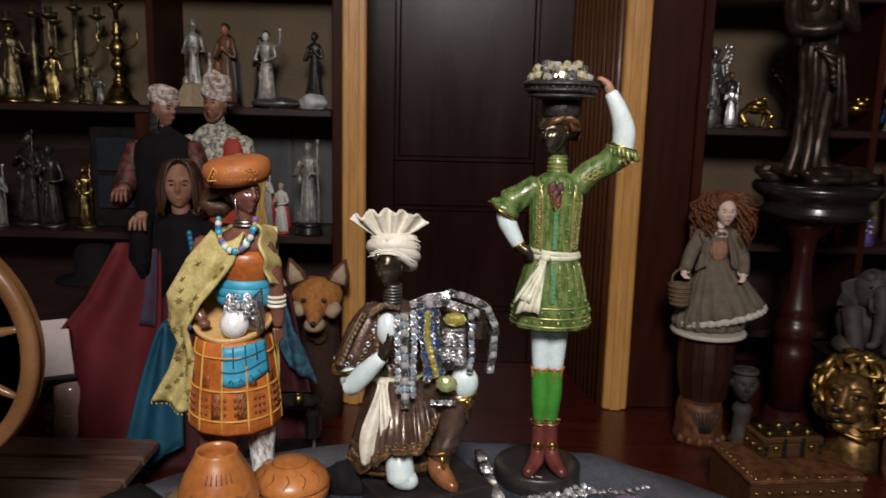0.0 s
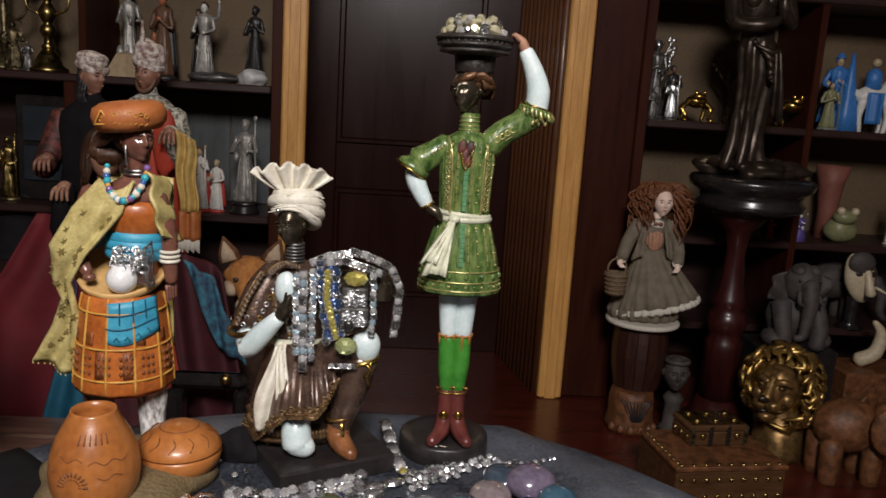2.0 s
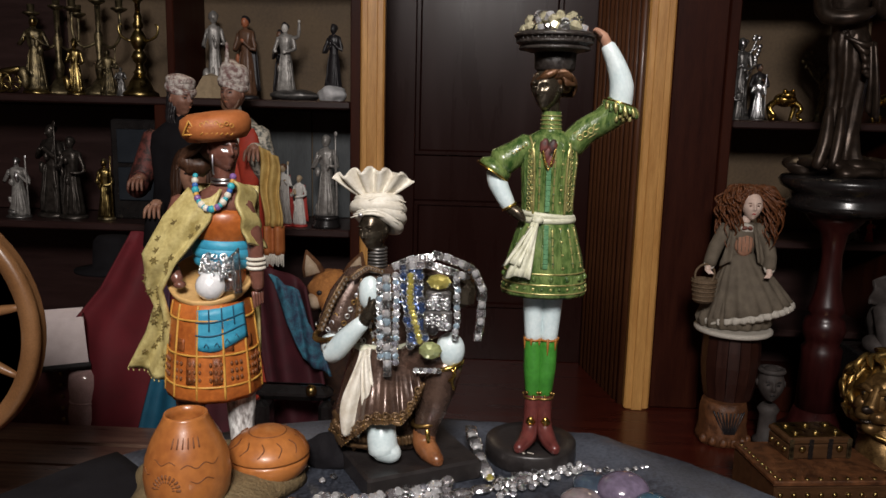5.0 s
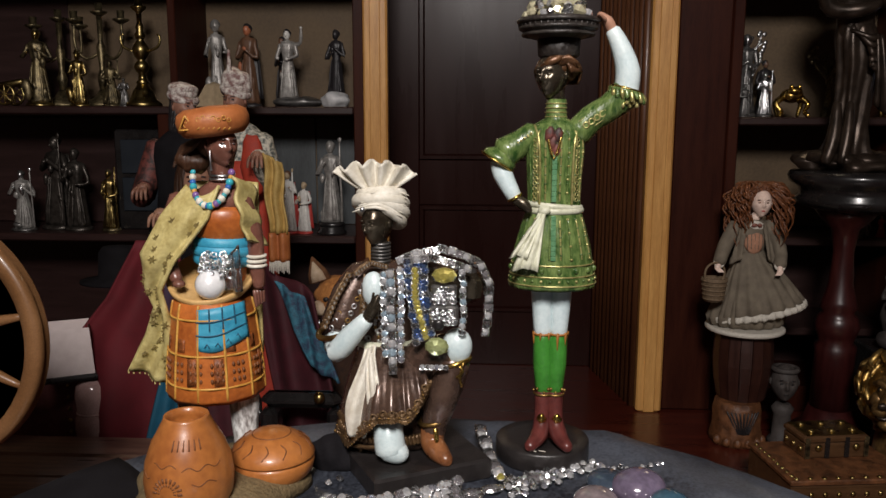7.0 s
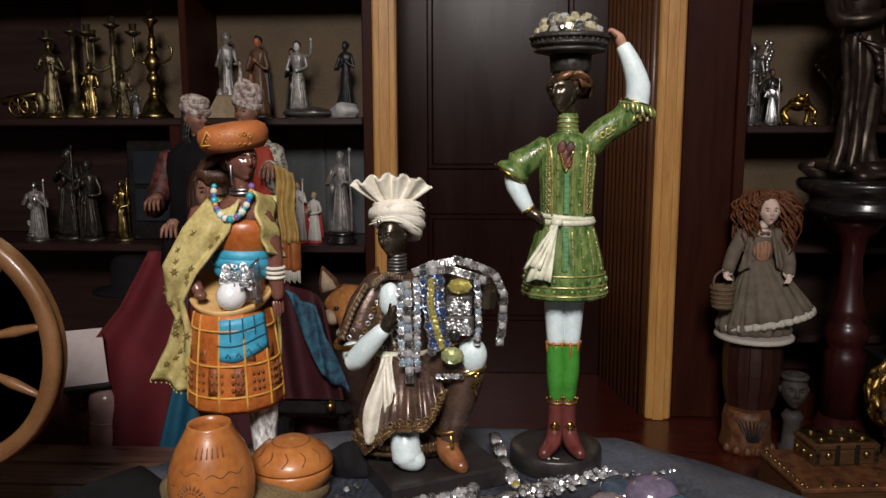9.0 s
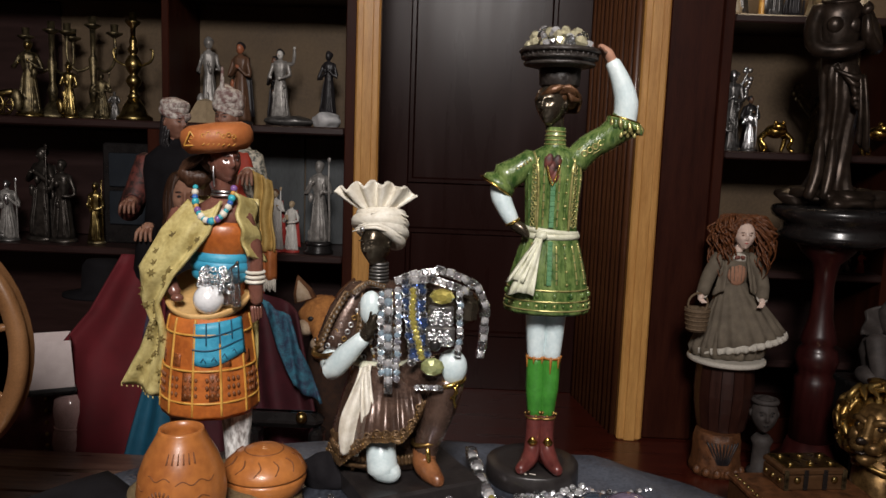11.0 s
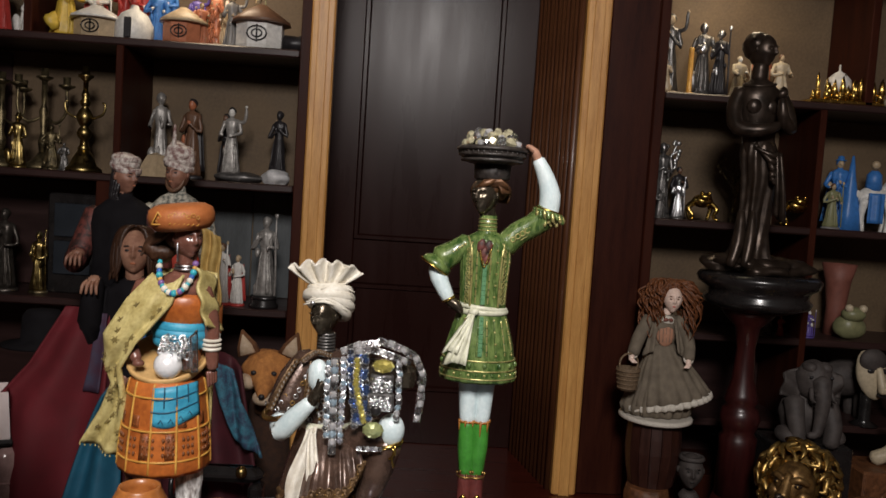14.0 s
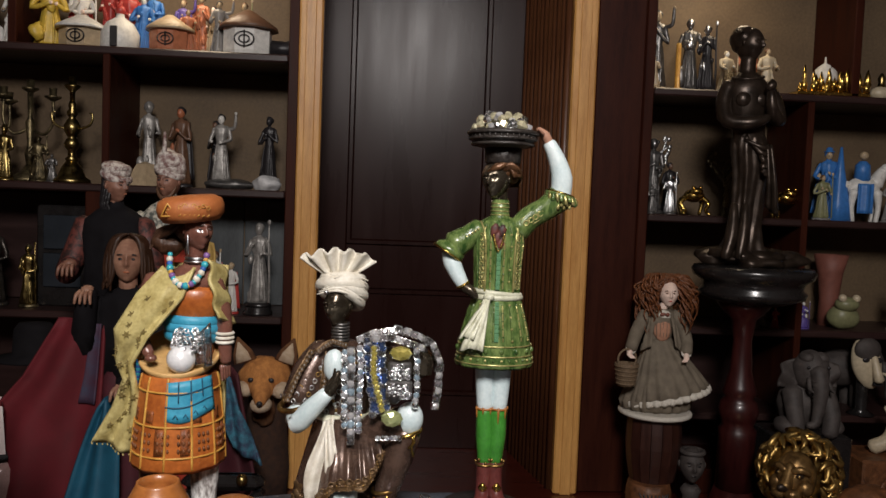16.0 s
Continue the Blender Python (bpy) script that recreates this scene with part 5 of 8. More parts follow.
def chain(name, label, path, kind="round", step=0.0062, colours=("white", "clear", "white", "pale"), jitter=0.0015, face=None, swell=1.0):
    """A strand of set crystals along a path, each link a part of it."""
    pts = [Vector(p) for p in path]
    c = empty(name, pts[len(pts) // 2], label, "jewellery")
    lens = [(pts[i + 1] - pts[i]).length for i in range(len(pts) - 1)]
    total, n = sum(lens), max(2, int(sum(lens) / step))
    for i in range(n):
        d = total * (i + 0.5) / n
        for k, ln in enumerate(lens):
            if d <= ln:
                break
            d -= ln
        p, way = pts[k].lerp(pts[k + 1], d / lens[k]), (pts[k + 1] - pts[k]).normalized()
        ob = new("link", SETTINGS[kind])
        new("stone", STONES[kind, colours[i % len(colours)]]).parent = ob
        ob.parent = c
        up = Vector(face) + Vector([rng.uniform(-0.22, 0.22) for _ in range(3)]) if face else Vector((rng.uniform(-0.35, 0.35), rng.uniform(-0.6, 0.1), 1))
        up = (up - way * up.dot(way)).normalized()
        side = up.cross(way)
        m = Matrix((way, side, up)).transposed().to_4x4()
        m.translation = p - c.location + Vector((rng.uniform(-jitter, jitter), rng.uniform(-jitter, jitter), rng.uniform(0, jitter)))
        ob.matrix_basis = m @ Matrix.Diagonal((swell, swell, swell, 1))
    return c


JZ = TZ + 0.0035


def flat(*xy):
    return [(x, y, JZ) for x, y in xy]


chain("crystal_bracelet", "silver bracelet of clear crystals lying on the cloth", flat((-0.298, 0.635), (-0.279, 0.644), (-0.243, 0.621), (-0.224, 0.632), (-0.209, 0.641), (-0.190, 0.655), (-0.160, 0.662)), "round", 0.0082, swell=1.9)
chain("crystal_necklace", "silver necklace with hexagonal clear crystals", flat((-0.165, 0.672), (-0.129, 0.676), (-0.100, 0.674)), "hex", 0.0190, ("white", "white", "clear"), swell=1.5)
chain("crystal_bracelet", "silver bracelet of clear crystals lying on the cloth", flat((-0.150, 0.655), (-0.132, 0.645), (-0.113, 0.654), (-0.095, 0.665)), "hex", 0.0120, ("white", "clear"), swell=0.9)
chain("crystal_brooch", "brooch with a teal stone among clear crystals", flat((-0.096, 0.676), (-0.080, 0.676), (-0.062, 0.690)), "hex", 0.0145, ("green", "clear"))
for k, (dy, dz) in enumerate(((0, 0), (-0.014, 0), (-0.027, 0), (-0.008, 0.006))):
    chain("crystal_necklace", "heaped silver necklace of round clear crystals", [(x, y + dy, JZ + dz + 0.0022 * (i % 2)) for i, (x, y) in enumerate(
        ((-0.092, 0.690), (-0.068, 0.684), (-0.042, 0.692), (-0.016, 0.704), (0.006, 0.716), (0.030, 0.728)))], "round", 0.0080, ("white", "smoke", "white", "clear", "white", "pale") + (("blue",) if k == 2 else ("white",)), 0.003, swell=1.7)
chain("crystal_necklace", "silver necklace with large oval stones", flat((-0.010, 0.714), (0.012, 0.706), (0.031, 0.712), (0.062, 0.728), (0.085, 0.738), (0.106, 0.752)), "oval", 0.0185, ("smoke", "clear", "smoke"), 0.003, swell=1.0)
chain("crystal_brooch", "brooch of pale yellow crystals on the cloth", flat((0.064, 0.748), (0.074, 0.744), (0.080, 0.735)), "round", 0.0060, ("yellow", "clear", "white"), 0.003, swell=1.4)
chain("crystal_bracelet", "silver bracelet of square crystals propped on a statue base", [(0.046, 0.826, TZ + 0.020), (0.050, 0.806, TZ + 0.018), (0.056, 0.780, TZ + 0.011), (0.063, 0.750, JZ + 0.002)], "square", 0.0066, ("clear", "smoke", "white"), swell=1.45)
for k in range(3):
    chain("metal_chain", "tangled fine silver chain on the cloth", flat((0.070, 0.712 + 0.012 * k), (0.095, 0.724 + 0.014 * k), (0.118, 0.744 + 0.010 * k), (0.142, 0.764 + 0.006 * k), (0.166, 0.768 + 0.006 * k)), "round", 0.0050, swell=1.1, jitter=0.004)
chain("metal_chain", "tangled fine silver chain on the cloth", flat((0.150, 0.765), (0.175, 0.775), (0.205, 0.778), (0.228, 0.790)), "round", 0.0062, swell=0.8)
chain("crystal_earring", "small silver crystal earring on the cloth", flat((-0.096, 0.726), (-0.082, 0.741)), "round", 0.007)

chain("crystal_necklace", "silver necklace with framed oval stones on the cloth", flat((-0.060, 0.668), (-0.036, 0.676), (-0.008, 0.692), (0.018, 0.690), (0.046, 0.706)), "oval", 0.0190, ("clear", "smoke", "clear", "pale"), 0.003)
# strands hung over the kneeling figure's tray
FRONT = (0, -1, 0.15)
chain("crystal_necklace", "strand of square clear crystals hung over the statue's tray", [(-0.0355, 0.738, 0.871), (-0.0345, 0.733, 0.83), (-0.0335, 0.732, 0.776)], "square", 0.0074, ("white", "ice", "white", "clear"), face=FRONT, jitter=0.0004)
chain("crystal_necklace", "strand of small pale crystals hung over the statue's tray", [(-0.0275, 0.738, 0.873), (-0.0255, 0.733, 0.835), (-0.0265, 0.733, 0.786)], "round", 0.0056, ("white", "ice", "pale"), face=FRONT, jitter=0.0006)
for k in range(3):
    chain("bead_necklace", "strand of blue crystals hung over the statue's tray", [(-0.0205 + 0.0068 * k, 0.740, 0.877), (-0.0160 + 0.0066 * k, 0.735, 0.835), (-0.0115 + 0.0058 * k, 0.736, 0.802 + 0.004 * k)],
          "round", 0.0050, ("blue", "blue", "clear") if k != 1 else ("blue",), face=FRONT, jitter=0.0012, swell=1.2)
chain("bead_necklace", "strand of yellow crystals hung over the statue's tray", [(-0.0135, 0.735, 0.873), (-0.0130, 0.731, 0.848), (-0.0085, 0.731, 0.829), (-0.0030, 0.733, 0.808)], "round", 0.0046, ("yellow",), face=FRONT, jitter=0.0004, swell=1.1)
chain("crystal_necklace", "long strand of icy crystals hung over the statue's coat", [(-0.0420, 0.740, 0.868), (-0.0415, 0.734, 0.83), (-0.0405, 0.732, 0.792)], "round", 0.0056, ("ice", "white", "clear"), face=FRONT, jitter=0.0006)
chain("crystal_necklace", "strand of small bright crystals hung over the statue's tray", [(0.0290, 0.737, 0.872), (0.0300, 0.7335, 0.835), (0.0290, 0.7335, 0.812)], "round", 0.0054, ("white", "clear", "ice"), face=FRONT, jitter=0.0010)
for dy, dz in ((0, 0), (0.013, -0.003)):
    chain("crystal_bracelet", "heavy silver bracelet of square crystals hanging from the tray",
          [(-0.031, 0.744 + dy, 0.877 + dz), (-0.011, 0.745 + dy, 0.884 + dz), (0.009, 0.747 + dy, 0.888 + dz), (0.029, 0.749 + dy, 0.8825 + dz), (0.045, 0.751 + dy, 0.873 + dz), (0.0525, 0.752 + dy, 0.855 + dz),
           (0.0518, 0.752 + dy, 0.83 + dz), (0.0500, 0.752 + dy, 0.806 + dz)], "square", 0.0076, ("white", "clear", "white", "smoke"), face=(0.25, -1, 0.35), jitter=0.0014, swell=0.9)
chain("crystal_bracelet", "silver bracelet of square crystals over the tray", [(-0.024, 0.740, 0.877), (-0.001, 0.738, 0.8815), (0.019, 0.738, 0.876), (0.036, 0.742, 0.870)], "square", 0.0074, ("clear", "white", "smoke"), face=(0, -1, 0.35), swell=0.9)
lk = empty("silver_locket", (0.012, 0.733, 0.835), "engraved silver locket with yellow and green stones", "jewellery")
put("yellow_stone", Body().lathe((0.013, 0.728, 0.868), [(0.010, 0), (0.0085, 0.003), (0.004, 0.005)], YELLOWGEM, seg=8, sx=1.15, sy=0.75, tilt=rot(90, 0, 0), smooth=False), (0.013, 0.728, 0.868), lk)
for z0, z1, w in ((0.841, 0.859, 0.0115), (0.822, 0.8405, 0.0130)):
    b = Body().box((0.0125 - w, 0.728, z0), (0.0125 + w, 0.740, z1), PEWTER, 0.002)
    for k in range(34):
        b.ring((0.0125 + (rng.random() - 0.5) * 1.6 * w, 0.7275, z0 + 0.003 + rng.random() * (z1 - z0 - 0.006)), 0.0022, 0.0006, CHROME, seg=10, sec=5, tilt=rot(90, 0, 0))
    put("plate", b, (0.0125, 0.734, z0), lk)
put("green_stone", Body().lathe((0.0065, 0.729, 0.803), [(0.011, 0), (0.009, 0.003), (0.004, 0.005)], mat_green_stone, seg=9, sx=1.0, sy=0.8, tilt=rot(90, 0, 0), smooth=False), (0.0065, 0.729, 0.803), lk)
put("dark_stone", Body().ball((0.008, 0.727, 0.8235), (0.0055, 0.003, 0.0055), EBONY, 12), (0.008, 0.727, 0.8235), lk)
chain("crystal_brooch", "row of small crystals on the statue's robe", [(-0.009, 0.734, 0.782), (0.017, 0.731, 0.783)], "round", 0.0042, face=FRONT, swell=0.8, jitter=0.0003)

# polished stones
stone_tones = {k: tuple(0.58 * v for v in c) for k, c in dict(mist=(0.42, 0.45, 0.50), white=(0.70, 0.68, 0.68), rose=(0.52, 0.42, 0.44), teal=(0.02, 0.20, 0.24), navy=(0.015, 0.02, 0.14), blue=(0.04, 0.10, 0.30), slate=(0.10, 0.14, 0.20),
                   smoke=(0.13, 0.12, 0.13), amber=(0.30, 0.17, 0.04), moss=(0.20, 0.22, 0.12), black=(0.018, 0.020, 0.024), green=(0.07, 0.26, 0.20), brown=(0.09, 0.05, 0.05), lilac=(0.34, 0.27, 0.40), sky=(0.10, 0.22, 0.32)).items()}
STONE = {k: mat("stone_" + k, c, tuple(v * 0.5 for v in c), 0.16, size=60, fine=220, bump=0.02, coat=0.8) for k, c in stone_tones.items()}
for x, y, r, tone, flatness in ((-0.184, 0.607, 0.019, "mist", 0.8), (-0.178, 0.569, 0.014, "white", 0.9), (-0.110, 0.586, 0.013, "green", 1), (-0.093, 0.615, 0.014, "brown", 1), (-0.066, 0.606, 0.015, "black", 0.9),
                                (-0.039, 0.603, 0.017, "white", 0.9), (-0.006, 0.600, 0.018, "rose", 0.95), (0.027, 0.610, 0.019, "blue", 0.9), (0.062, 0.609, 0.017, "amber", 0.9), (0.038, 0.650, 0.016, "teal", 0.8),
                                (0.002, 0.653, 0.017, "moss", 0.8), (0.062, 0.660, 0.013, "navy", 0.9), (0.086, 0.664, 0.014, "mist", 0.8), (0.093, 0.632, 0.016, "smoke", 0.9)):
    lump = 0.35 if tone in ("mist", "moss") else 0.08
    b = Body().ball((0, 0, 0), (r, r * rng.uniform(0.85, 1.2), r * flatness), STONE[tone], 24, lump, 45 if lump > 0.1 else 25)
    ob = put("polished_stone", b, at=(x, y, TZ + r * flatness * 0.93), label="polished " + tone + " tumbled stone on the cloth", category="stone", group="polished stones")
    ob.rotation_euler = (0, 0, rng.uniform(0, 3))
for x, y, r, tone, flatness in ((0.118, 0.622, 0.018, "sky", 0.9), (0.148, 0.628, 0.018, "smoke", 0.95), (0.146, 0.690, 0.020, "rose", 0.6), (0.176, 0.648, 0.020, "navy", 0.8), (0.186, 0.712, 0.023, "lilac", 0.7),
                                (0.208, 0.680, 0.018, "sky", 0.8), (0.118, 0.660, 0.017, "slate", 0.8), (-0.034, 0.572, 0.015, "black", 0.8), (-0.020, 0.632, 0.013, "lilac", 0.8), (0.030, 0.576, 0.015, "smoke", 0.8),
                                (-0.084, 0.580, 0.014, "navy", 0.8), (0.163, 0.725, 0.020, "slate", 0.6)):
    b = Body().ball((0, 0, 0), (r * 1.1, r, r * flatness), STONE[tone], 24, 0.08, 25)
    ob = put("polished_stone", b, at=(x, y, TZ + r * flatness * 0.95), label="polished " + tone + " tumbled stone on the cloth", category="stone", group="polished stones")
    ob.rotation_euler = (0, 0, rng.uniform(0, 3))
tin = empty("small_tin", (-0.140, 0.575, TZ), "small round polished silver tin", "tin")
put("body", Body().lathe((-0.140, 0.575, TZ), [(0.019, 0.0), (0.020, 0.001), (0.020, 0.014), (0.019, 0.0145)], SILVER, seg=32), (-0.14, 0.575, TZ), tin)
put("lid", Body().lathe((-0.140, 0.575, TZ), [(0.0205, 0.015), (0.0208, 0.019), (0.019, 0.0215), (0.0, 0.0225)], SILVER, seg=32), (-0.14, 0.575, TZ + 0.015), tin)
b = Body().ball((-0.098, 0.772, TZ + 0.012), (0.026, 0.020, 0.019), BLACKCLOTH, 28, 0.45, 45)
put("velvet_pouch", b, (-0.098, 0.772, TZ), label="crumpled blue-black velvet pouch beside a statue base", category="pouch")

# ---- things in the cabinets ----
def figurine(x, y, z, h, robe, skin, hair, base, seed, label, wide=1.0, hat=None, cape=None, group="cabinet figurines"):
    """A small standing figure: folded robe, bent arms, head, hair or hat, and a base."""
    r, b = random.Random(seed), Body()
    w = 0.13 * h * wide
    b.lathe((0, 0, 0), [(w * 1.25, 0), (w * 1.28, 0.02 * h), (w * 1.15, 0.045 * h)], base, seg=20, sy=0.85)
    b.lathe((0, 0, 0), [(w * 1.0, 0.04 * h), (w * 1.05, 0.08 * h), (w * 0.85, 0.25 * h), (w * 0.66, 0.45 * h), (w * 0.52, 0.58 * h), (w * 0.68, 0.68 * h), (w * 0.80, 0.765 * h), (w * 0.62, 0.805 * h),
                        (w * 0.25, 0.83 * h), (w * 0.22, 0.86 * h)], robe, seg=28, sy=0.72, wave=0.09, folds=r.choice((5, 6, 7)), turn=r.random())
    for s in (-1, 1):
        e = Vector((s * w * r.uniform(0.95, 1.3), -w * 0.2, h * r.uniform(0.56, 0.64)))
        q = Vector((s * w * r.uniform(-0.1, 0.9), -w * r.uniform(0.6, 0.9), h * r.uniform(0.55, 0.74)))
        b.tube([(s * w * 0.72, 0, 0.77 * h), e, q], (w * 0.24, w * 0.21, w * 0.15), robe, 10)
        b.ball(q, w * 0.17, skin, 8)
    b.ball((0, -0.005 * h, 0.905 * h), (0.048 * h, 0.052 * h, 0.060 * h), skin, 16)
    b.ball((0, -0.055 * h, 0.895 * h), (0.010 * h, 0.016 * h, 0.013 * h), skin, 8)
    b.ball((0, 0.014 * h, 0.925 * h), (0.056 * h, 0.054 * h, 0.058 * h), hair, 16, 0.25, 8 / h)
    prop = r.random()
    if prop < 0.35:
        b.tube([(w * 1.15, -w * 0.5, 0.05 * h), (w * 1.05, -w * 0.55, 0.98 * h)], (0.014 * h, 0.010 * h), robe, 8)
        b.ball((w * 1.05, -w * 0.55, 0.99 * h), (0.022 * h, 0.012 * h, 0.035 * h), skin, 8)
    elif prop < 0.6:
        b.tube([(w * 0.7, 0, 0.76 * h), (w * 1.5, -w * 0.3, 0.80 * h), (w * 1.6, -w * 0.5, 0.98 * h)], (w * 0.24, w * 0.19, w * 0.12), robe, 10)
        b.ball((w * 1.6, -w * 0.5, 0.99 * h), w * 0.16, skin, 8)
    elif prop < 0.75:
        b.ball((-w * 0.9, -w * 0.9, 0.20 * h), (w * 0.5, w * 0.4, 0.12 * h), robe, 14, 0.4, 10 / h)
    for k in range(5):
        a = r.uniform(-2.6, -0.5)
        b.tube([(w * 0.6 * math.cos(a), w * 0.45 * math.sin(a), 0.55 * h), (w * 0.95 * math.cos(a), w * 0.70 * math.sin(a), 0.25 * h), (w * 1.05 * math.cos(a), w * 0.78 * math.sin(a), 0.07 * h)],
               (0.006 * h, 0.016 * h, 0.012 * h), robe, 6)
    for k in range(4):
        a, zz = r.uniform(-2.9, -0.3), r.uniform(0.12, 0.7)
        b.ball((w * 0.8 * math.cos(a), w * 0.6 * math.sin(a), zz * h), (w * r.uniform(0.14, 0.3), w * 0.2, h * r.uniform(0.03, 0.08)), r.choice((robe, robe, skin)), 8, 0.4, 12 / h)
    if r.random() < 0.5:
        b.ball((w * r.uniform(-0.9, 0.9), -w * 0.5, 0.10 * h), (w * 0.55, w * 0.4, 0.06 * h), base, 12, 0.4, 10 / h)
    b.rough_up(0.013 * h, 11 / h)
    if hat:
        b.lathe((0, 0, 0.945 * h), [(0.075 * h, 0), (0.07 * h, 0.012 * h), (0.045 * h, 0.02 * h), (0.04 * h, 0.06 * h), (0.0, 0.075 * h)], hat, seg=16)
    if cape:
        b.sheet(lambda u, v: ((v - 0.5) * w * (1.5 + 1.2 * u), w * 0.42 + 0.12 * w * math.sin(v * 16), 0.80 * h - 0.70 * h * u), 8, 16, cape, 0.012 * h)
    ob = put("figurine", b, label=label, category="figurine", group=group, at=(x, y, z))
    ob.rotation_euler = (0, 0, r.uniform(-0.5, 0.5))
    return ob


P = PAINT
Y1, Y2 = 2.84, 2.93
# left cabinet, upper shelf
figurine(-1.232, Y1, A_L, 0.24, P["yellow"], PORCELAIN, P["brown"], P["yellow"], 1, "yellow-dressed painted figurine on the upper shelf", 1.5)
figurine(-1.165, Y2, A_L, 0.25, P["grey"], P["beige"], P["black"], P["grey"], 2, "grey painted figurine on the upper shelf")
figurine(-1.06, Y2, A_L, 0.26, P["red"], PORCELAIN, P["white"], P["brown"], 3, "red and white painted figurine on the upper shelf", hat=P["red"])
figurine(-1.145, Y1 + 0.05, A_L, 0.24, P["white"], PORCELAIN, P["red"], P["white"], 60, "pink and white painted figurine on the upper shelf", 1.3, cape=P["red"])
figurine(-0.985, Y2 - 0.01, A_L, 0.25, P["red"], PORCELAIN, P["brown"], P["red"], 61, "bright red painted figurine on the upper shelf", 1.2, cape=P["red"])
figurine(-0.925, Y1 + 0.04, A_L, 0.21, P["blue"], P["white"], P["black"], P["blue"], 62, "small blue and white painted figurine", 1.2, cape=P["blue"])
figurine(-0.755, Y1 - 0.01, A_L, 0.16, P["terracotta"], P["beige"], P["brown"], P["terracotta"], 63, "small terracotta figurine beside a cottage", 1.4)
figurine(-0.690, Y2, A_L, 0.20, P["beige"], PORCELAIN, P["black"], P["olive"], 64, "beige painted figurine on the upper shelf", 1.1)
figurine(-0.905, Y2, A_L, 0.25, P["blue"], PORCELAIN, P["brown"], P["white"], 4, "blue painted figurine on the upper shelf", cape=P["blue"])
figurine(-0.735, Y2, A_L, 0.24, P["terracotta"], P["beige"], P["black"], P["brown"], 6, "terracotta painted figurine on the upper shelf")
figurine(-0.650, Y1, A_L, 0.20, P["grey"], P["beige"], P["black"], P["grey"], 7, "dark-haired grey-robed figurine on the upper shelf", 1.1)
figurine(-0.800, Y2, A_L, 0.22, P["violet"], P["beige"], P["brown"], P["red"], 8, "violet painted figurine on the upper shelf")
figurine(-0.58, Y2, A_L, 0.22, P["olive"], P["beige"], P["brown"], P["red"], 38, "olive painted figurine on the upper shelf")
figurine(-1.45, Y1, A_L, 0.24, P["red"], P["beige"], P["brown"], P["red"], 39, "red painted figurine on the upper shelf", hat=P["black"])
figurine(-1.40, Y2, A_L, 0.25, P["white"], P["beige"], P["brown"], P["red"], 40, "white painted figurine on the upper shelf")


def ceramic_house(x, y, z, w, h, wall, roof, label):
    c = empty("ceramic_house", (x, y, z), label, "ornament")
    put("wall", Body().lathe((x, y, z), [(w * 0.62, 0), (w * 0.66, h * 0.1), (w * 0.66, h * 0.58), (w * 0.5, h * 0.62)], wall, seg=8, turn=0.39, sy=0.8, smooth=False), (x, y, z), c)
    put("roof", Body().lathe((x, y, z), [(w * 0.80, h * 0.57), (w * 0.78, h * 0.64), (w * 0.45, h * 0.82), (w * 0.12, h * 0.98), (0, h)], roof, seg=20, sy=0.85, wave=0.04, folds=5), (x, y, z + h * 0.6), c)
    b = Body()
    for r, m in ((w * 0.10, EBONY), (w * 0.19, EBONY)):
        b.ring((x, y - w * 0.492 - 0.004, z + h * 0.32), r, w * 0.018, m, seg=16, sec=5, sx=1.35, tilt=rot(90, 0, 0))
    b.box((x - w * 0.02, y - w * 0.50 - 0.006, z + h * 0.14), (x + w * 0.02, y - w * 0.49, z + h * 0.50), EBONY, 0.001)
    put("emblem", b, (x, y - w * 0.5, z + h * 0.3), c)


ceramic_house(-0.545, Y1 - 0.02, A_L, 0.130, 0.165, P["white"], P["brown"], "white ceramic cottage with brown roof and dark emblem")
ceramic_house(-0.815, Y1 - 0.02, A_L, 0.105, 0.135, P["terracotta"], P["beige"], "orange-red ceramic cottage with cream roof")
ceramic_house(-1.115, Y1 - 0.02, A_L, 0.115, 0.12, P["beige"], P["white"], "beige ceramic cottage with white roof")
c = empty("ceramic_bell", (-0.965, Y1 - 0.02, A_L), "white ceramic bell with a dark band", "ornament")
put("body", Body().lathe((-0.985, Y1 - 0.02, A_L), [(0.060, 0), (0.066, 0.01), (0.064, 0.06), (0.046, 0.095), (0.016, 0.115), (0.012, 0.13)], P["white"], seg=24), (-0.965, Y1 - 0.02, A_L), c)
put("band", Body().box((-0.997, Y1 - 0.091, A_L + 0.006), (-0.973, Y1 - 0.083, A_L + 0.075), P["black"], 0.002), (-0.965, Y1 - 0.08, A_L + 0.03), c)
put("knob", Body().ball((-0.985, Y1 - 0.02, A_L + 0.14), 0.018, P["red"], 14), (-0.965, Y1 - 0.02, A_L + 0.15), c)
put("carved_rock", Body().ball((-0.425, Y1, A_L + 0.034), (0.06, 0.05, 0.036), P["black"], 20, 0.4, 30), (-0.425, Y1, A_L), label="dark rough rock ornament on the upper shelf", category="ornament")


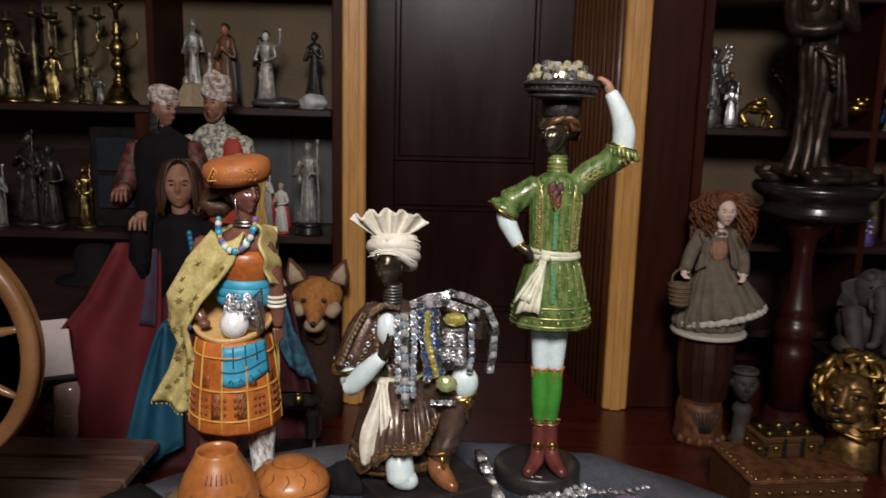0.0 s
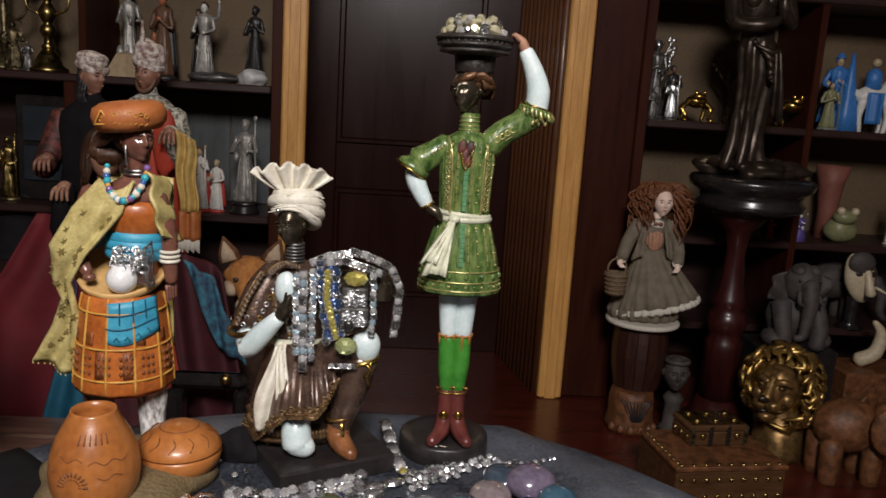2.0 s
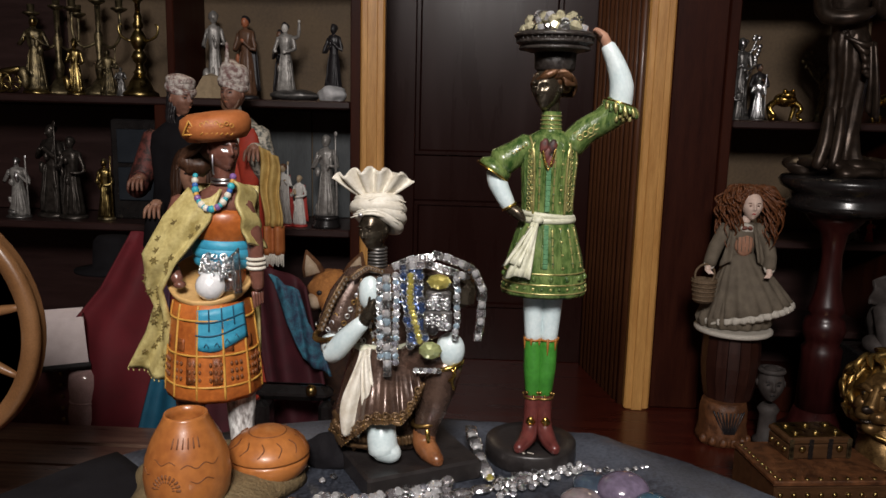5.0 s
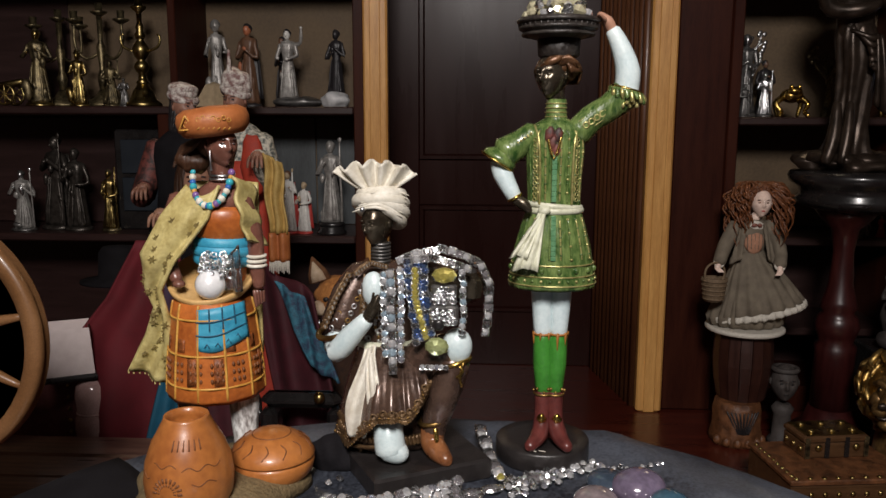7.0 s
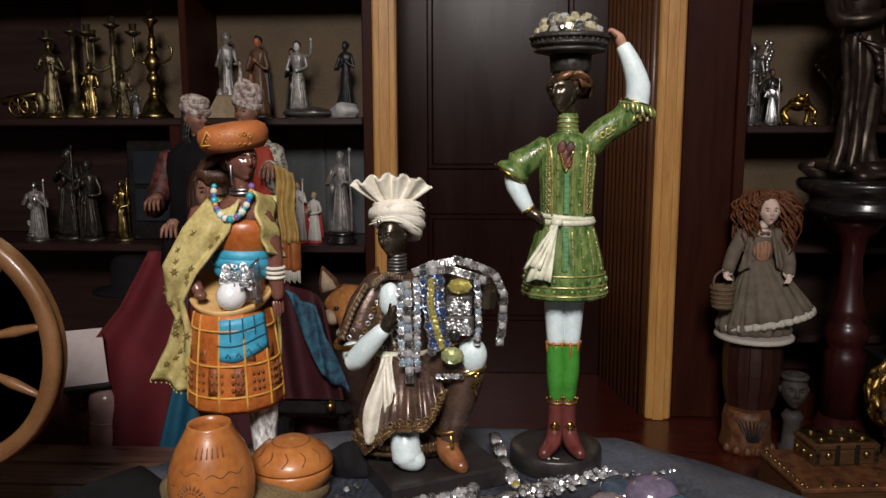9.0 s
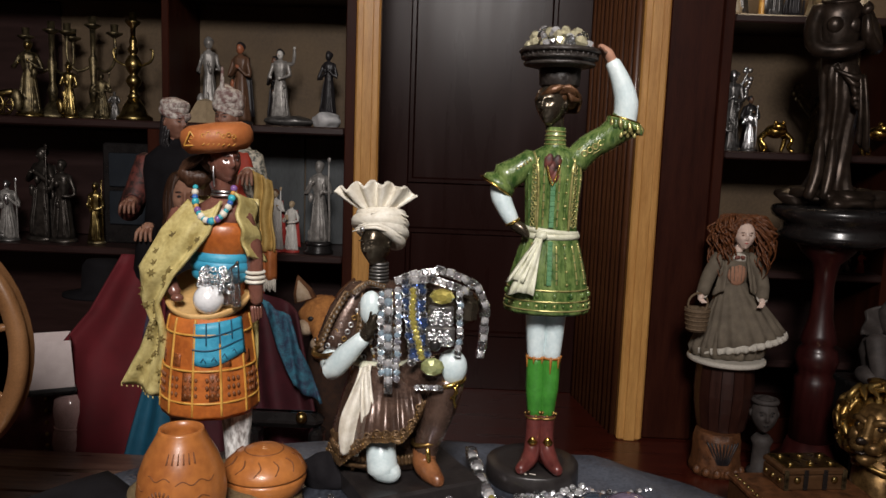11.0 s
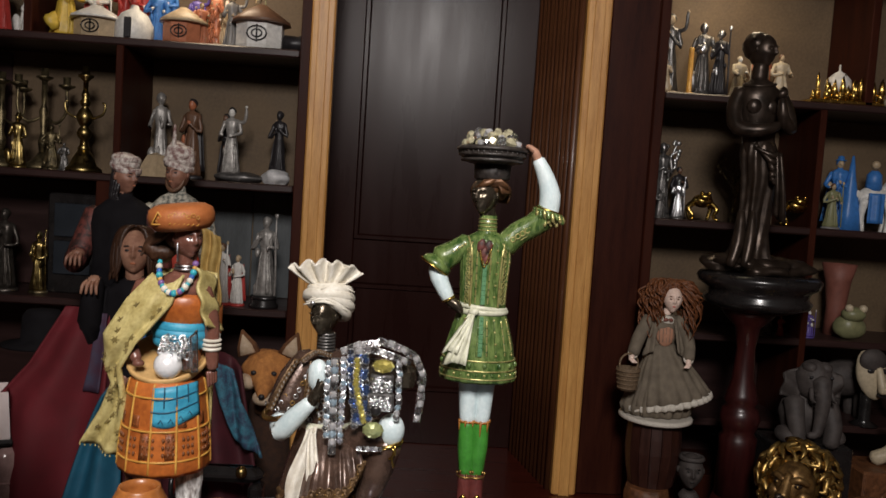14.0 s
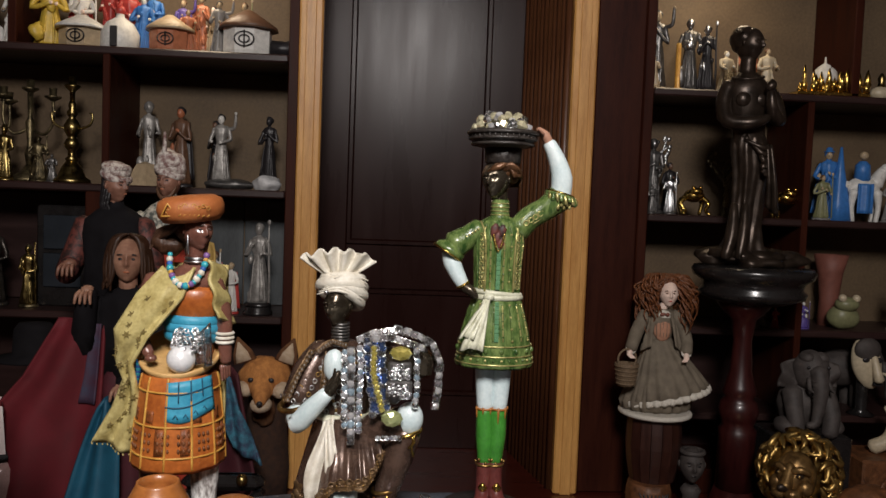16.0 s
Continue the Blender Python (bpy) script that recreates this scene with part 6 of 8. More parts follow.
def candle_tower(x, y, z, h, m, label):
    """A tall turned brass stand with two scrolled handles."""
    c = empty("brass_hookah", (x, y, z), label, "ornament")
    k = h / 0.36
    put("foot", Body().lathe((x, y, z), [(0.062 * k, 0), (0.060 * k, 0.012 * k), (0.045 * k, 0.022 * k), (0.034 * k, 0.05 * k), (0.018 * k, 0.075 * k)], m), (x, y, z), c)
    put("body", Body().lathe((x, y, z), [(0.014 * k, 0.07 * k), (0.022 * k, 0.080 * k), (0.014 * k, 0.090 * k), (0.012 * k, 0.110 * k), (0.020 * k, 0.118 * k), (0.026 * k, 0.132 * k), (0.020 * k, 0.146 * k), (0.012 * k, 0.154 * k),
                                     (0.018 * k, 0.162 * k), (0.026 * k, 0.178 * k), (0.027 * k, 0.194 * k), (0.018 * k, 0.212 * k), (0.010 * k, 0.222 * k), (0.016 * k, 0.230 * k), (0.018 * k, 0.240 * k), (0.010 * k, 0.252 * k), (0.014 * k, 0.262 * k), (0.008 * k, 0.28 * k)], m), (x, y, z + 0.07), c)
    put("top", Body().lathe((x, y, z), [(0.008 * k, 0.278 * k), (0.009 * k, 0.31 * k), (0.025 * k, 0.325 * k), (0.025 * k, 0.331 * k), (0.012 * k, 0.335 * k), (0.011 * k, 0.36 * k)], m), (x, y, z + 0.28), c)
    for s in (-1, 1):
        put("handle", Body().tube([(x + s * 0.028 * k, y, z + 0.185 * k), (x + s * 0.060 * k, y, z + 0.200 * k), (x + s * 0.068 * k, y, z + 0.232 * k), (x + s * 0.058 * k, y, z + 0.240 * k)], (0.004, 0.005, 0.004, 0.003), m, 8),
            (x + s * 0.05 * k, y, z + 0.2 * k), c)


candle_tower(-1.145, Y1 - 0.02, B_L, 0.37, BRASS, "tall polished brass stand with scrolled handles")


def candelabra(x, y, z, h, m):
    c = empty("candelabra", (x, y, z), "tarnished brass candelabra with curved arms", "candelabra")
    put("foot", Body().lathe((x, y, z), [(0.07, 0), (0.068, 0.012), (0.03, 0.035), (0.014, 0.06)], m), (x, y, z), c)
    put("stem", Body().lathe((x, y, z), [(0.012, 0.055), (0.018, 0.10), (0.009, 0.13), (0.016, h * 0.6), (0.008, h * 0.65), (0.010, h * 0.9)], m), (x, y, z + 0.06), c)
    for s in (-1, 0, 1):
        if s:
            put("arm", Body().tube([(x, y, z + h * 0.55), (x + s * 0.05, y - 0.01, z + h * 0.48), (x + s * 0.085, y - 0.015, z + h * 0.60), (x + s * 0.085, y - 0.015, z + h * 0.82)], 0.0055, m, 8), (x + s * 0.05, y, z + h * 0.5), c)
        put("cup", Body().lathe((x + s * 0.085, y - 0.015 * abs(s), z + h * (0.82 if s else 0.9)), [(0.008, 0), (0.028, 0.012), (0.028, 0.017), (0.012, 0.02), (0.013, 0.045)], m, seg=16), (x + s * 0.085, y, z + h * 0.85), c)


candelabra(-1.315, Y1 + 0.04, B_L, 0.35, DULLBRASS)
candelabra(-1.48, Y1 + 0.07, B_L, 0.33, DULLBRASS)
figurine(-1.25, Y1 - 0.04, B_L, 0.16, DULLBRASS, DULLBRASS, DULLBRASS, DULLBRASS, 11, "tarnished brass figurine among candelabra", 1.2)
figurine(-1.36, Y1 - 0.05, B_L, 0.19, BRASS, BRASS, BRASS, BRASS, 12, "brass soldier figurine among candelabra", 1.0, hat=BRASS)
figurine(-1.50, Y1 - 0.05, B_L, 0.27, DULLBRASS, BRASS, DULLBRASS, BRASS, 13, "tarnished brass warrior figurine", 1.0)
figurine(-1.20, Y1 - 0.05, B_L, 0.10, PEWTER, PEWTER, PEWTER, PEWTER, 14, "small pewter figurine on the shelf", 1.3)
c = empty("brass_cannon", (-1.60, Y1 - 0.05, B_L), "small brass toy cannon with spoked wheels", "ornament")
put("barrel", Body().tube([(-1.68, Y1 - 0.05, B_L + 0.06), (-1.56, Y1 - 0.05, B_L + 0.085)], (0.016, 0.011), BRASS), (-1.62, Y1 - 0.05, B_L + 0.07), c)
for dy in (-0.03, 0.03):
    b = Body().ring((-1.61, Y1 - 0.05 + dy, B_L + 0.040), 0.034, 0.005, BRASS, seg=20, sec=6, tilt=rot(90, 0, 0))
    for k in range(4):
        a = k * math.pi / 4
        b.tube([(-1.61 - 0.034 * math.cos(a), Y1 - 0.05 + dy, B_L + 0.04 - 0.034 * math.sin(a)), (-1.61 + 0.034 * math.cos(a), Y1 - 0.05 + dy, B_L + 0.04 + 0.034 * math.sin(a))], 0.003, BRASS, 6)
    put("wheel", b, (-1.61, Y1 - 0.05 + dy, B_L + 0.04), c)
# left cabinet, middle right bay
figurine(-0.915, Y2, B_L, 0.315, SILVERSTONE, SILVERSTONE, P["grey"], P["grey"], 15, "tall dark grey figurine on the middle shelf", 0.75)
figurine(-0.800, Y2, B_L, 0.30, P["brown"], P["terracotta"], P["black"], P["black"], 16, "dark hooded figurine on the middle shelf", 0.95, cape=P["black"])
figurine(-0.665, Y1 + 0.05, B_L, 0.25, P["black"], P["brown"], P["black"], P["black"], 17, "black figurine on the middle shelf", 0.8)
figurine(-0.630, Y1 - 0.02, B_L + 0.018, 0.25, SILVERSTONE, P["white"], P["black"], P["grey"], 18, "grey and white bearded figurine on a pale rock", 1.0)
figurine(-0.468, Y1 + 0.02, B_L + 0.03, 0.24, P["black"], P["black"], P["black"], P["black"], 19, "black cloaked figurine on a white rock", 0.9)
put("pale_rock", Body().ball((-0.595, Y1 - 0.02, B_L + 0.016), (0.085, 0.05, 0.021), PEWTER, 20, 0.3, 30), (-0.595, Y1, B_L), label="flat pale grey rock under a figurine", category="ornament")
put("white_rock", Body().ball((-0.465, Y1 - 0.03, B_L + 0.024), (0.050, 0.05, 0.030), SHELLWHITE, 20, 0.35, 30), (-0.465, Y1, B_L), label="rough white mineral on the shelf", category="ornament")
put("beige_block", Body().lathe((-0.885, Y1 - 0.04, B_L), [(0.065, 0), (0.062, 0.02), (0.03, 0.075), (0.0, 0.085)], P["beige"], seg=5, smooth=False), (-0.885, Y1, B_L), label="beige pointed stone block", category="ornament")
# left cabinet, lower shelf
figurine(-1.50, Y1 + 0.02, C_L, 0.34, DARKPEWTER, DARKPEWTER, DARKPEWTER, DARKPEWTER, 20, "dark pewter warrior figurine on the lower shelf", 1.2, cape=DARKPEWTER)
figurine(-1.41, Y1 - 0.02, C_L, 0.30, DARKPEWTER, DARKPEWTER, DARKPEWTER, DARKPEWTER, 21, "dark pewter figurine on the lower shelf", 1.0)
figurine(-1.60, Y1 - 0.04, C_L, 0.22, SILVERSTONE, SILVER, PEWTER, PEWTER, 22, "silvery metal figurine on the lower shelf", 1.2)
figurine(-1.285, Y1 - 0.03, C_L, 0.225, BRASS, BRASS, DULLBRASS, DULLBRASS, 23, "golden brass figurine on the lower shelf", 0.9)
figurine(-0.635, Y1 - 0.05, C_L, 0.225, P["white"], P["beige"], P["brown"], P["red"], 24, "red and white painted figurine on the lower shelf", 1.0, cape=P["red"])
figurine(-0.578, Y1 - 0.05, C_L, 0.185, P["white"], P["beige"], P["beige"], P["red"], 25, "small white and red painted figurine", 1.0, cape=P["red"])
figurine(-0.482, Y1 - 0.05, C_L + 0.03, 0.30, SILVERSTONE, SILVERSTONE, SILVERSTONE, EBONY, 26, "silver-grey robed statuette on a black turned base", 0.95)
put("turned_base", Body().lathe((-0.482, Y1 - 0.05, C_L), [(0.052, 0), (0.052, 0.01), (0.044, 0.016), (0.046, 0.026), (0.04, 0.0295)], EBONY), (-0.482, Y1 - 0.05, C_L), label="black turned wooden base under a statuette", category="base")
fr = empty("picture_frame", (-1.17, Y1, C_L), "black frame with dull grey glass on the shelf", "frame")
for k in range(2):
    put("glass", Body().box((-1.245, Y1 - 0.012, C_L + 0.07 + 0.135 * k), (-1.115, Y1 - 0.006, C_L + 0.19 + 0.135 * k), SLATEGLASS, 0.003), (-1.18, Y1, C_L + 0.1 + 0.13 * k), fr)
put("frame", Body().box((-1.27, Y1 - 0.005, C_L), (-1.09, Y1 + 0.02, C_L + 0.36), EBONY, 0.006), (-1.18, Y1, C_L), fr)


def big_puppet(x, y, zh, s, face, hairm, coat, lower, label, turban=None, hat_h=0.06, hand=None, turn=0, scarf=None, wide=1.0, sleeve=None, waist=0.66, beads=False):
    """A large costume doll standing on the floor: robe, shoulders, sleeves, head."""
    b = Body()
    f = s / 0.055
    zs = zh - 0.080 * f
    b.lathe((0, 0, 0), [(0.16 * wide, 0.0), (0.155 * wide, 0.02), (0.125 * wide, zs * 0.35), (0.100 * wide, zs * (waist + 0.02)), (0.09 * wide, zs * (waist + 0.04))], lower, seg=40, sy=0.7, wave=0.10, folds=9)
    b.lathe((0, 0, 0), [(0.104 * wide, zs * waist), (0.088 * wide, zs * max(0.82, waist + 0.03)), (0.098 * wide, zs * 0.92), (0.090 * wide, zs * 0.965), (0.055, zs * 0.995), (0.026, zs + 0.012), (0.022, zs + 0.04)], coat, seg=32, sy=0.65, wave=0.05, folds=7)
    for sg in (-1, 1):
        el = (sg * 0.125 * wide, -0.03, zs * 0.80)
        hd = hand[0] if (hand and sg < 0) else ((hand[1] if hand else None) or (sg * 0.075, -0.10, zs * 0.74))
        b.tube([(sg * 0.082 * wide, 0, zs * 0.955), el, hd], (0.034, 0.036, 0.026), sleeve or coat, 14)
        b.ball(hd, (0.020, 0.022, 0.016), face, 14)
        for k in range(4):
            b.tube([(hd[0] + (k - 1.5) * 0.009, hd[1] - 0.014, hd[2]), (hd[0] + (k - 1.5) * 0.012, hd[1] - 0.032, hd[2] - 0.010), (hd[0] + (k - 1.5) * 0.014, hd[1] - 0.036, hd[2] - 0.032)], (0.006, 0.0055, 0.0035), face, 6)
    t = rot(0, 0, turn)
    b.head((0, -0.004, zh), s, face, t, P["black"], P["terracotta"])
    b.tube([(0, 0.004, zs), (0, 0.0, zh - 0.4 * s)], (0.42 * s, 0.44 * s), face, 12)
    o = Vector((0, 0, zh))
    if turban:
        for k in range(3):
            b.ring((0, 0.004, zh + s * (0.72 + 0.22 * k)), s * (0.80 - 0.05 * k), s * 0.27, turban, seg=28, sec=10, tilt=rot(12 * (-1) ** k, 22 * (-1) ** k, 0))
        b.ball((0, 0.010, zh + s * 1.15), (s * (1.06 if hat_h else 0.86), s * 0.95, s * (1.12 if hat_h else 0.55)), turban, 28, 0.25, 26)
        if hat_h:
            b.tube([(-0.2 * s, -0.5 * s, zh + s * 1.9), (-0.2 * s, -0.5 * s, zh + s * 2.0 + hat_h)], (0.008, 0.004), turban, 8)
            for k in range(26):
                a = math.pi * k / 25
                b.ball(o + t @ (Vector((0.62 * math.cos(a), -0.30 - 0.55 * abs(math.sin(a)) * 0.6, -0.30 - 0.75 * math.sin(a))) * s), (0.12 * s, 0.10 * s, 0.16 * s), hairm, 6, 0.4, 60)
            for k in range(7):
                b.ball(o + t @ (Vector((-0.18 + 0.06 * k, -0.93, -0.30 - 0.02 * abs(k - 3))) * s), (0.06 * s, 0.05 * s, 0.05 * s), hairm, 6)
        else:
            for k in range(44):
                a = radians(8 + 190 * k / 43)
                ph = k * 1.7
                b.tube([o + t @ (Vector(((0.66 + 0.10 * i / 5) * math.cos(a) + 0.07 * math.sin(ph + 2.2 * i), 0.10 + (0.66 + 0.22 * i / 5) * math.sin(a) + 0.07 * math.cos(ph + 2.2 * i), 0.5 - 0.42 * i)) * s) for i in range(6)], (0.08 * s, 0.11 * s, 0.11 * s, 0.11 * s, 0.10 * s, 0.04 * s), hairm, 5)
    else:
        b.ball(o + t @ (Vector((0, 0.22, 0.30)) * s), (s * 0.92, s * 0.84, s * 0.98), hairm, 24, 0.12, 25)
        for k in range(54):
            a = radians(-52 + 284 * (k + 0.5) / 54)
            ca, sa, dn = math.cos(a), math.sin(a), 1.0 + 0.35 * ((k * 7) % 5) / 4
            wob = 0.08 * math.sin(k * 2.1)
            b.tube([o + t @ (Vector(q) * s) for q in ((0.10 * ca, -0.22 + 0.1 * sa, 1.26), (0.62 * ca, 0.02 + 0.62 * sa, 1.08), (0.92 * ca, 0.14 + 0.84 * sa, 0.45), ((0.98 + wob) * ca, 0.14 + 0.90 * sa, -0.35), ((1.06 - wob) * ca, 0.14 + 0.95 * sa, -dn))],
                   (0.05 * s, 0.12 * s, 0.13 * s, 0.12 * s, 0.05 * s), hairm, 6)
    if beads:
        for k in range(40):
            u = k / 39
            b.ball((0.050 + 0.020 * math.sin(u * 3.1), -0.085 - 0.030 * math.sin(u * 2.4), zs * (0.955 - 0.36 * u)), 0.0075, BEADS[k % 2], 8)
    if scarf:
        b.sheet(lambda u, v: (0.122 + 0.052 * v + 0.010 * u + 0.004 * math.sin(u * 9), -0.160 + 0.012 * u - 0.010 * math.sin(v * 11 + u * 3), 0.905 - 0.235 * u - 0.03 * v * (1 - u)), 16, 14, scarf, 0.005)
        b.sheet(lambda u, v: (0.130 + 0.058 * v, -0.152 - 0.010 * math.sin(v * 11), 0.672 - 0.085 * u), 6, 10, HATCLAY, 0.006)
        for k in range(12):
            b.tube([(0.132 + 0.005 * k, -0.156, 0.588), (0.131 + 0.0052 * k, -0.158, 0.560 - 0.004 * (k % 3))], (0.003, 0.002), LACE, 5, steps=1)
        b.ball((0.075, -0.100, 0.86), (0.035, 0.02, 0.10), REDCLOTH, 16, 0.2, 30)
    return put("costume_doll", b, label=label, category="doll", group="costume dolls", at=(x, y, 0))


big_puppet(-0.846, 2.40, 1.030, 0.045, DARKFACE, P["black"], BLACKCLOTH, BLACKCLOTH, "costume doll with a patterned turban and dark brocade coat", TURBANPRINT, 0, turn=62,
           hand=((-0.10, -0.08, 0.80), None), sleeve=PRINTRED)
big_puppet(-0.705, 2.46, 1.050, 0.046, DARKFACE, P["brown"], PRINTED, REDCLOTH, "costume doll with white printed turban, patterned tunic and gold scarf", TURBANPRINT, 0.06, turn=-14,
           hand=((-0.09, -0.10, 0.80), (0.105, -0.15, 0.895)), scarf=SCARF, waist=0.85, wide=0.92)
big_puppet(-0.752, 2.24, 0.822, 0.060, DOLLSKIN, BROWNHAIR, BLACKCLOTH, MAROON, "brown-haired costume doll in a dark coat with a crimson cloak", None, 0, turn=14,
           hand=((-0.085, -0.07, 0.742), (0.03, -0.12, 0.49)), wide=0.86, beads=True)


def cloak(u, v):
    left = np.interp(u, (0, 0.25, 0.45, 0.7, 1), (-0.925, -1.02, -1.13, -1.13, -1.10))
    right = np.interp(u, (0, 0.3, 0.6, 1), (-0.80, -0.80, -0.80, -0.83))
    return (left + (right - left) * v, 2.20 - 0.05 * u + 0.035 * math.sin(v * 9 + u * 2) * (0.3 + u), 0.66 - 0.655 * u)


put("cloak", Body().sheet(cloak, 20, 40, CRIMSON, 0.008), (-0.95, 2.2, 0), label="long crimson cloth cloak hanging to the floor", category="cloak")
put("cloak_lining", Body().sheet(lambda u, v: (-0.765 - 0.12 * u ** 0.7 + v * (0.012 + 0.155 * u ** 0.6), 2.115 + 0.02 * math.sin(v * 8) - 0.045 * u, 0.46 - 0.385 * u - 0.03 * u * math.sin(v * 5)), 14, 16, BLUELINING, 0.006), (-0.82, 2.13, 0),
    label="petrol-blue satin lining of a crimson cloak", category="cloak")
put("cloak_stripe", Body().sheet(lambda u, v: tuple(Vector(cloak(0.02 + 0.34 * u, 0.76 + 0.18 * v)) + Vector((0, -0.012, 0))), 12, 10, mat_stripe, 0.005), (-0.87, 2.15, 0.44), label="blue-grey ribbon over a crimson cloak", category="ribbon")
put("robe", Body().sheet(lambda u, v: (-0.66 + 0.10 * u + 0.20 * v, 2.36 - 0.03 * u + 0.03 * math.sin(v * 10 + u), 0.60 - 0.59 * u - 0.12 * v * (1 - u)), 16, 24, MAROON, 0.008), (-0.55, 2.36, 0),
    label="dark maroon robe hanging in folds", category="robe")
put("shawl", Body().sheet(lambda u, v: (-0.56 + 0.10 * u + 0.085 * v, 2.30 + 0.012 * math.sin(v * 9 + u * 7), 0.53 - 0.26 * u - 0.05 * v), 16, 14, TEALPRINT, 0.008), (-0.5, 2.3, 0.3),
    label="teal printed shawl draped over a robe", category="shawl")


# body fur coloured nearly black for the shade below the fox's head
FOXSHADE = mat("fox_shaded_fur", (0.060, 0.026, 0.013), (0.020, 0.009, 0.006), 0.95, size=60, fine=500, bump=0.9)
FOXDARK = mat("fox_dark_fur", (0.20, 0.085, 0.032), (0.07, 0.030, 0.013), 0.9, size=60, fine=500, bump=0.9)


def fox(x, y, z):
    c = empty("fox_model", (x, y + 0.1, 0), "stuffed red fox model with pricked ears", "model")
    b = Body().lathe((x, y + 0.10, 0.0), [(0.075, 0.0), (0.08, 0.12), (0.065, z - 0.15), (0.05, z - 0.05)], FOXSHADE, seg=24, sy=0.8)
    b.ball((x, y + 0.055, z - 0.13), (0.040, 0.05, 0.055), FOXDARK, 18, 0.2, 30)
    put("body", b, (x, y + 0.1, 0), c, "furry body with shade put into its dark brown colour")
    b = Body()
    b.ball((x, y + 0.06, z - 0.015), (0.084, 0.085, 0.062), FOXFUR, 28, 0.15, 30)
    b.tube([(x, y + 0.01, z - 0.03), (x + 0.006, y - 0.055, z - 0.055), (x + 0.010, y - 0.095, z - 0.070)], (0.052, 0.027, 0.013), FOXFUR, 16)
    put("head", b, (x, y + 0.06, z), c)
    put("nose", Body().ball((x + 0.010, y - 0.105, z - 0.068), (0.010, 0.009, 0.009), P["black"], 12), (x + 0.01, y - 0.105, z - 0.068), c, "black nose")
    put("chin", Body().ball((x + 0.006, y - 0.050, z - 0.085), (0.035, 0.045, 0.025), FOXWHITE, 14), (x, y - 0.05, z - 0.085), c, "white furry chin")
    for s in (-1, 1):
        b = Body().lathe((x + s * 0.066, y + 0.055, z + 0.030), [(0.040, 0), (0.032, 0.032), (0.003, 0.084)], FOXDARK, seg=12, sy=0.5, tilt=rot(0, s * 18, 0))
        b.lathe((x + s * 0.067, y + 0.043, z + 0.033), [(0.027, 0), (0.020, 0.028), (0.002, 0.066)], FOXWHITE, seg=12, sy=0.3, tilt=rot(0, s * 18, 0))
        put("ear", b, (x + s * 0.066, y + 0.055, z + 0.03), c)
        put("eye", Body().ball((x + s * 0.032, y - 0.028, z - 0.012), (0.010, 0.006, 0.008), P["black"], 10), (x + s * 0.032, y - 0.028, z - 0.012), c, "black glass eye")
        put("cheek", Body().ball((x + s * 0.058, y + 0.005, z - 0.050), (0.030, 0.040, 0.026), FOXWHITE, 14, 0.3, 40), (x + s * 0.058, y, z - 0.05), c, "white furry cheek")


fox(-0.412, 2.50, 0.448)

# low bench, lamp, trunk and spinning wheel
bench = empty("low_bench", (-1.25, 1.85, 0), "low dark carved wooden bench", "bench")
for k in range(3):
    put("plank", Body().box((-1.75, 1.662 + 0.121 * k, 0.125), (-0.76, 1.779 + 0.121 * k, 0.155 - 0.002 * (k == 1)), BENCHWOOD, 0.006), (-1.25, 1.72 + 0.12 * k, 0.13), bench)
put("apron", Body().box((-1.70, 1.675, 0.07), (-0.80, 1.695, 0.1245), CARVED, 0.004), (-1.25, 1.68, 0.07), bench)
for x in (-1.70, -0.82):
    for y in (1.70, 1.97):
        put("leg", Body().box((x - 0.02, y - 0.02, 0), (x + 0.02, y + 0.02, 0.1245), CABINET, 0.004), (x, y, 0), bench)
trunk = empty("trunk", (-1.27, 2.38, 0), "dark red leather trunk with brass studs", "trunk")
put("body", Body().box((-1.50, 2.26, 0.0), (-1.075, 2.50, 0.25), OXLEATHER, 0.01), (-1.35, 2.3, 0), trunk)
for x in (-1.10, -1.185, -1.40):
    for k in range(6):
        put("stud", Body().ball((x, 2.258, 0.03 + 0.036 * k), (0.007, 0.004, 0.007), BRASS, 8), (x, 2.258, 0.03 + 0.036 * k), trunk)
lamp = empty("table_lamp", (-1.06, 2.16, 0), "lamp with pale square shade and pinkish glazed vase body", "lamp")
put("base", Body().lathe((-1.06, 2.16, 0), [(0.046, 0.0), (0.046, 0.025), (0.026, 0.042)], EBONY), (-1.06, 2.16, 0), lamp)
put("body", Body().lathe((-1.06, 2.16, 0), [(0.026, 0.041), (0.036, 0.052), (0.049, 0.090), (0.053, 0.128), (0.049, 0.158), (0.044, 0.172), (0.046, 0.186), (0.048, 0.220), (0.043, 0.252), (0.028, 0.268)], PINKGLASS, seg=40), (-1.06, 2.16, 0.05), lamp)
put("collar", Body().ring((-1.06, 2.16, 0.172), 0.0445, 0.0035, PINKGLASS, seg=36), (-1.06, 2.16, 0.172), lamp)


def square_shell(w_z, m):
    """Square rings turned a little about the lamp's stem, one for each half-width and height."""
    turn = radians(27)
    return Body().grid([[(-1.122 + w * (sx * math.cos(turn) - sy * math.sin(turn)), 2.16 + w * (sx * math.sin(turn) + sy * math.cos(turn)), z) for sx, sy in ((-1, -1), (1, -1), (1, 1), (-1, 1))] for w, z in w_z], m, caps=False, smooth=False)


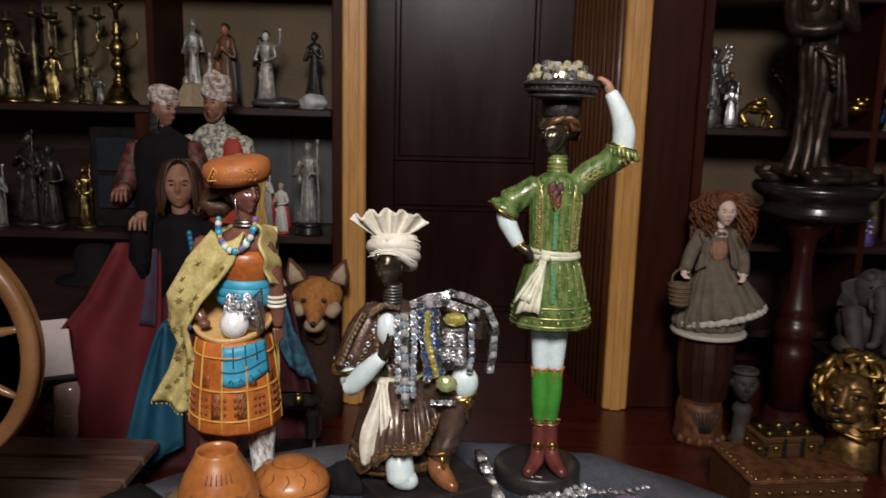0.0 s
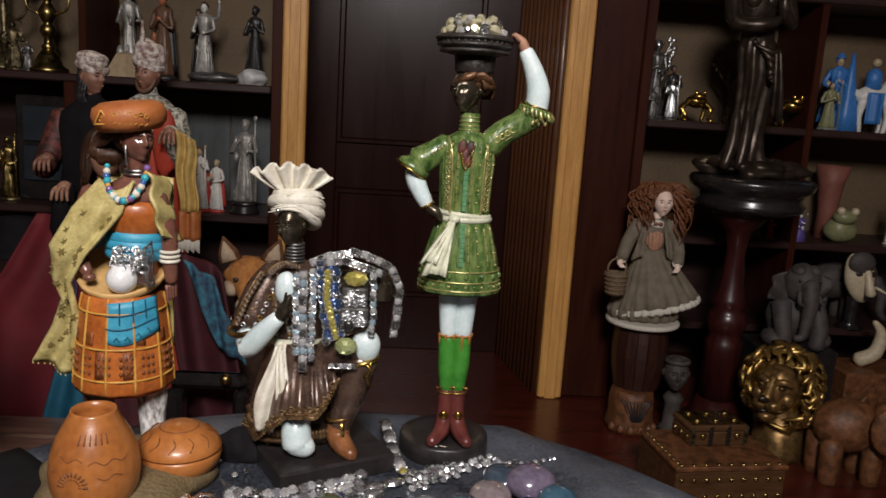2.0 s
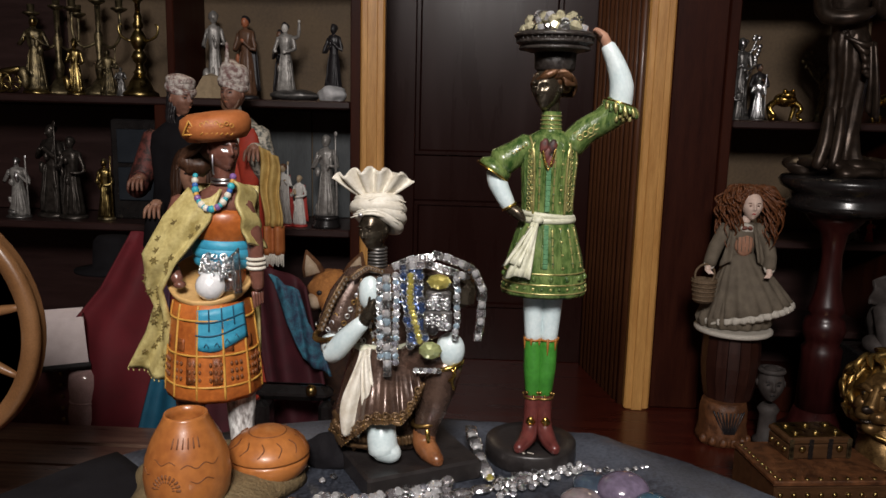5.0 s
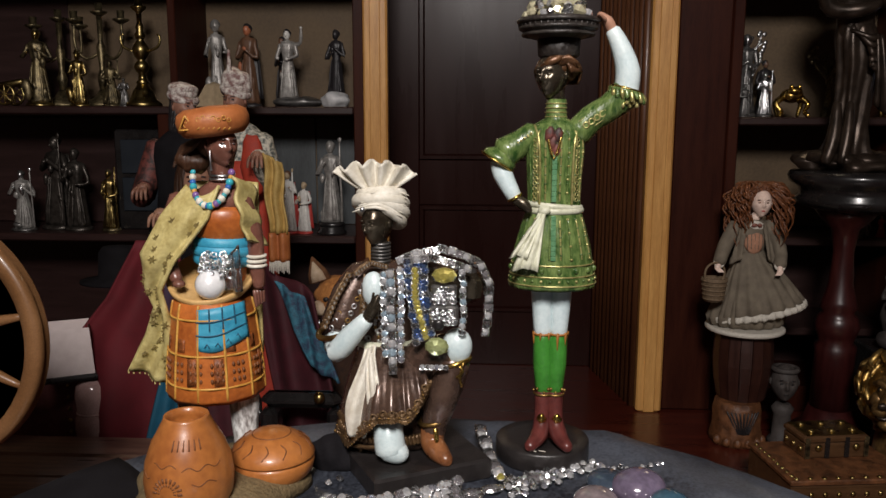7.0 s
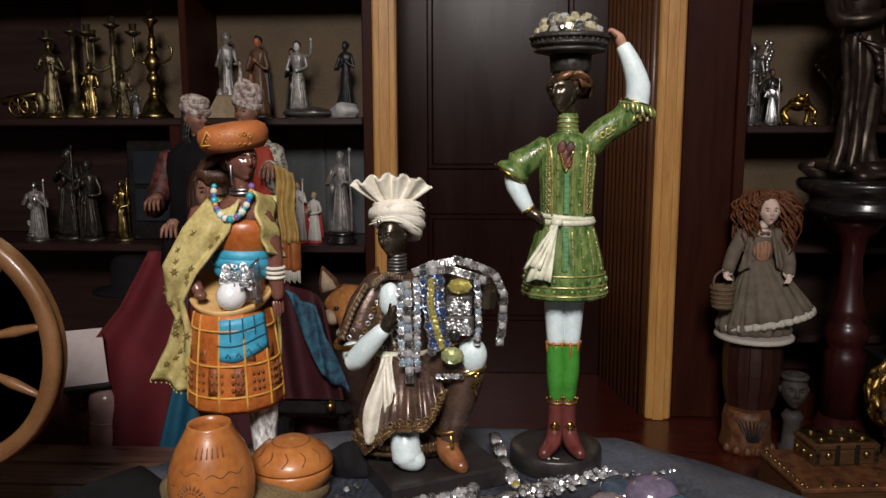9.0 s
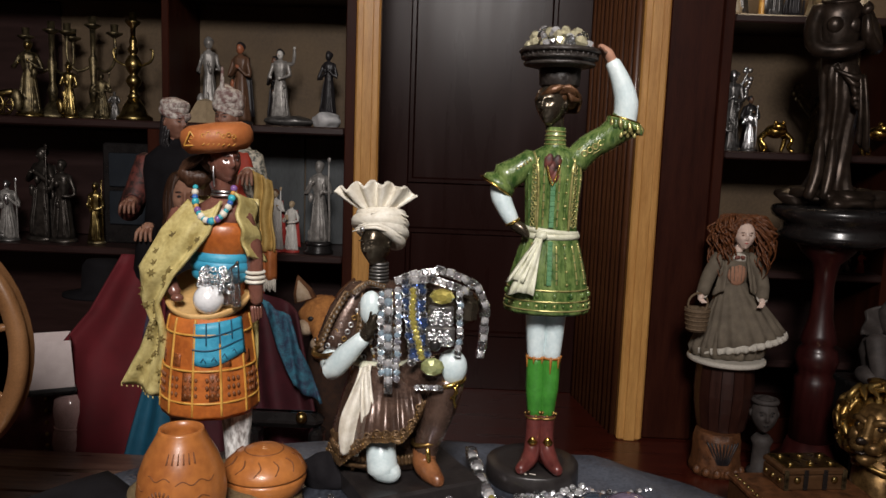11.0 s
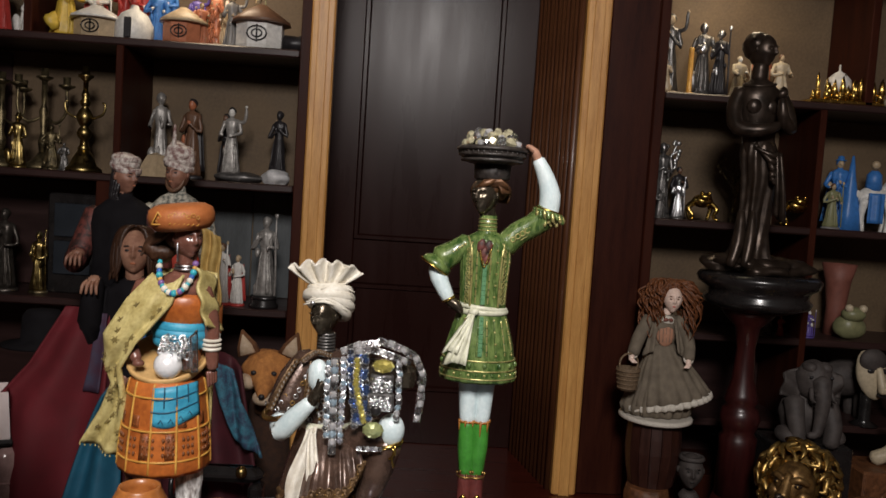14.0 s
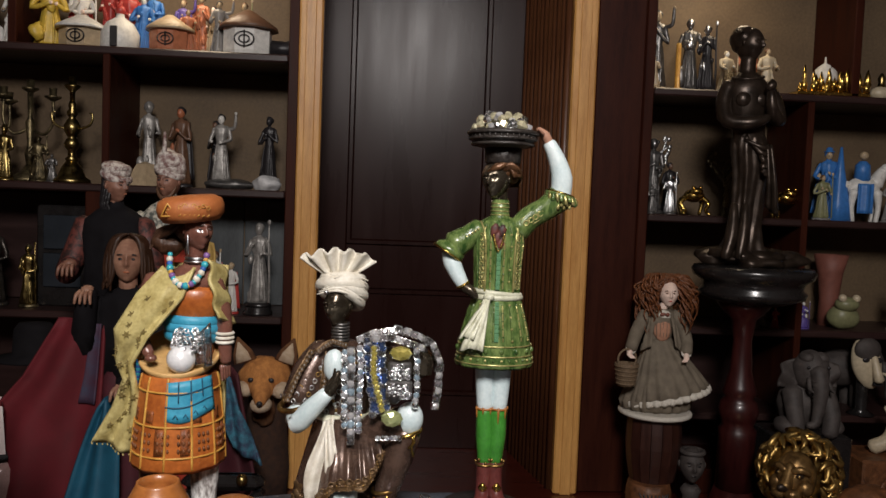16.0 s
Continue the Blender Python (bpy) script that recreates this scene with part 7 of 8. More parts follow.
b = square_shell(((0.058, 0.425), (0.066, 0.295), (0.063, 0.295), (0.055, 0.425)), SHADE)
put("shade", b, (-1.122, 2.16, 0.29), lamp)
b = square_shell(((0.001, 0.294), (0.070, 0.294), (0.072, 0.286), (0.070, 0.278), (0.001, 0.278)), EBONY)
put("rim", b, (-1.122, 2.16, 0.28), lamp)
put("stem", Body().tube([(-1.075, 2.16, 0.262), (-1.10, 2.16, 0.29)], 0.012, BRASS, 8), (-1.1, 2.16, 0.25), lamp)
put("black_hat", Body().lathe((-1.16, 2.585, 0.46), [(0.13, 0), (0.13, 0.008), (0.07, 0.02), (0.065, 0.10), (0.05, 0.12), (0, 0.125)], BLACKCLOTH, sy=0.8), (-1.16, 2.585, 0.46), label="black felt hat on a dark stand", category="hat")
put("hat_stand", Body().lathe((-1.16, 2.585, 0), [(0.10, 0), (0.10, 0.02), (0.02, 0.04), (0.018, 0.44), (0.05, 0.459)], EBONY), (-1.16, 2.585, 0), label="black turned hat stand", category="stand")

wheel = empty("spinning_wheel", (-0.914, 1.30, 0), "wooden spinning wheel with turned spokes", "wheel")
W = (-0.914, 1.30, 0.635)
put("rim", Body().lathe(W, [(0.203, -0.018), (0.226, -0.020), (0.232, -0.008), (0.226, 0.0), (0.232, 0.008), (0.226, 0.020), (0.203, 0.018), (0.199, 0.0), (0.203, -0.018)], WHEELWOOD, seg=56, tilt=rot(90, 0, 0)), W, wheel)
put("hub", Body().lathe(W, [(0.02, -0.05), (0.035, -0.03), (0.028, 0), (0.035, 0.03), (0.02, 0.05)], WHEELWOOD, tilt=rot(90, 0, 0)), W, wheel)
for k in range(10):
    a = k * math.pi / 5 + 0.2
    put("spoke", Body().tube([(W[0] + r * math.cos(a), W[1], W[2] + r * math.sin(a)) for r in (0.025, 0.07, 0.11, 0.15, 0.196)], (0.006, 0.011, 0.006, 0.010, 0.006), WHEELWOOD, 8), W, wheel)
for s in (-1, 1):
    put("post", Body().tube([(W[0] - 0.04, W[1] + s * 0.075, 0.30), (W[0], W[1] + s * 0.065, 0.65)], (0.018, 0.013), WHEELWOOD, 10), (W[0], W[1] + s * 0.07, 0.3), wheel)
put("axle", Body().tube([(W[0], W[1] - 0.08, W[2]), (W[0], W[1] + 0.08, W[2])], 0.007, BRASS, 8), W, wheel)
put("bench", Body().box((-1.40, 1.20, 0.27), (-0.86, 1.40, 0.302), WHEELWOOD, 0.006), (-1.1, 1.3, 0.27), wheel)
for x, y in ((-1.36, 1.3), (-0.90, 1.22), (-0.90, 1.38)):
    put("leg", Body().tube([(x, y, 0.272), (x + (0.05 if x > -1 else -0.05), y + (y - 1.3) * 0.5, 0.0)], (0.016, 0.012), WHEELWOOD, 10), (x, y, 0), wheel)

mc = empty("iron_machine", (-0.46, 2.18, 0), "small black cast-iron machine with a flywheel", "machine")
put("bed", Body().box((-0.60, 2.10, 0.0), (-0.32, 2.26, 0.06), EBONY, 0.01), (-0.46, 2.18, 0), mc)
put("pillar", Body().box((-0.575, 2.14, 0.0605), (-0.525, 2.22, 0.19), EBONY, 0.012), (-0.55, 2.18, 0.06), mc)
put("arm", Body().box((-0.575, 2.15, 0.1905), (-0.345, 2.21, 0.235), EBONY, 0.018), (-0.5, 2.18, 0.19), mc)
put("head", Body().box((-0.385, 2.145, 0.10), (-0.345, 2.215, 0.19), EBONY, 0.010), (-0.36, 2.18, 0.1), mc)
put("needle_bar", Body().tube([(-0.365, 2.18, 0.062), (-0.365, 2.18, 0.10)], 0.006, SILVER, 8), (-0.365, 2.18, 0.06), mc)
put("flywheel", Body().ring((-0.595, 2.18, 0.175), 0.042, 0.007, EBONY, seg=28, tilt=rot(0, 90, 0)), (-0.595, 2.18, 0.175), mc)
put("knob", Body().ball((-0.40, 2.13, 0.235), (0.016, 0.016, 0.018), BRASS, 12), (-0.40, 2.13, 0.235), mc)

# ---- right side: doll, pedestal and statue ----
def porcelain_doll(x, y):
    """Doll in a grey-olive dress on a round stand, leaning a little."""
    b, z, rr = Body(), 0.352, random.Random(9)
    b.lathe((x, y, z), [(0.114, 0), (0.119, 0.004), (0.119, 0.012), (0.110, 0.016)], LACE, seg=40)
    b.lathe((x, y, z), [(0.092, 0.016), (0.108, 0.022), (0.114, 0.045), (0.098, 0.09), (0.07, 0.15)], OLIVECLOTH, seg=96, sy=0.72, wave=0.07, folds=17)
    lean, waist = rot(0, -12, 0), (x - 0.002, y, z + 0.245)
    mark = len(b.v)
    b.lathe(waist, [(0.128, -0.178), (0.136, -0.172), (0.126, -0.150), (0.108, -0.115), (0.083, -0.07), (0.058, -0.028), (0.044, 0.0), (0.040, 0.006)], OLIVECLOTH, seg=110, sy=0.72, wave=0.055, folds=19, tilt=lean)
    b.lathe(waist, [(0.118, -0.172), (0.140, -0.176), (0.142, -0.190), (0.132, -0.197), (0.118, -0.185)], LACE, seg=150, sy=0.72, wave=0.05, folds=33, tilt=lean)
    b.lathe((x, y, z), [(0.043, 0.235), (0.041, 0.255), (0.049, 0.29), (0.054, 0.322), (0.046, 0.342), (0.022, 0.352)], OLIVECLOTH, seg=32, sy=0.70)
    b.ball((x + 0.002, y - 0.029, z + 0.282), (0.029, 0.012, 0.036), PEACH, 20)
    b.ball((x + 0.004, y - 0.026, z + 0.328), (0.026, 0.012, 0.020), LACE, 18)
    for k in range(5):
        b.tube([(x - 0.022 + 0.0115 * k, y - 0.0395, z + 0.308), (x - 0.020 + 0.011 * k, y - 0.0400, z + 0.262)], 0.0012, OLIVECLOTH, 5)
    for sg in (-1, 1):
        b.sheet(lambda u, v: (x + sg * (0.024 + 0.012 * v + 0.036 * u * (0.4 + 0.6 * v)), y - 0.036 - 0.016 * u + 0.014 * v + 0.003 * math.sin(v * 9 + u * 4), z + 0.338 - (0.105 + 0.02 * v) * u), 12, 8, OLIVECLOTH, 0.004)
        b.ball((x + 0.003 + sg * 0.008, y - 0.042, z + 0.335), (0.008, 0.004, 0.006), mat_terracotta, 10)
    b.rough_up(0.0018, 70, mark)
    for sg, el, hd in ((-1, (-0.080, -0.018, 0.272), (-0.114, -0.062, 0.206)), (1, (0.084, -0.012, 0.262), (0.070, -0.072, 0.200))):
        e, h = Vector((x + el[0], y + el[1], z + el[2])), Vector((x + hd[0], y + hd[1], z + hd[2]))
        b.tube([(x + sg * 0.046, y, z + 0.332), e, e.lerp(h, 0.75)], (0.022, 0.022, 0.019), OLIVECLOTH, 14)
        b.ring(e.lerp(h, 0.78), 0.013, 0.004, LACE, seg=18, sec=6, tilt=rot(60, 0, 0))
        b.tube([e.lerp(h, 0.75), h], (0.009, 0.009), PORCELAIN, 10)
        for k in range(4):
            b.tube([h + Vector((-0.006 + 0.004 * k, -0.003, 0)), h + Vector((-sg * 0.010 - 0.007 + 0.0045 * k, -0.012, -0.010))], (0.0032, 0.0022), PORCELAIN, 6)
    bx, bz = x - 0.120, z + 0.105
    b.lathe((bx, y - 0.062, bz), [(0.027, 0), (0.031, 0.01), (0.037, 0.066), (0.039, 0.072), (0.032, 0.072), (0.026, 0.02)], WICKER, seg=24)
    for k in range(5):
        b.ring((bx, y - 0.062, bz + 0.008 + 0.014 * k), 0.030 + 0.0018 * k, 0.0028, WICKER, seg=24, sec=6)
    b.ring((bx, y - 0.062, bz + 0.085), 0.033, 0.0035, WICKER, seg=24, tilt=rot(90, 0, 15))
    hx, hz = x + 0.020, z + 0.399
    b.tube([(x + 0.004, y - 0.004, z + 0.345), (hx, y - 0.006, hz - 0.02)], (0.015, 0.014), PORCELAIN, 12)
    b.head((hx, y - 0.014, hz + 0.001), 0.041, PORCELAIN, rot(3, 0, -6), P["brown"], P["red"])
    b.ball((hx, y + 0.016, hz + 0.020), (0.038, 0.036, 0.040), AUBURN, 24, 0.3, 45)
    for k in range(215):
        a = rr.uniform(-0.98, math.pi + 0.98)
        out, ph, drop, tw = rr.uniform(0.058, 0.100), rr.uniform(0, 6.3), rr.uniform(0.05, 0.185), rr.uniform(9, 17)
        pts = []
        for i in range(11):
            t = i / 10
            r = 0.014 + (out - 0.014) * math.sin(min(1.0, t * 1.5) * 1.5708)
            cr = 0.0095 * min(1, t * 4)
            pts.append((hx + r * math.cos(a) + cr * math.cos(ph + tw * t), y + 0.010 + 0.74 * r * math.sin(a) + cr * math.sin(ph + tw * t), hz + 0.052 + 0.016 * math.sin(min(1.0, t * 2.2) * 3.1) - drop * t ** 1.35))
        b.tube(pts, (0.002, 0.0032, 0.0038, 0.0038, 0.0038, 0.0037, 0.0035, 0.0032, 0.0028, 0.0022, 0.0010), AUBURN, 5, steps=2)
    for k in range(46):
        a = radians(18 + 144 * rr.random())
        b.ring((hx + 0.036 * math.cos(a), y - 0.030 + 0.014 * rr.random(), hz + 0.012 + 0.036 * math.sin(a)), rr.uniform(0.005, 0.009), 0.0030, AUBURN, seg=10, sec=4, tilt=rot(rr.uniform(50, 130), rr.uniform(-50, 50), 0))
    put("doll", b, (x, y, z), label="porcelain doll with auburn curls in a grey-olive dress", category="doll")


porcelain_doll(0.873, 2.50)
st = empty("barrel_stand", (0.873, 2.50, 0.135), "reddish-brown wooden barrel stand under a doll", "stand")
for k in range(16):
    a0, a1 = 2 * math.pi * k / 16 + 0.012, 2 * math.pi * (k + 1) / 16 - 0.012
    rings = [[(0.873 + r * math.cos(a), 2.50 + r * math.sin(a), z) for r, a in ((ro, a0), (ro, a1), (ro - 0.014, a1), (ro - 0.014, a0))] for ro, z in ((0.074, 0.137), (0.086, 0.20), (0.091, 0.25), (0.090, 0.30), (0.086, 0.350))]
    put("stave", Body().grid(rings, BARK, smooth=False), (0.873, 2.50, 0.137), st)
put("top", Body().lathe((0.873, 2.50, 0.335), [(0.078, 0), (0.078, 0.016)], BARK, seg=32), (0.873, 2.5, 0.335), st)
put("bottom", Body().lathe((0.873, 2.50, 0.137), [(0.066, 0), (0.066, 0.012)], BARK, seg=32), (0.873, 2.5, 0.137), st)
SX, SY = 0.856, 2.47
stool = empty("carved_stool", (SX, SY, 0), "carved brown wooden foot-shaped stool", "stool")
put("body", Body().lathe((SX, SY, 0), [(0.078, 0.0), (0.080, 0.02), (0.072, 0.06), (0.072, 0.110), (0.066, 0.1365)], CARVED, seg=36, wave=0.03, folds=9), (SX, SY, 0), stool)
for k in range(6):
    a = radians(-150 + 24 * k)
    put("toe", Body().ball((SX + 0.078 * math.cos(a), SY + 0.078 * math.sin(a), 0.0165), (0.014, 0.012, 0.016), CARVED, 12), (SX + 0.078 * math.cos(a), SY + 0.078 * math.sin(a), 0.0165), stool)
for k in range(9):
    a, c = radians(-130 + 10 * k), radians(-90 + 3 * (k - 4))
    put("groove", Body().tube([(SX + 0.0735 * math.cos(c), SY + 0.0735 * math.sin(c), 0.045), (SX + 0.0735 * math.cos(a), SY + 0.0735 * math.sin(a), 0.112)], 0.0028, P["black"], 5), (SX + 0.074 * math.cos(a), SY + 0.074 * math.sin(a), 0.05), stool)

ped = empty("pedestal", (1.186, 2.52, 0), "turned cherry-wood pedestal with a black lacquered top", "pedestal")
put("foot", Body().lathe((1.165, 2.52, 0), [(0.115, 0), (0.115, 0.02), (0.08, 0.05), (0.065, 0.10)], REDWOOD, seg=32), (1.165, 2.52, 0), ped)
put("column", Body().lathe((1.165, 2.52, 0), [(0.062, 0.09), (0.060, 0.27), (0.062, 0.30), (0.050, 0.315), (0.058, 0.335), (0.066, 0.365), (0.058, 0.395), (0.045, 0.41), (0.056, 0.425), (0.050, 0.445), (0.036, 0.50),
                                               (0.030, 0.60), (0.040, 0.67), (0.075, 0.705), (0.095, 0.735)], REDWOOD, seg=32), (1.165, 2.52, 0.1), ped)
put("top", Body().lathe((1.186, 2.52, 0), [(0.10, 0.725), (0.165, 0.748), (0.172, 0.765), (0.158, 0.778), (0.165, 0.800), (0.190, 0.815), (0.197, 0.835), (0.188, 0.847), (0.150, 0.852)], EBONY, seg=48), (1.186, 2.52, 0.74), ped)


def bronze_statue(x, y, z):
    """Robed figure with folded arms, its weight on one hip, a wrap hanging from the waist."""
    b = Body()
    b.ball((x + 0.03, y, z + 0.022), (0.160, 0.12, 0.034), BRONZE, 40, 0.6, 18)
    for k in range(9):
        a = k * 0.7
        b.ball((x + 0.03 + 0.10 * math.cos(a), y + 0.08 * math.sin(a), z + 0.036), (0.05, 0.04, 0.022), BRONZE, 14, 0.5, 30)
    rings = []
    for k in range(29):
        u = k / 28
        cx, r = x + float(np.interp(u, (0, 0.3, 0.7, 1), (-0.004, 0.014, 0.020, 0.006))), float(np.interp(u, (0, 0.1, 0.25, 0.5, 0.75, 0.9, 1), (0.086, 0.066, 0.050, 0.050, 0.060, 0.060, 0.050)))
        ring = []
        for j in range(72):
            a = 2 * math.pi * j / 72
            f = 1 + (0.16 - 0.11 * u) * math.sin(6 * a + 2.6 * u) + (0.07 - 0.03 * u) * math.sin(13 * a - 4 * u)
            ring.append((cx + r * f * math.cos(a), y + 0.74 * r * f * math.sin(a), z + 0.03 + 0.40 * u))
        rings.append(ring)
    b.grid(rings, BRONZE)
    for k in range(5):
        a = radians(-128 + 26 * k)
        b.tube([(x + 0.008 + 0.05 * math.cos(a), y + 0.045 * math.sin(a), z + 0.41 - 0.012 * k), (x + 0.030, y - 0.058 - 0.004 * k, z + 0.385 - 0.022 * k), (x + 0.062 - 0.006 * k, y - 0.035, z + 0.395 - 0.012 * k)], (0.006, 0.011, 0.006), BRONZE, 8)
    b.sheet(lambda u, v: (x + 0.050 + 0.022 * u + (v - 0.5) * (0.020 + 0.022 * u), y - 0.052 - 0.010 * math.sin(u * 3) - 0.006 * math.sin(v * 10), z + 0.395 - 0.200 * u - 0.03 * u * v), 14, 12, BRONZE, 0.007)
    b.tube([(x - 0.050, y - 0.045, z + 0.20), (x - 0.062, y - 0.066, z + 0.10), (x - 0.086, y - 0.082, z + 0.03)], (0.012, 0.022, 0.016), BRONZE, 10)
    b.tube([(x - 0.018, y - 0.058, z + 0.20), (x - 0.030, y - 0.080, z + 0.10), (x - 0.046, y - 0.094, z + 0.03)], (0.010, 0.020, 0.014), BRONZE, 10)
    b.tube([(x + 0.006, y, z + 0.40), (x + 0.002, y, z + 0.45), (x - 0.004, y - 0.004, z + 0.52), (x - 0.008, y, z + 0.585), (x - 0.012, y + 0.002, z + 0.630)], (0.052, 0.053, 0.066, 0.070, 0.030), BRONZE, 24, flat=0.72)
    for sg in (-1, 1):
        b.ball((x - 0.006 + sg * 0.026, y - 0.034, z + 0.540), (0.028, 0.020, 0.030), BRONZE, 16)
    b.tube([(x - 0.068, y, z + 0.590), (x - 0.090, y - 0.010, z + 0.530), (x - 0.084, y - 0.040, z + 0.470), (x - 0.020, y - 0.078, z + 0.462), (x + 0.030, y - 0.076, z + 0.480)], (0.026, 0.026, 0.025, 0.020, 0.014), BRONZE, 14)
    b.tube([(x + 0.054, y, z + 0.590), (x + 0.080, y - 0.012, z + 0.535), (x + 0.082, y - 0.042, z + 0.478), (x + 0.040, y - 0.086, z + 0.500), (x + 0.030, y - 0.088, z + 0.560)], (0.026, 0.026, 0.024, 0.019, 0.012), BRONZE, 14)
    b.ball((x + 0.030, y - 0.088, z + 0.580), (0.016, 0.014, 0.020), BRONZE, 12, 0.5, 60)
    b.ring((x - 0.010, y - 0.002, z + 0.616), 0.050, 0.005, BRONZE, seg=28, sec=6, sy=0.8, tilt=rot(14, -6, 0))
    b.tube([(x - 0.012, y + 0.002, z + 0.625), (x - 0.012, y - 0.004, z + 0.680)], (0.026, 0.024), BRONZE, 14)
    b.ball((x - 0.022, y + 0.014, z + 0.740), (0.046, 0.050, 0.046), BRONZE, 28, 0.12, 60)
    b.head((x - 0.012, y - 0.006, z + 0.722), 0.050, BRONZE, rot(6, 0, 38), BRONZE)
    put("statue", b, (x, y, z), label="black bronze robed statue with folded arms on a rocky base", category="statue")


bronze_statue(1.140, 2.52, 0.850)

ch = empty("casket", (0.891, 2.035, 0.1305), "small wooden casket with brass plates and studs", "box")
CASKET = Vector((0.891, 2.035, 0.1305))


def casket_part(name, b, at=(0, 0, 0)):
    b.v = [tuple(Vector(p) + CASKET) for p in b.v]
    return put(name, b, tuple(Vector(at) + CASKET), ch)


casket_part("body", Body().box((0, 0, 0), (0.174, 0.107, 0.040), CHESTWOOD, 0.003))
casket_part("lid", Body().box((-0.003, -0.003, 0.0405), (0.177, 0.110, 0.060), CHESTWOOD, 0.006), (0, 0, 0.04))
casket_part("lid_plate", Body().box((0.006, 0.005, 0.0605), (0.168, 0.102, 0.0625), BRASS, 0.001), (0, 0, 0.06))
for k in range(3):
    for j in range(2):
        p = (0.030 + 0.057 * k, 0.028 + 0.050 * j, 0.0640)
        casket_part("stud", Body().ball(p, (0.010, 0.010, 0.006), BRASS, 10, 0.15, 200), p)
    p = (-0.002, 0.020 + 0.034 * k, 0.022)
    casket_part("stud", Body().ball(p, (0.005, 0.008, 0.008), BRASS, 10), p)
for x in (0.006, 0.060, 0.114, 0.168):
    casket_part("band", Body().box((x - 0.006, -0.0055, 0.002), (x + 0.006, -0.0005, 0.0565), EBONY if x in (0.060, 0.114) else DULLBRASS, 0.001), (x, 0, 0))
for x in (0.036, 0.140):
    casket_part("stud", Body().ball((x, -0.004, 0.030), (0.0095, 0.006, 0.0095), BRASS, 12), (x, -0.004, 0.03))
ch.rotation_euler = (0, 0, radians(8.5))
LIDDED = Vector((0.808, 1.90, 0))
bx = empty("wooden_box", LIDDED, "low brown wooden box with brass studs under a casket", "box")


def box_part(name, b, at=(0, 0, 0)):
    b.v = [tuple(Vector(p) + LIDDED) for p in b.v]
    return put(name, b, tuple(Vector(at) + LIDDED), bx)


box_part("body", Body().box((0.004, 0.004, 0), (0.319, 0.240, 0.116), CHESTWOOD, 0.004))
box_part("lid", Body().box((0, 0, 0.1165), (0.323, 0.244, 0.130), CARVED, 0.003), (0, 0, 0.117))
for k in range(9):
    for p, r in (((0.020 + 0.0354 * k, 0.014, 0.1303), (0.007, 0.007, 0.004)), ((0.016, 0.030 + 0.024 * k, 0.1303), (0.006, 0.006, 0.004)), ((0.020 + 0.0354 * k, 0.003, 0.092), (0.007, 0.005, 0.007)), ((0.020 + 0.0354 * k, 0.003, 0.045), (0.007, 0.005, 0.007))):
        box_part("stud", Body().ball(p, r, BRASS, 8), p)
bx.rotation_euler = (0, 0, radians(6.5))

totem = Body().lathe((0.985, 2.44, 0), [(0.040, 0), (0.040, 0.02), (0.028, 0.03), (0.026, 0.10), (0.034, 0.12), (0.022, 0.135)], GREYSTONE, seg=20)
totem.head((0.985, 2.44, 0.202), 0.054, GREYSTONE, rot(0, 0, -10), EBONY, EBONY)
totem.ring((0.985, 2.44, 0.245), 0.034, 0.009, GREYSTONE, seg=20, sec=6)
put("carved_totem", totem, (0.985, 2.44, 0), label="dark grey carved wooden totem head behind a casket", category="carving")


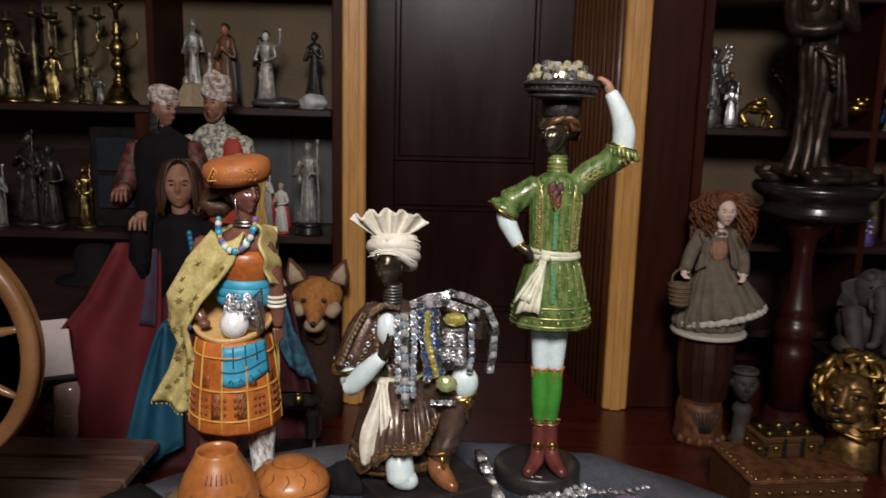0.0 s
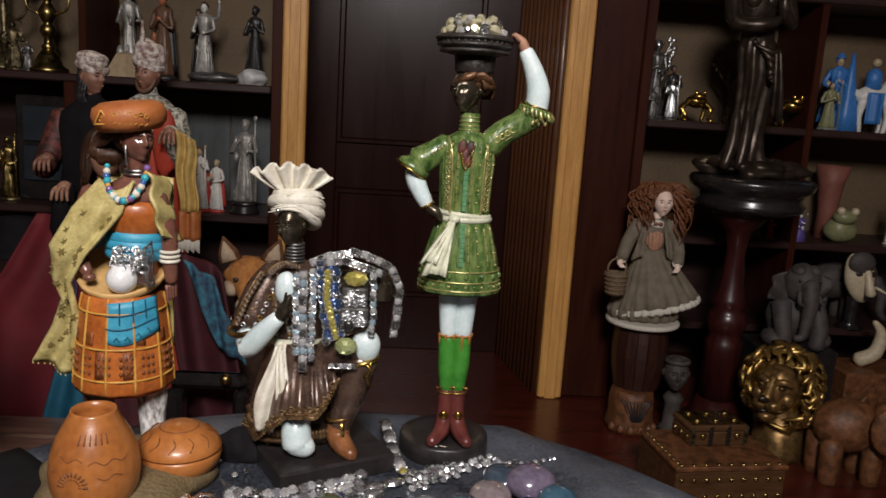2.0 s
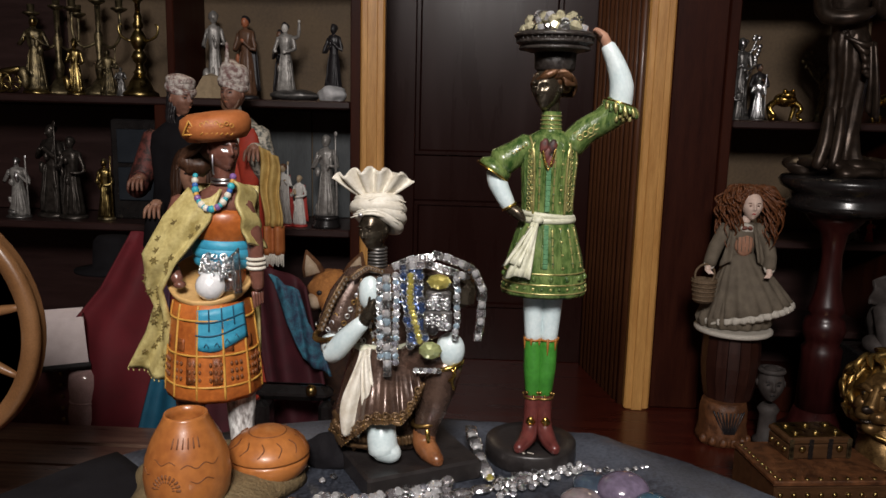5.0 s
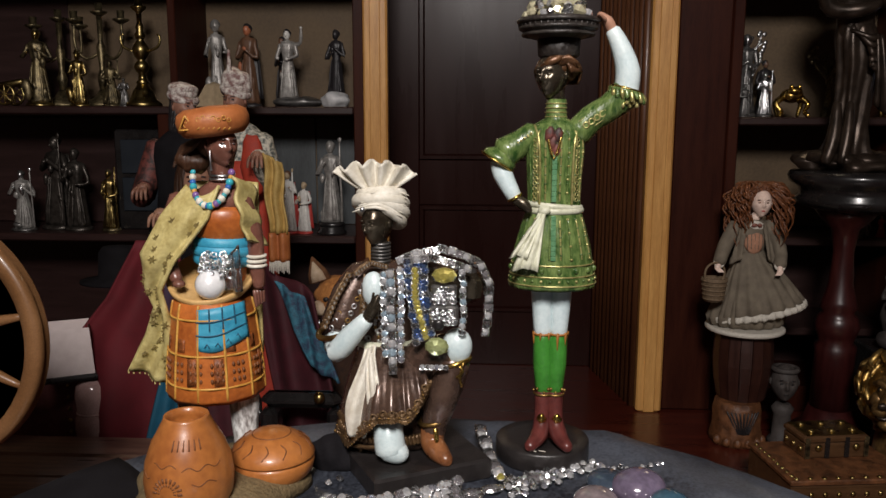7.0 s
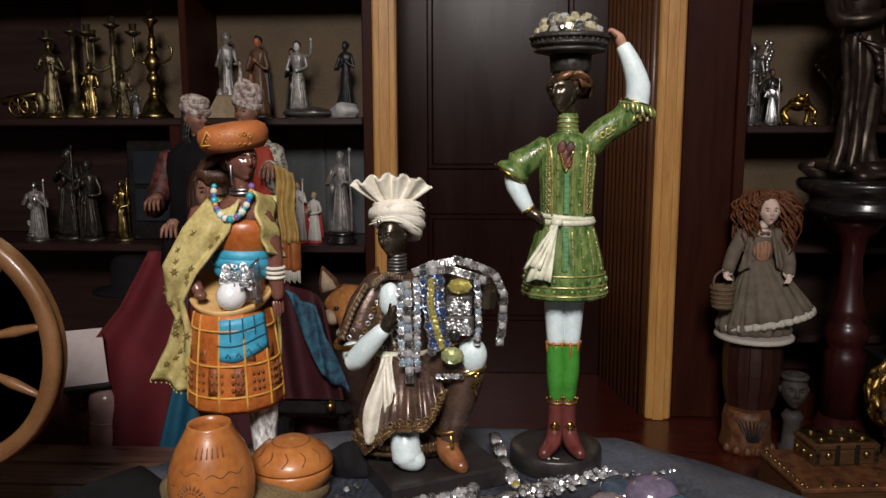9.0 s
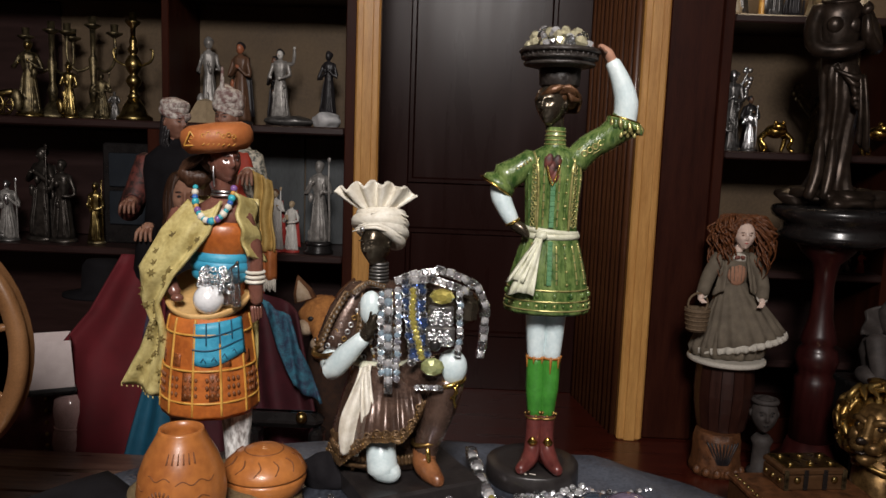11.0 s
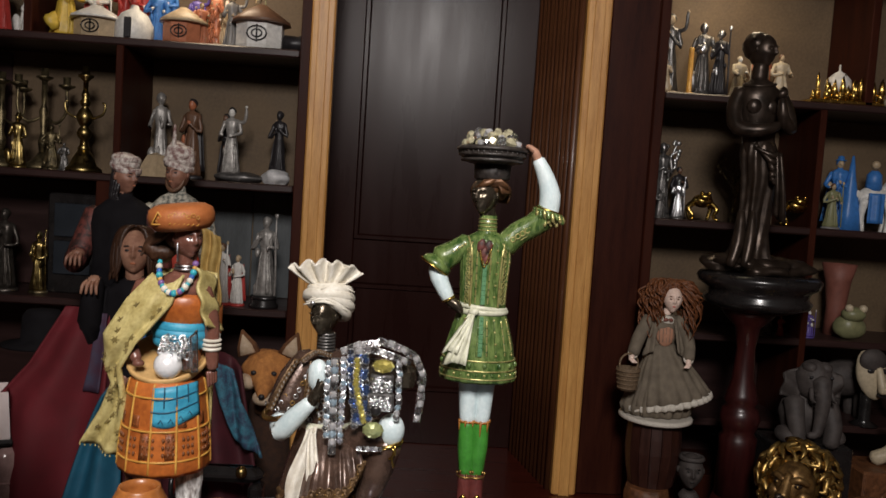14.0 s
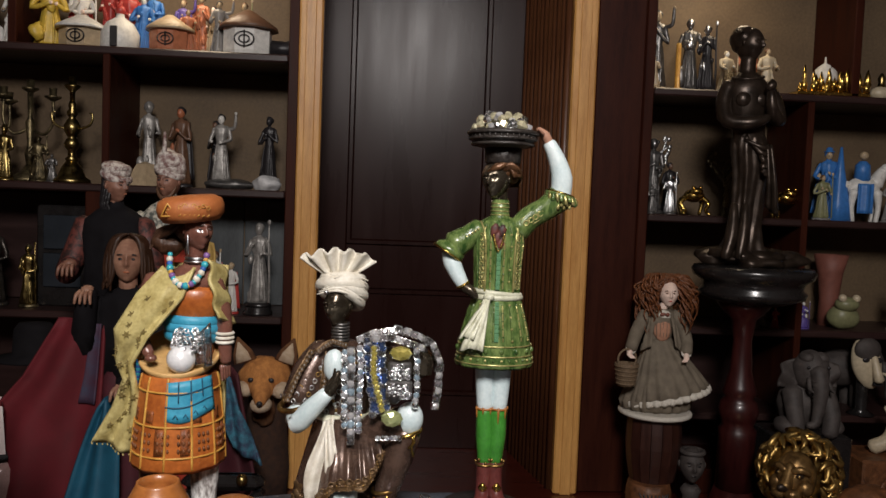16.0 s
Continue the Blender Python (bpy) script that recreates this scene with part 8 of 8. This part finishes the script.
def lion_head(x, y, z, s, m, mane, name, label):
    b, t = Body(), rot(0, 0, -48)

    def at(dx, dy, dz):
        return Vector((x, y, z)) + t @ (Vector((dx, dy, dz)) * s)
    b.ball((x, y + 0.03, z), (0.85 * s, 0.8 * s, 0.95 * s), mane, 28, 0.25, 9 / s * 0.6)
    b.ball(at(0, -0.62, 0.05), (0.55 * s, 0.50 * s, 0.68 * s), m, 28, 0.08, 40)
    b.tube([at(0, -0.98, 0.42), at(0, -1.20, 0.12), at(0, -1.30, -0.08)], (0.13 * s, 0.14 * s, 0.20 * s), m, 14)
    b.ball(at(0, -1.42, -0.08), (0.19 * s, 0.09 * s, 0.11 * s), BRONZE, 14)
    b.ball(at(0, -1.16, -0.62), (0.24 * s, 0.20 * s, 0.17 * s), m, 16)
    b.ball(at(0, -1.22, -0.43), (0.26 * s, 0.14 * s, 0.07 * s), BRONZE, 14)
    for sg in (-1, 1):
        b.ball(at(sg * 0.17, -1.22, -0.27), (0.23 * s, 0.21 * s, 0.18 * s), m, 18)
        b.ball(at(sg * 0.36, -0.90, -0.12), (0.22 * s, 0.20 * s, 0.22 * s), m, 16)
        b.ball(at(sg * 0.27, -1.03, 0.20), (0.115 * s, 0.07 * s, 0.075 * s), BRONZE, 12)
        b.ball(at(sg * 0.27, -1.08, 0.20), (0.045 * s, 0.04 * s, 0.045 * s), mane, 8)
        b.tube([at(sg * 0.08, -1.10, 0.30), at(sg * 0.30, -1.06, 0.38), at(sg * 0.50, -0.92, 0.28)], (0.09 * s, 0.10 * s, 0.05 * s), m, 10)
        for k in range(3):
            b.tube([at(sg * (0.10 + 0.08 * k), -1.40 + 0.03 * k, -0.22 - 0.05 * k), at(sg * (0.34 + 0.06 * k), -1.22, -0.20 - 0.08 * k)], 0.012 * s, mane, 5)
    rr = random.Random(3)
    lion = empty(name, (x, y, 0), label, "ornament")
    for start in (52, 66, 80, 94):
        for k in range(22):
            a, w, ph = 2 * math.pi * (k + 0.5 * (start % 4)) / 22, rr.uniform(0.05, 0.30), rr.uniform(0, 6)
            lift, pts = rr.uniform(0.86, 1.16), []
            for i in range(5):
                th, aa = radians(start + 11 * i), a + w * math.sin(ph + 1.6 * i)
                pts.append(at(lift * math.sin(th) * math.cos(aa), -0.25 - 0.80 * lift * math.cos(th), lift * (1.02 + 0.02 * i) * math.sin(th) * math.sin(aa)))
            put("mane_lock", Body().tube(pts, (0.02 * s, 0.075 * s, 0.095 * s, 0.075 * s, 0.015 * s), mane, 8, steps=2), pts[0], lion)
    put("head", b, (x, y, z), lion, "dark gilded lion face")
    put("base", Body().lathe((x, y + 0.1 * s, 0), [(0.75 * s, 0.0), (0.7 * s, 0.03), (0.55 * s, max(0.05, z - 0.5 * s))], m, seg=24), (x, y, 0), lion)


LIONFACE = mat("dark_gilding", (0.38, 0.23, 0.085), (0.10, 0.052, 0.020), 0.36, metal=0.7, size=45, bump=0.6)
LIONMANE = mat("bright_gilding", (0.66, 0.45, 0.15), (0.20, 0.11, 0.035), 0.32, metal=0.9, size=35, bump=0.5)
lion_head(1.285, 2.30, 0.228, 0.112, LIONFACE, LIONMANE, "lion_bust", "gilded lion head bust with curling mane")


def seated_elephant(x, y, z):
    """Elephant carving sitting upright, seen from the front."""
    b = Body()
    b.ball((x, y, z + 0.095), (0.085, 0.075, 0.098), GREYSTONE, 28, 0.12, 30)
    b.ball((x, y - 0.040, z + 0.215), (0.058, 0.055, 0.068), GREYSTONE, 24, 0.10, 30)
    for s in (-1, 1):
        b.ball((x + s * 0.024, y - 0.052, z + 0.258), (0.024, 0.030, 0.020), GREYSTONE, 14)
        b.sheet(lambda u, v: (x + s * (0.045 + 0.055 * u), y - 0.030 + 0.012 * math.sin(v * 6 + u * 3), z + 0.250 - (0.105 - 0.03 * u) * v - 0.02 * u), 10, 12, GREYSTONE, 0.008)
        b.tube([(x + s * 0.055, y - 0.03, z + 0.14), (x + s * 0.062, y - 0.07, z + 0.075), (x + s * 0.052, y - 0.082, z + 0.012)], (0.034, 0.028, 0.026), GREYSTONE, 14)
        b.ball((x + s * 0.080, y - 0.045, z + 0.030), (0.034, 0.050, 0.029), GREYSTONE, 16)
        b.tube([(x + s * 0.030, y - 0.085, z + 0.195), (x + s * 0.036, y - 0.105, z + 0.165), (x + s * 0.034, y - 0.125, z + 0.160)], (0.008, 0.007, 0.003), GREYSTONE, 8)
        b.ball((x + s * 0.034, y - 0.088, z + 0.232), (0.006, 0.004, 0.005), P["black"], 8)
    b.tube([(x, y - 0.085, z + 0.220), (x, y - 0.108, z + 0.165), (x - 0.006, y - 0.112, z + 0.100), (x - 0.020, y - 0.118, z + 0.055), (x - 0.042, y - 0.118, z + 0.050)], (0.030, 0.024, 0.019, 0.014, 0.010), GREYSTONE, 14)
    for k in range(9):
        b.ring((x - 0.0006 * k, y - 0.098 - 0.0018 * k, z + 0.190 - 0.0125 * k), 0.0265 - 0.0013 * k, 0.0018, GREYSTONE, seg=18, sec=5)
    put("elephant_carving", b, (x, y, z), label="dark grey seated elephant carving with small tusks on a black plinth", category="statue")


def elephant(x, y, z, h, m, face, label):
    b, k = Body(), h / 0.30
    b.ball((x + 0.10 * k * face, y + 0.04 * k, z + 0.18 * k), (0.115 * k, 0.085 * k, 0.09 * k), m, 24)
    b.ball((x - 0.01 * k * face, y - 0.02 * k, z + 0.225 * k), (0.065 * k, 0.06 * k, 0.072 * k), m, 20)
    b.tube([(x - 0.05 * k * face, y - 0.055 * k, z + 0.21 * k), (x - 0.085 * k * face, y - 0.075 * k, z + 0.14 * k), (x - 0.080 * k * face, y - 0.08 * k, z + 0.07 * k), (x - 0.11 * k * face, y - 0.085 * k, z + 0.03 * k)],
           (0.034 * k, 0.026 * k, 0.019 * k, 0.012 * k), m, 12)
    for s in (-1, 1):
        b.ball((x + 0.035 * k * face, y - 0.02 * k + s * 0.07 * k, z + 0.21 * k), (0.062 * k, 0.014 * k, 0.08 * k), m, 16, turn=rot(0, 0, 25 * s))
        b.tube([(x - 0.045 * k * face, y - 0.05 * k + s * 0.03 * k, z + 0.18 * k), (x - 0.09 * k * face, y - 0.08 * k + s * 0.035 * k, z + 0.155 * k)], (0.009 * k, 0.004 * k), P["bone"], 8)
        for dx in (0.03, 0.17):
            b.tube([(x + dx * k * face, y + 0.04 * k + s * 0.045 * k, z + 0.13 * k), (x + dx * k * face, y + 0.04 * k + s * 0.045 * k, z)], (0.036 * k, 0.030 * k), m, 12)
    put("elephant_carving", b, (x, y, z), label=label, category="carving", group="elephant carvings")


seated_elephant(1.385, 2.52, 0.30)
put("plinth_box", Body().box((1.262, 2.44, 0), (1.520, 2.62, 0.299), EBONY, 0.006), (1.4, 2.53, 0), label="plain black display plinth", category="plinth")
elephant(1.50, 2.12, 0.001, 0.27, CARVED, -1, "carved reddish-brown wooden elephant on the floor")
elephant(1.80, 2.86, C_R - 0.31 + 0.002, 0.24, GREYSTONE, -1, "dark grey elephant carving on the cabinet shelf")


def golden_frog(x, y, z, k, m, label):
    b = Body()
    b.ball((x, y, z + 0.075 * k), (0.040 * k, 0.034 * k, 0.026 * k), m, 20)
    b.ball((x, y - 0.025 * k, z + 0.090 * k), (0.026 * k, 0.022 * k, 0.016 * k), m, 16)
    for s in (-1, 1):
        b.ball((x + s * 0.014 * k, y - 0.030 * k, z + 0.105 * k), 0.008 * k, m, 10)
        b.tube([(x + s * 0.030 * k, y, z + 0.07 * k), (x + s * 0.055 * k, y - 0.01 * k, z + 0.045 * k), (x + s * 0.040 * k, y - 0.02 * k, z + 0.02 * k), (x + s * 0.050 * k, y - 0.035 * k, z + 0.004)], (0.012 * k, 0.009 * k, 0.007 * k, 0.008 * k), m, 8)
        b.tube([(x + s * 0.020 * k, y + 0.02 * k, z + 0.07 * k), (x + s * 0.045 * k, y + 0.03 * k, z + 0.05 * k), (x + s * 0.035 * k, y + 0.03 * k, z + 0.004)], (0.012 * k, 0.010 * k, 0.007 * k), m, 8)
    put("frog_ornament", b, (x, y, z), label=label, category="ornament", group="golden frogs")


golden_frog(1.082, Y1 - 0.03, B_R, 0.95, GOLD, "small golden frog ornament on long legs")
golden_frog(1.418, Y1 - 0.06, B_R, 1.0, GOLD, "small golden frog ornament on long legs")
# right cabinet, middle shelf
figurine(0.935, Y1, B_R, 0.28, PEWTER, SILVER, PEWTER, PEWTER, 27, "silvery filigree figurine on the shelf", 0.9)
figurine(0.985, Y1 - 0.05, B_R, 0.15, SILVER, SILVER, PEWTER, PEWTER, 28, "small silver figurine on the shelf", 1.0)
figurine(0.915, Y1 - 0.07, B_R, 0.11, PEWTER, PEWTER, PEWTER, PEWTER, 29, "small pewter figurine on the shelf", 1.2)
figurine(1.03, Y2, B_R, 0.20, P["black"], P["brown"], P["black"], P["black"], 42, "black figurine at the back of the shelf", 1.2)


def metal_tree(x, y, z, h, m, label, seed):
    r = random.Random(seed)
    c = empty("metal_tree", (x, y, z), label, "ornament")
    put("trunk", Body().tube([(x, y, z), (x + 0.01, y, z + h * 0.4), (x - 0.005, y, z + h * 0.7)], (0.014, 0.008, 0.005), m, 8), (x, y, z), c)
    for k in range(12):
        a, t = r.uniform(0, 6.28), r.uniform(0.35, 0.75)
        e = (x + 0.06 * math.cos(a), y + 0.03 * math.sin(a), z + h * (t + r.uniform(0.1, 0.3)))
        b = Body().tube([(x, y, z + h * t * 0.9), ((x + e[0]) / 2, (y + e[1]) / 2, z + h * t + 0.01), e], (0.005, 0.004, 0.002), m, 6)
        for j in range(3):
            b.ball((e[0] + r.uniform(-0.012, 0.012), e[1] + r.uniform(-0.01, 0.01), e[2] + r.uniform(-0.02, 0.01)), (0.008, 0.004, 0.008), m, 6)
        put("branch", b, (x, y, z + h * t), c)


metal_tree(1.215, Y1 + 0.02, B_R, 0.24, DULLBRASS, "tarnished metal tree ornament on the shelf", 1)
metal_tree(0.945, Y1 + 0.05, B_R, 0.30, SILVER, "silver wire tree ornament on the shelf", 2)
hs = Body()
hx, hz = 1.735, B_R
hs.ball((hx, Y1, hz + 0.125), (0.065, 0.036, 0.042), P["white"], 20)
hs.tube([(hx + 0.045, Y1, hz + 0.14), (hx + 0.070, Y1, hz + 0.185), (hx + 0.085, Y1 - 0.01, hz + 0.20)], (0.030, 0.021, 0.016), P["white"], 12)
hs.tube([(hx + 0.075, Y1 - 0.005, hz + 0.205), (hx + 0.105, Y1 - 0.02, hz + 0.170)], (0.019, 0.011), P["white"], 10)
for dx, dy in ((-0.045, -0.02), (-0.04, 0.02), (0.045, -0.02), (0.05, 0.02)):
    hs.tube([(hx + dx, Y1 + dy, hz + 0.11), (hx + dx * 1.15, Y1 + dy, hz + 0.055), (hx + dx, Y1 + dy, hz)], (0.018, 0.010, 0.009), P["white"], 8)
hs.tube([(hx - 0.06, Y1, hz + 0.14), (hx - 0.095, Y1, hz + 0.10), (hx - 0.095, Y1, hz + 0.05)], (0.014, 0.016, 0.006), P["white"], 8)
hs.lathe((hx - 0.085, Y1 + 0.01, hz), [(0.045, 0.0), (0.040, 0.06), (0.028, 0.12), (0.014, 0.20), (0.004, 0.275)], P["blue"], seg=16, wave=0.12, folds=5)
for k in range(7):
    hs.tube([(hx + 0.040 + 0.006 * k, Y1, hz + 0.150 + 0.010 * k), (hx + 0.030 + 0.006 * k, Y1 - 0.012, hz + 0.135 + 0.009 * k)], (0.008, 0.004), P["white"], 6, steps=1)
hs.sheet(lambda u, v: (hx - 0.040 + 0.06 * v, Y1 - 0.042 + 0.006 * math.sin(v * 9), hz + 0.14 - 0.11 * u), 8, 10, P["blue"], 0.005)
hs.lathe((hx - 0.005, Y1, hz + 0.12), [(0.030, 0.03), (0.026, 0.09), (0.012, 0.105)], P["blue"], seg=14)
hs.ball((hx - 0.005, Y1 - 0.004, hz + 0.245), 0.016, P["beige"], 12)
put("horse_rider_ornament", hs, (hx, Y1, hz), label="white horse ornament with a blue rider", category="ornament")
figurine(1.615, Y1 + 0.03, B_R, 0.27, P["blue"], P["beige"], P["blue"], P["blue"], 30, "blue-cloaked figurine with raised wings", 1.1, cape=P["blue"], hat=P["blue"])
figurine(1.560, Y1 - 0.04, B_R, 0.17, P["olive"], P["beige"], P["brown"], P["grey"], 31, "small olive and grey figurine", 1.2)
figurine(1.835, Y1 - 0.02, B_R, 0.16, P["grey"], P["white"], P["brown"], P["grey"], 43, "grey painted figurine on the shelf", 1.4)
put("white_tablet", Body().box((1.86, Y1 - 0.03, B_R), (1.93, Y1, B_R + 0.12), P["white"], 0.006), (1.9, Y1, B_R), label="small white stone tablet", category="ornament")
# right cabinet, upper shelf
figurine(0.925, Y1, A_R, 0.30, PEWTER, P["beige"], PEWTER, P["beige"], 32, "tall grey metal figurine on the upper shelf", 0.9)
figurine(1.055, Y1 + 0.02, A_R, 0.28, PEWTER, SILVER, PEWTER, P["grey"], 33, "pewter knight figurine on the upper shelf", 1.0)
figurine(1.105, Y1 - 0.02, A_R, 0.25, P["black"], SILVER, P["black"], P["black"], 34, "dark figurine on the upper shelf", 0.9)
figurine(0.90, Y1 - 0.06, A_R, 0.12, P["beige"], P["beige"], P["brown"], P["beige"], 35, "small beige figurine on the upper shelf", 1.3)
put("candle", Body().lathe((1.000, Y1 - 0.02, A_R), [(0.022, 0), (0.022, 0.012), (0.009, 0.016), (0.009, 0.17), (0.007, 0.175)], YELLOWLINE), (1.0, Y1, A_R), label="thin yellow candle in a small holder", category="candle")
figurine(1.20, Y1 + 0.03, A_R, 0.17, P["bone"], P["white"], P["bone"], P["beige"], 36, "cream figurine on the upper shelf", 1.6)
figurine(1.36, Y1 + 0.04, A_R, 0.19, P["bone"], P["beige"], P["brown"], P["beige"], 44, "cream and brown figurine on the upper shelf", 1.4)
figurine(1.30, Y2, A_R, 0.22, P["terracotta"], P["beige"], P["brown"], P["brown"], 45, "terracotta figurine at the back of the upper shelf", 1.1)
tmp = empty("gilded_temple", (1.565, Y1 - 0.03, A_R), "gilded temple model with a white ribbed dome", "ornament")
put("base", Body().box((1.420, Y1 - 0.09, A_R), (1.69, Y1 + 0.04, A_R + 0.018), GOLD, 0.005), (1.57, Y1, A_R), tmp)
for k in range(11):
    tx, th = 1.432 + 0.0245 * k, 0.030 + 0.022 * ((k * 7) % 4)
    put("spire", Body().lathe((tx, Y1 - 0.075 + 0.02 * (k % 2), A_R + 0.018), [(0.010, 0), (0.011, th * 0.3), (0.006, th * 0.4), (0.008, th * 0.6), (0.002, th)], GOLD, seg=10), (tx, Y1 - 0.07, A_R + 0.018), tmp)
put("dome", Body().lathe((1.545, Y1 - 0.03, A_R + 0.05), [(0.036, 0), (0.044, 0.02), (0.040, 0.045), (0.022, 0.066), (0.004, 0.078), (0.003, 0.10)], P["white"], seg=32, wave=0.05, folds=12), (1.575, Y1, A_R + 0.05), tmp)
put("drum", Body().lathe((1.545, Y1 - 0.03, A_R + 0.018), [(0.045, 0), (0.040, 0.032)], GOLD, seg=20), (1.575, Y1, A_R + 0.02), tmp)
for k in range(9):
    x = 1.49 + 0.024 * k
    put("turret", Body().lathe((x, Y1 - 0.075 + 0.01 * (k % 2), A_R + 0.018), [(0.010, 0), (0.008, 0.02), (0.013, 0.026), (0.008, 0.036 + 0.012 * (k % 3)), (0.002, 0.06 + 0.012 * (k % 3))], GOLD, seg=10), (x, Y1 - 0.07, A_R + 0.02), tmp)
put("duck_ornament", Body().ball((1.755, Y1 - 0.04, A_R + 0.026), (0.040, 0.028, 0.026), P["bone"], 16).lathe((1.755, Y1 - 0.04, A_R + 0.045), [(0.016, 0), (0.010, 0.02), (0.014, 0.035), (0.004, 0.055)], BRASS, seg=12),
    (1.755, Y1, A_R), label="cream and gold bird ornament on the upper shelf", category="ornament")
figurine(1.66, Y2, A_R, 0.23, P["grey"], P["beige"], P["brown"], P["brown"], 46, "grey figurine at the back of the upper shelf", 0.9)
# right cabinet, lower shelves
figurine(1.395, Y1 - 0.07, C_R, 0.075, P["red"], P["beige"], P["red"], P["red"], 47, "tiny red figurine on the lower shelf", 1.4)
figurine(1.350, Y1 - 0.06, C_R, 0.065, P["grey"], P["beige"], P["red"], P["black"], 48, "tiny grey figurine on the lower shelf", 1.4)
figurine(1.500, Y1 - 0.07, C_R, 0.10, P["violet"], P["white"], P["white"], P["violet"], 49, "small violet and white figurine on the lower shelf", 1.5)
frog = Body().ball((1.66, Y1 - 0.05, C_R + 0.045), (0.058, 0.045, 0.046), P["olive"], 20, 0.15, 20).ball((1.66, Y1 - 0.075, C_R + 0.095), (0.044, 0.035, 0.028), P["olive"], 16)
for s in (-1, 1):
    frog.ball((1.66 + s * 0.026, Y1 - 0.09, C_R + 0.118), 0.015, P["bone"], 12)
put("toad_ornament", frog, (1.66, Y1, C_R), label="olive toad ornament with pale eyes", category="ornament")
vs = empty("terracotta_vase", (1.66, Y1 + 0.05, C_R), "reddish terracotta flared vase behind a toad", "vase")
put("body", Body().lathe((1.66, Y1 + 0.05, C_R), [(0.040, 0), (0.034, 0.10), (0.045, 0.20), (0.062, 0.27), (0.058, 0.27), (0.040, 0.20)], mat_terracotta), (1.66, Y1 + 0.05, C_R), vs)
figurine(1.86, Y1 - 0.05, C_R, 0.20, P["white"], P["white"], P["bone"], P["bone"], 50, "white painted figurine beside a small tower", 0.9)
mk = Body().ball((1.735, Y1 - 0.10, 0.49), (0.055, 0.03, 0.095), P["bone"], 24, 0.1, 12, turn=rot(0, -18, 0))
mk.ball((1.728, Y1 - 0.112, 0.545), (0.050, 0.024, 0.045), GREYSTONE, 18)
mk.tube([(1.745, Y1 - 0.125, 0.52), (1.755, Y1 - 0.15, 0.44)], (0.012, 0.018), P["bone"], 10)
for s in (-1, 1):
    mk.ball((1.74 + s * 0.024, Y1 - 0.127, 0.51), (0.014, 0.006, 0.010), P["black"], 10)
mk.ball((1.765, Y1 - 0.13, 0.425), (0.022, 0.008, 0.012), P["black"], 10)
mk.lathe((1.735, Y1 - 0.08, 0.30), [(0.05, 0.001), (0.02, 0.02), (0.02, 0.20)], EBONY, seg=12)
put("carved_mask", mk, (1.735, Y1 - 0.1, 0.30), label="pale bone-coloured carved mask on a black stand", category="mask")
put("horn", Body().tube([(1.69, 2.60, 0.225), (1.735, 2.58, 0.26), (1.745, 2.58, 0.33), (1.715, 2.58, 0.37)], (0.026, 0.025, 0.018, 0.008), P["bone"], 14), (1.7, 2.62, 0.1), label="curved pale horn standing on a wooden block", category="horn")
put("wooden_block", Body().box((1.60, 2.50, 0), (1.95, 2.69, 0.205), CARVED, 0.008), (1.75, 2.6, 0), label="brown wooden block on the floor", category="block")
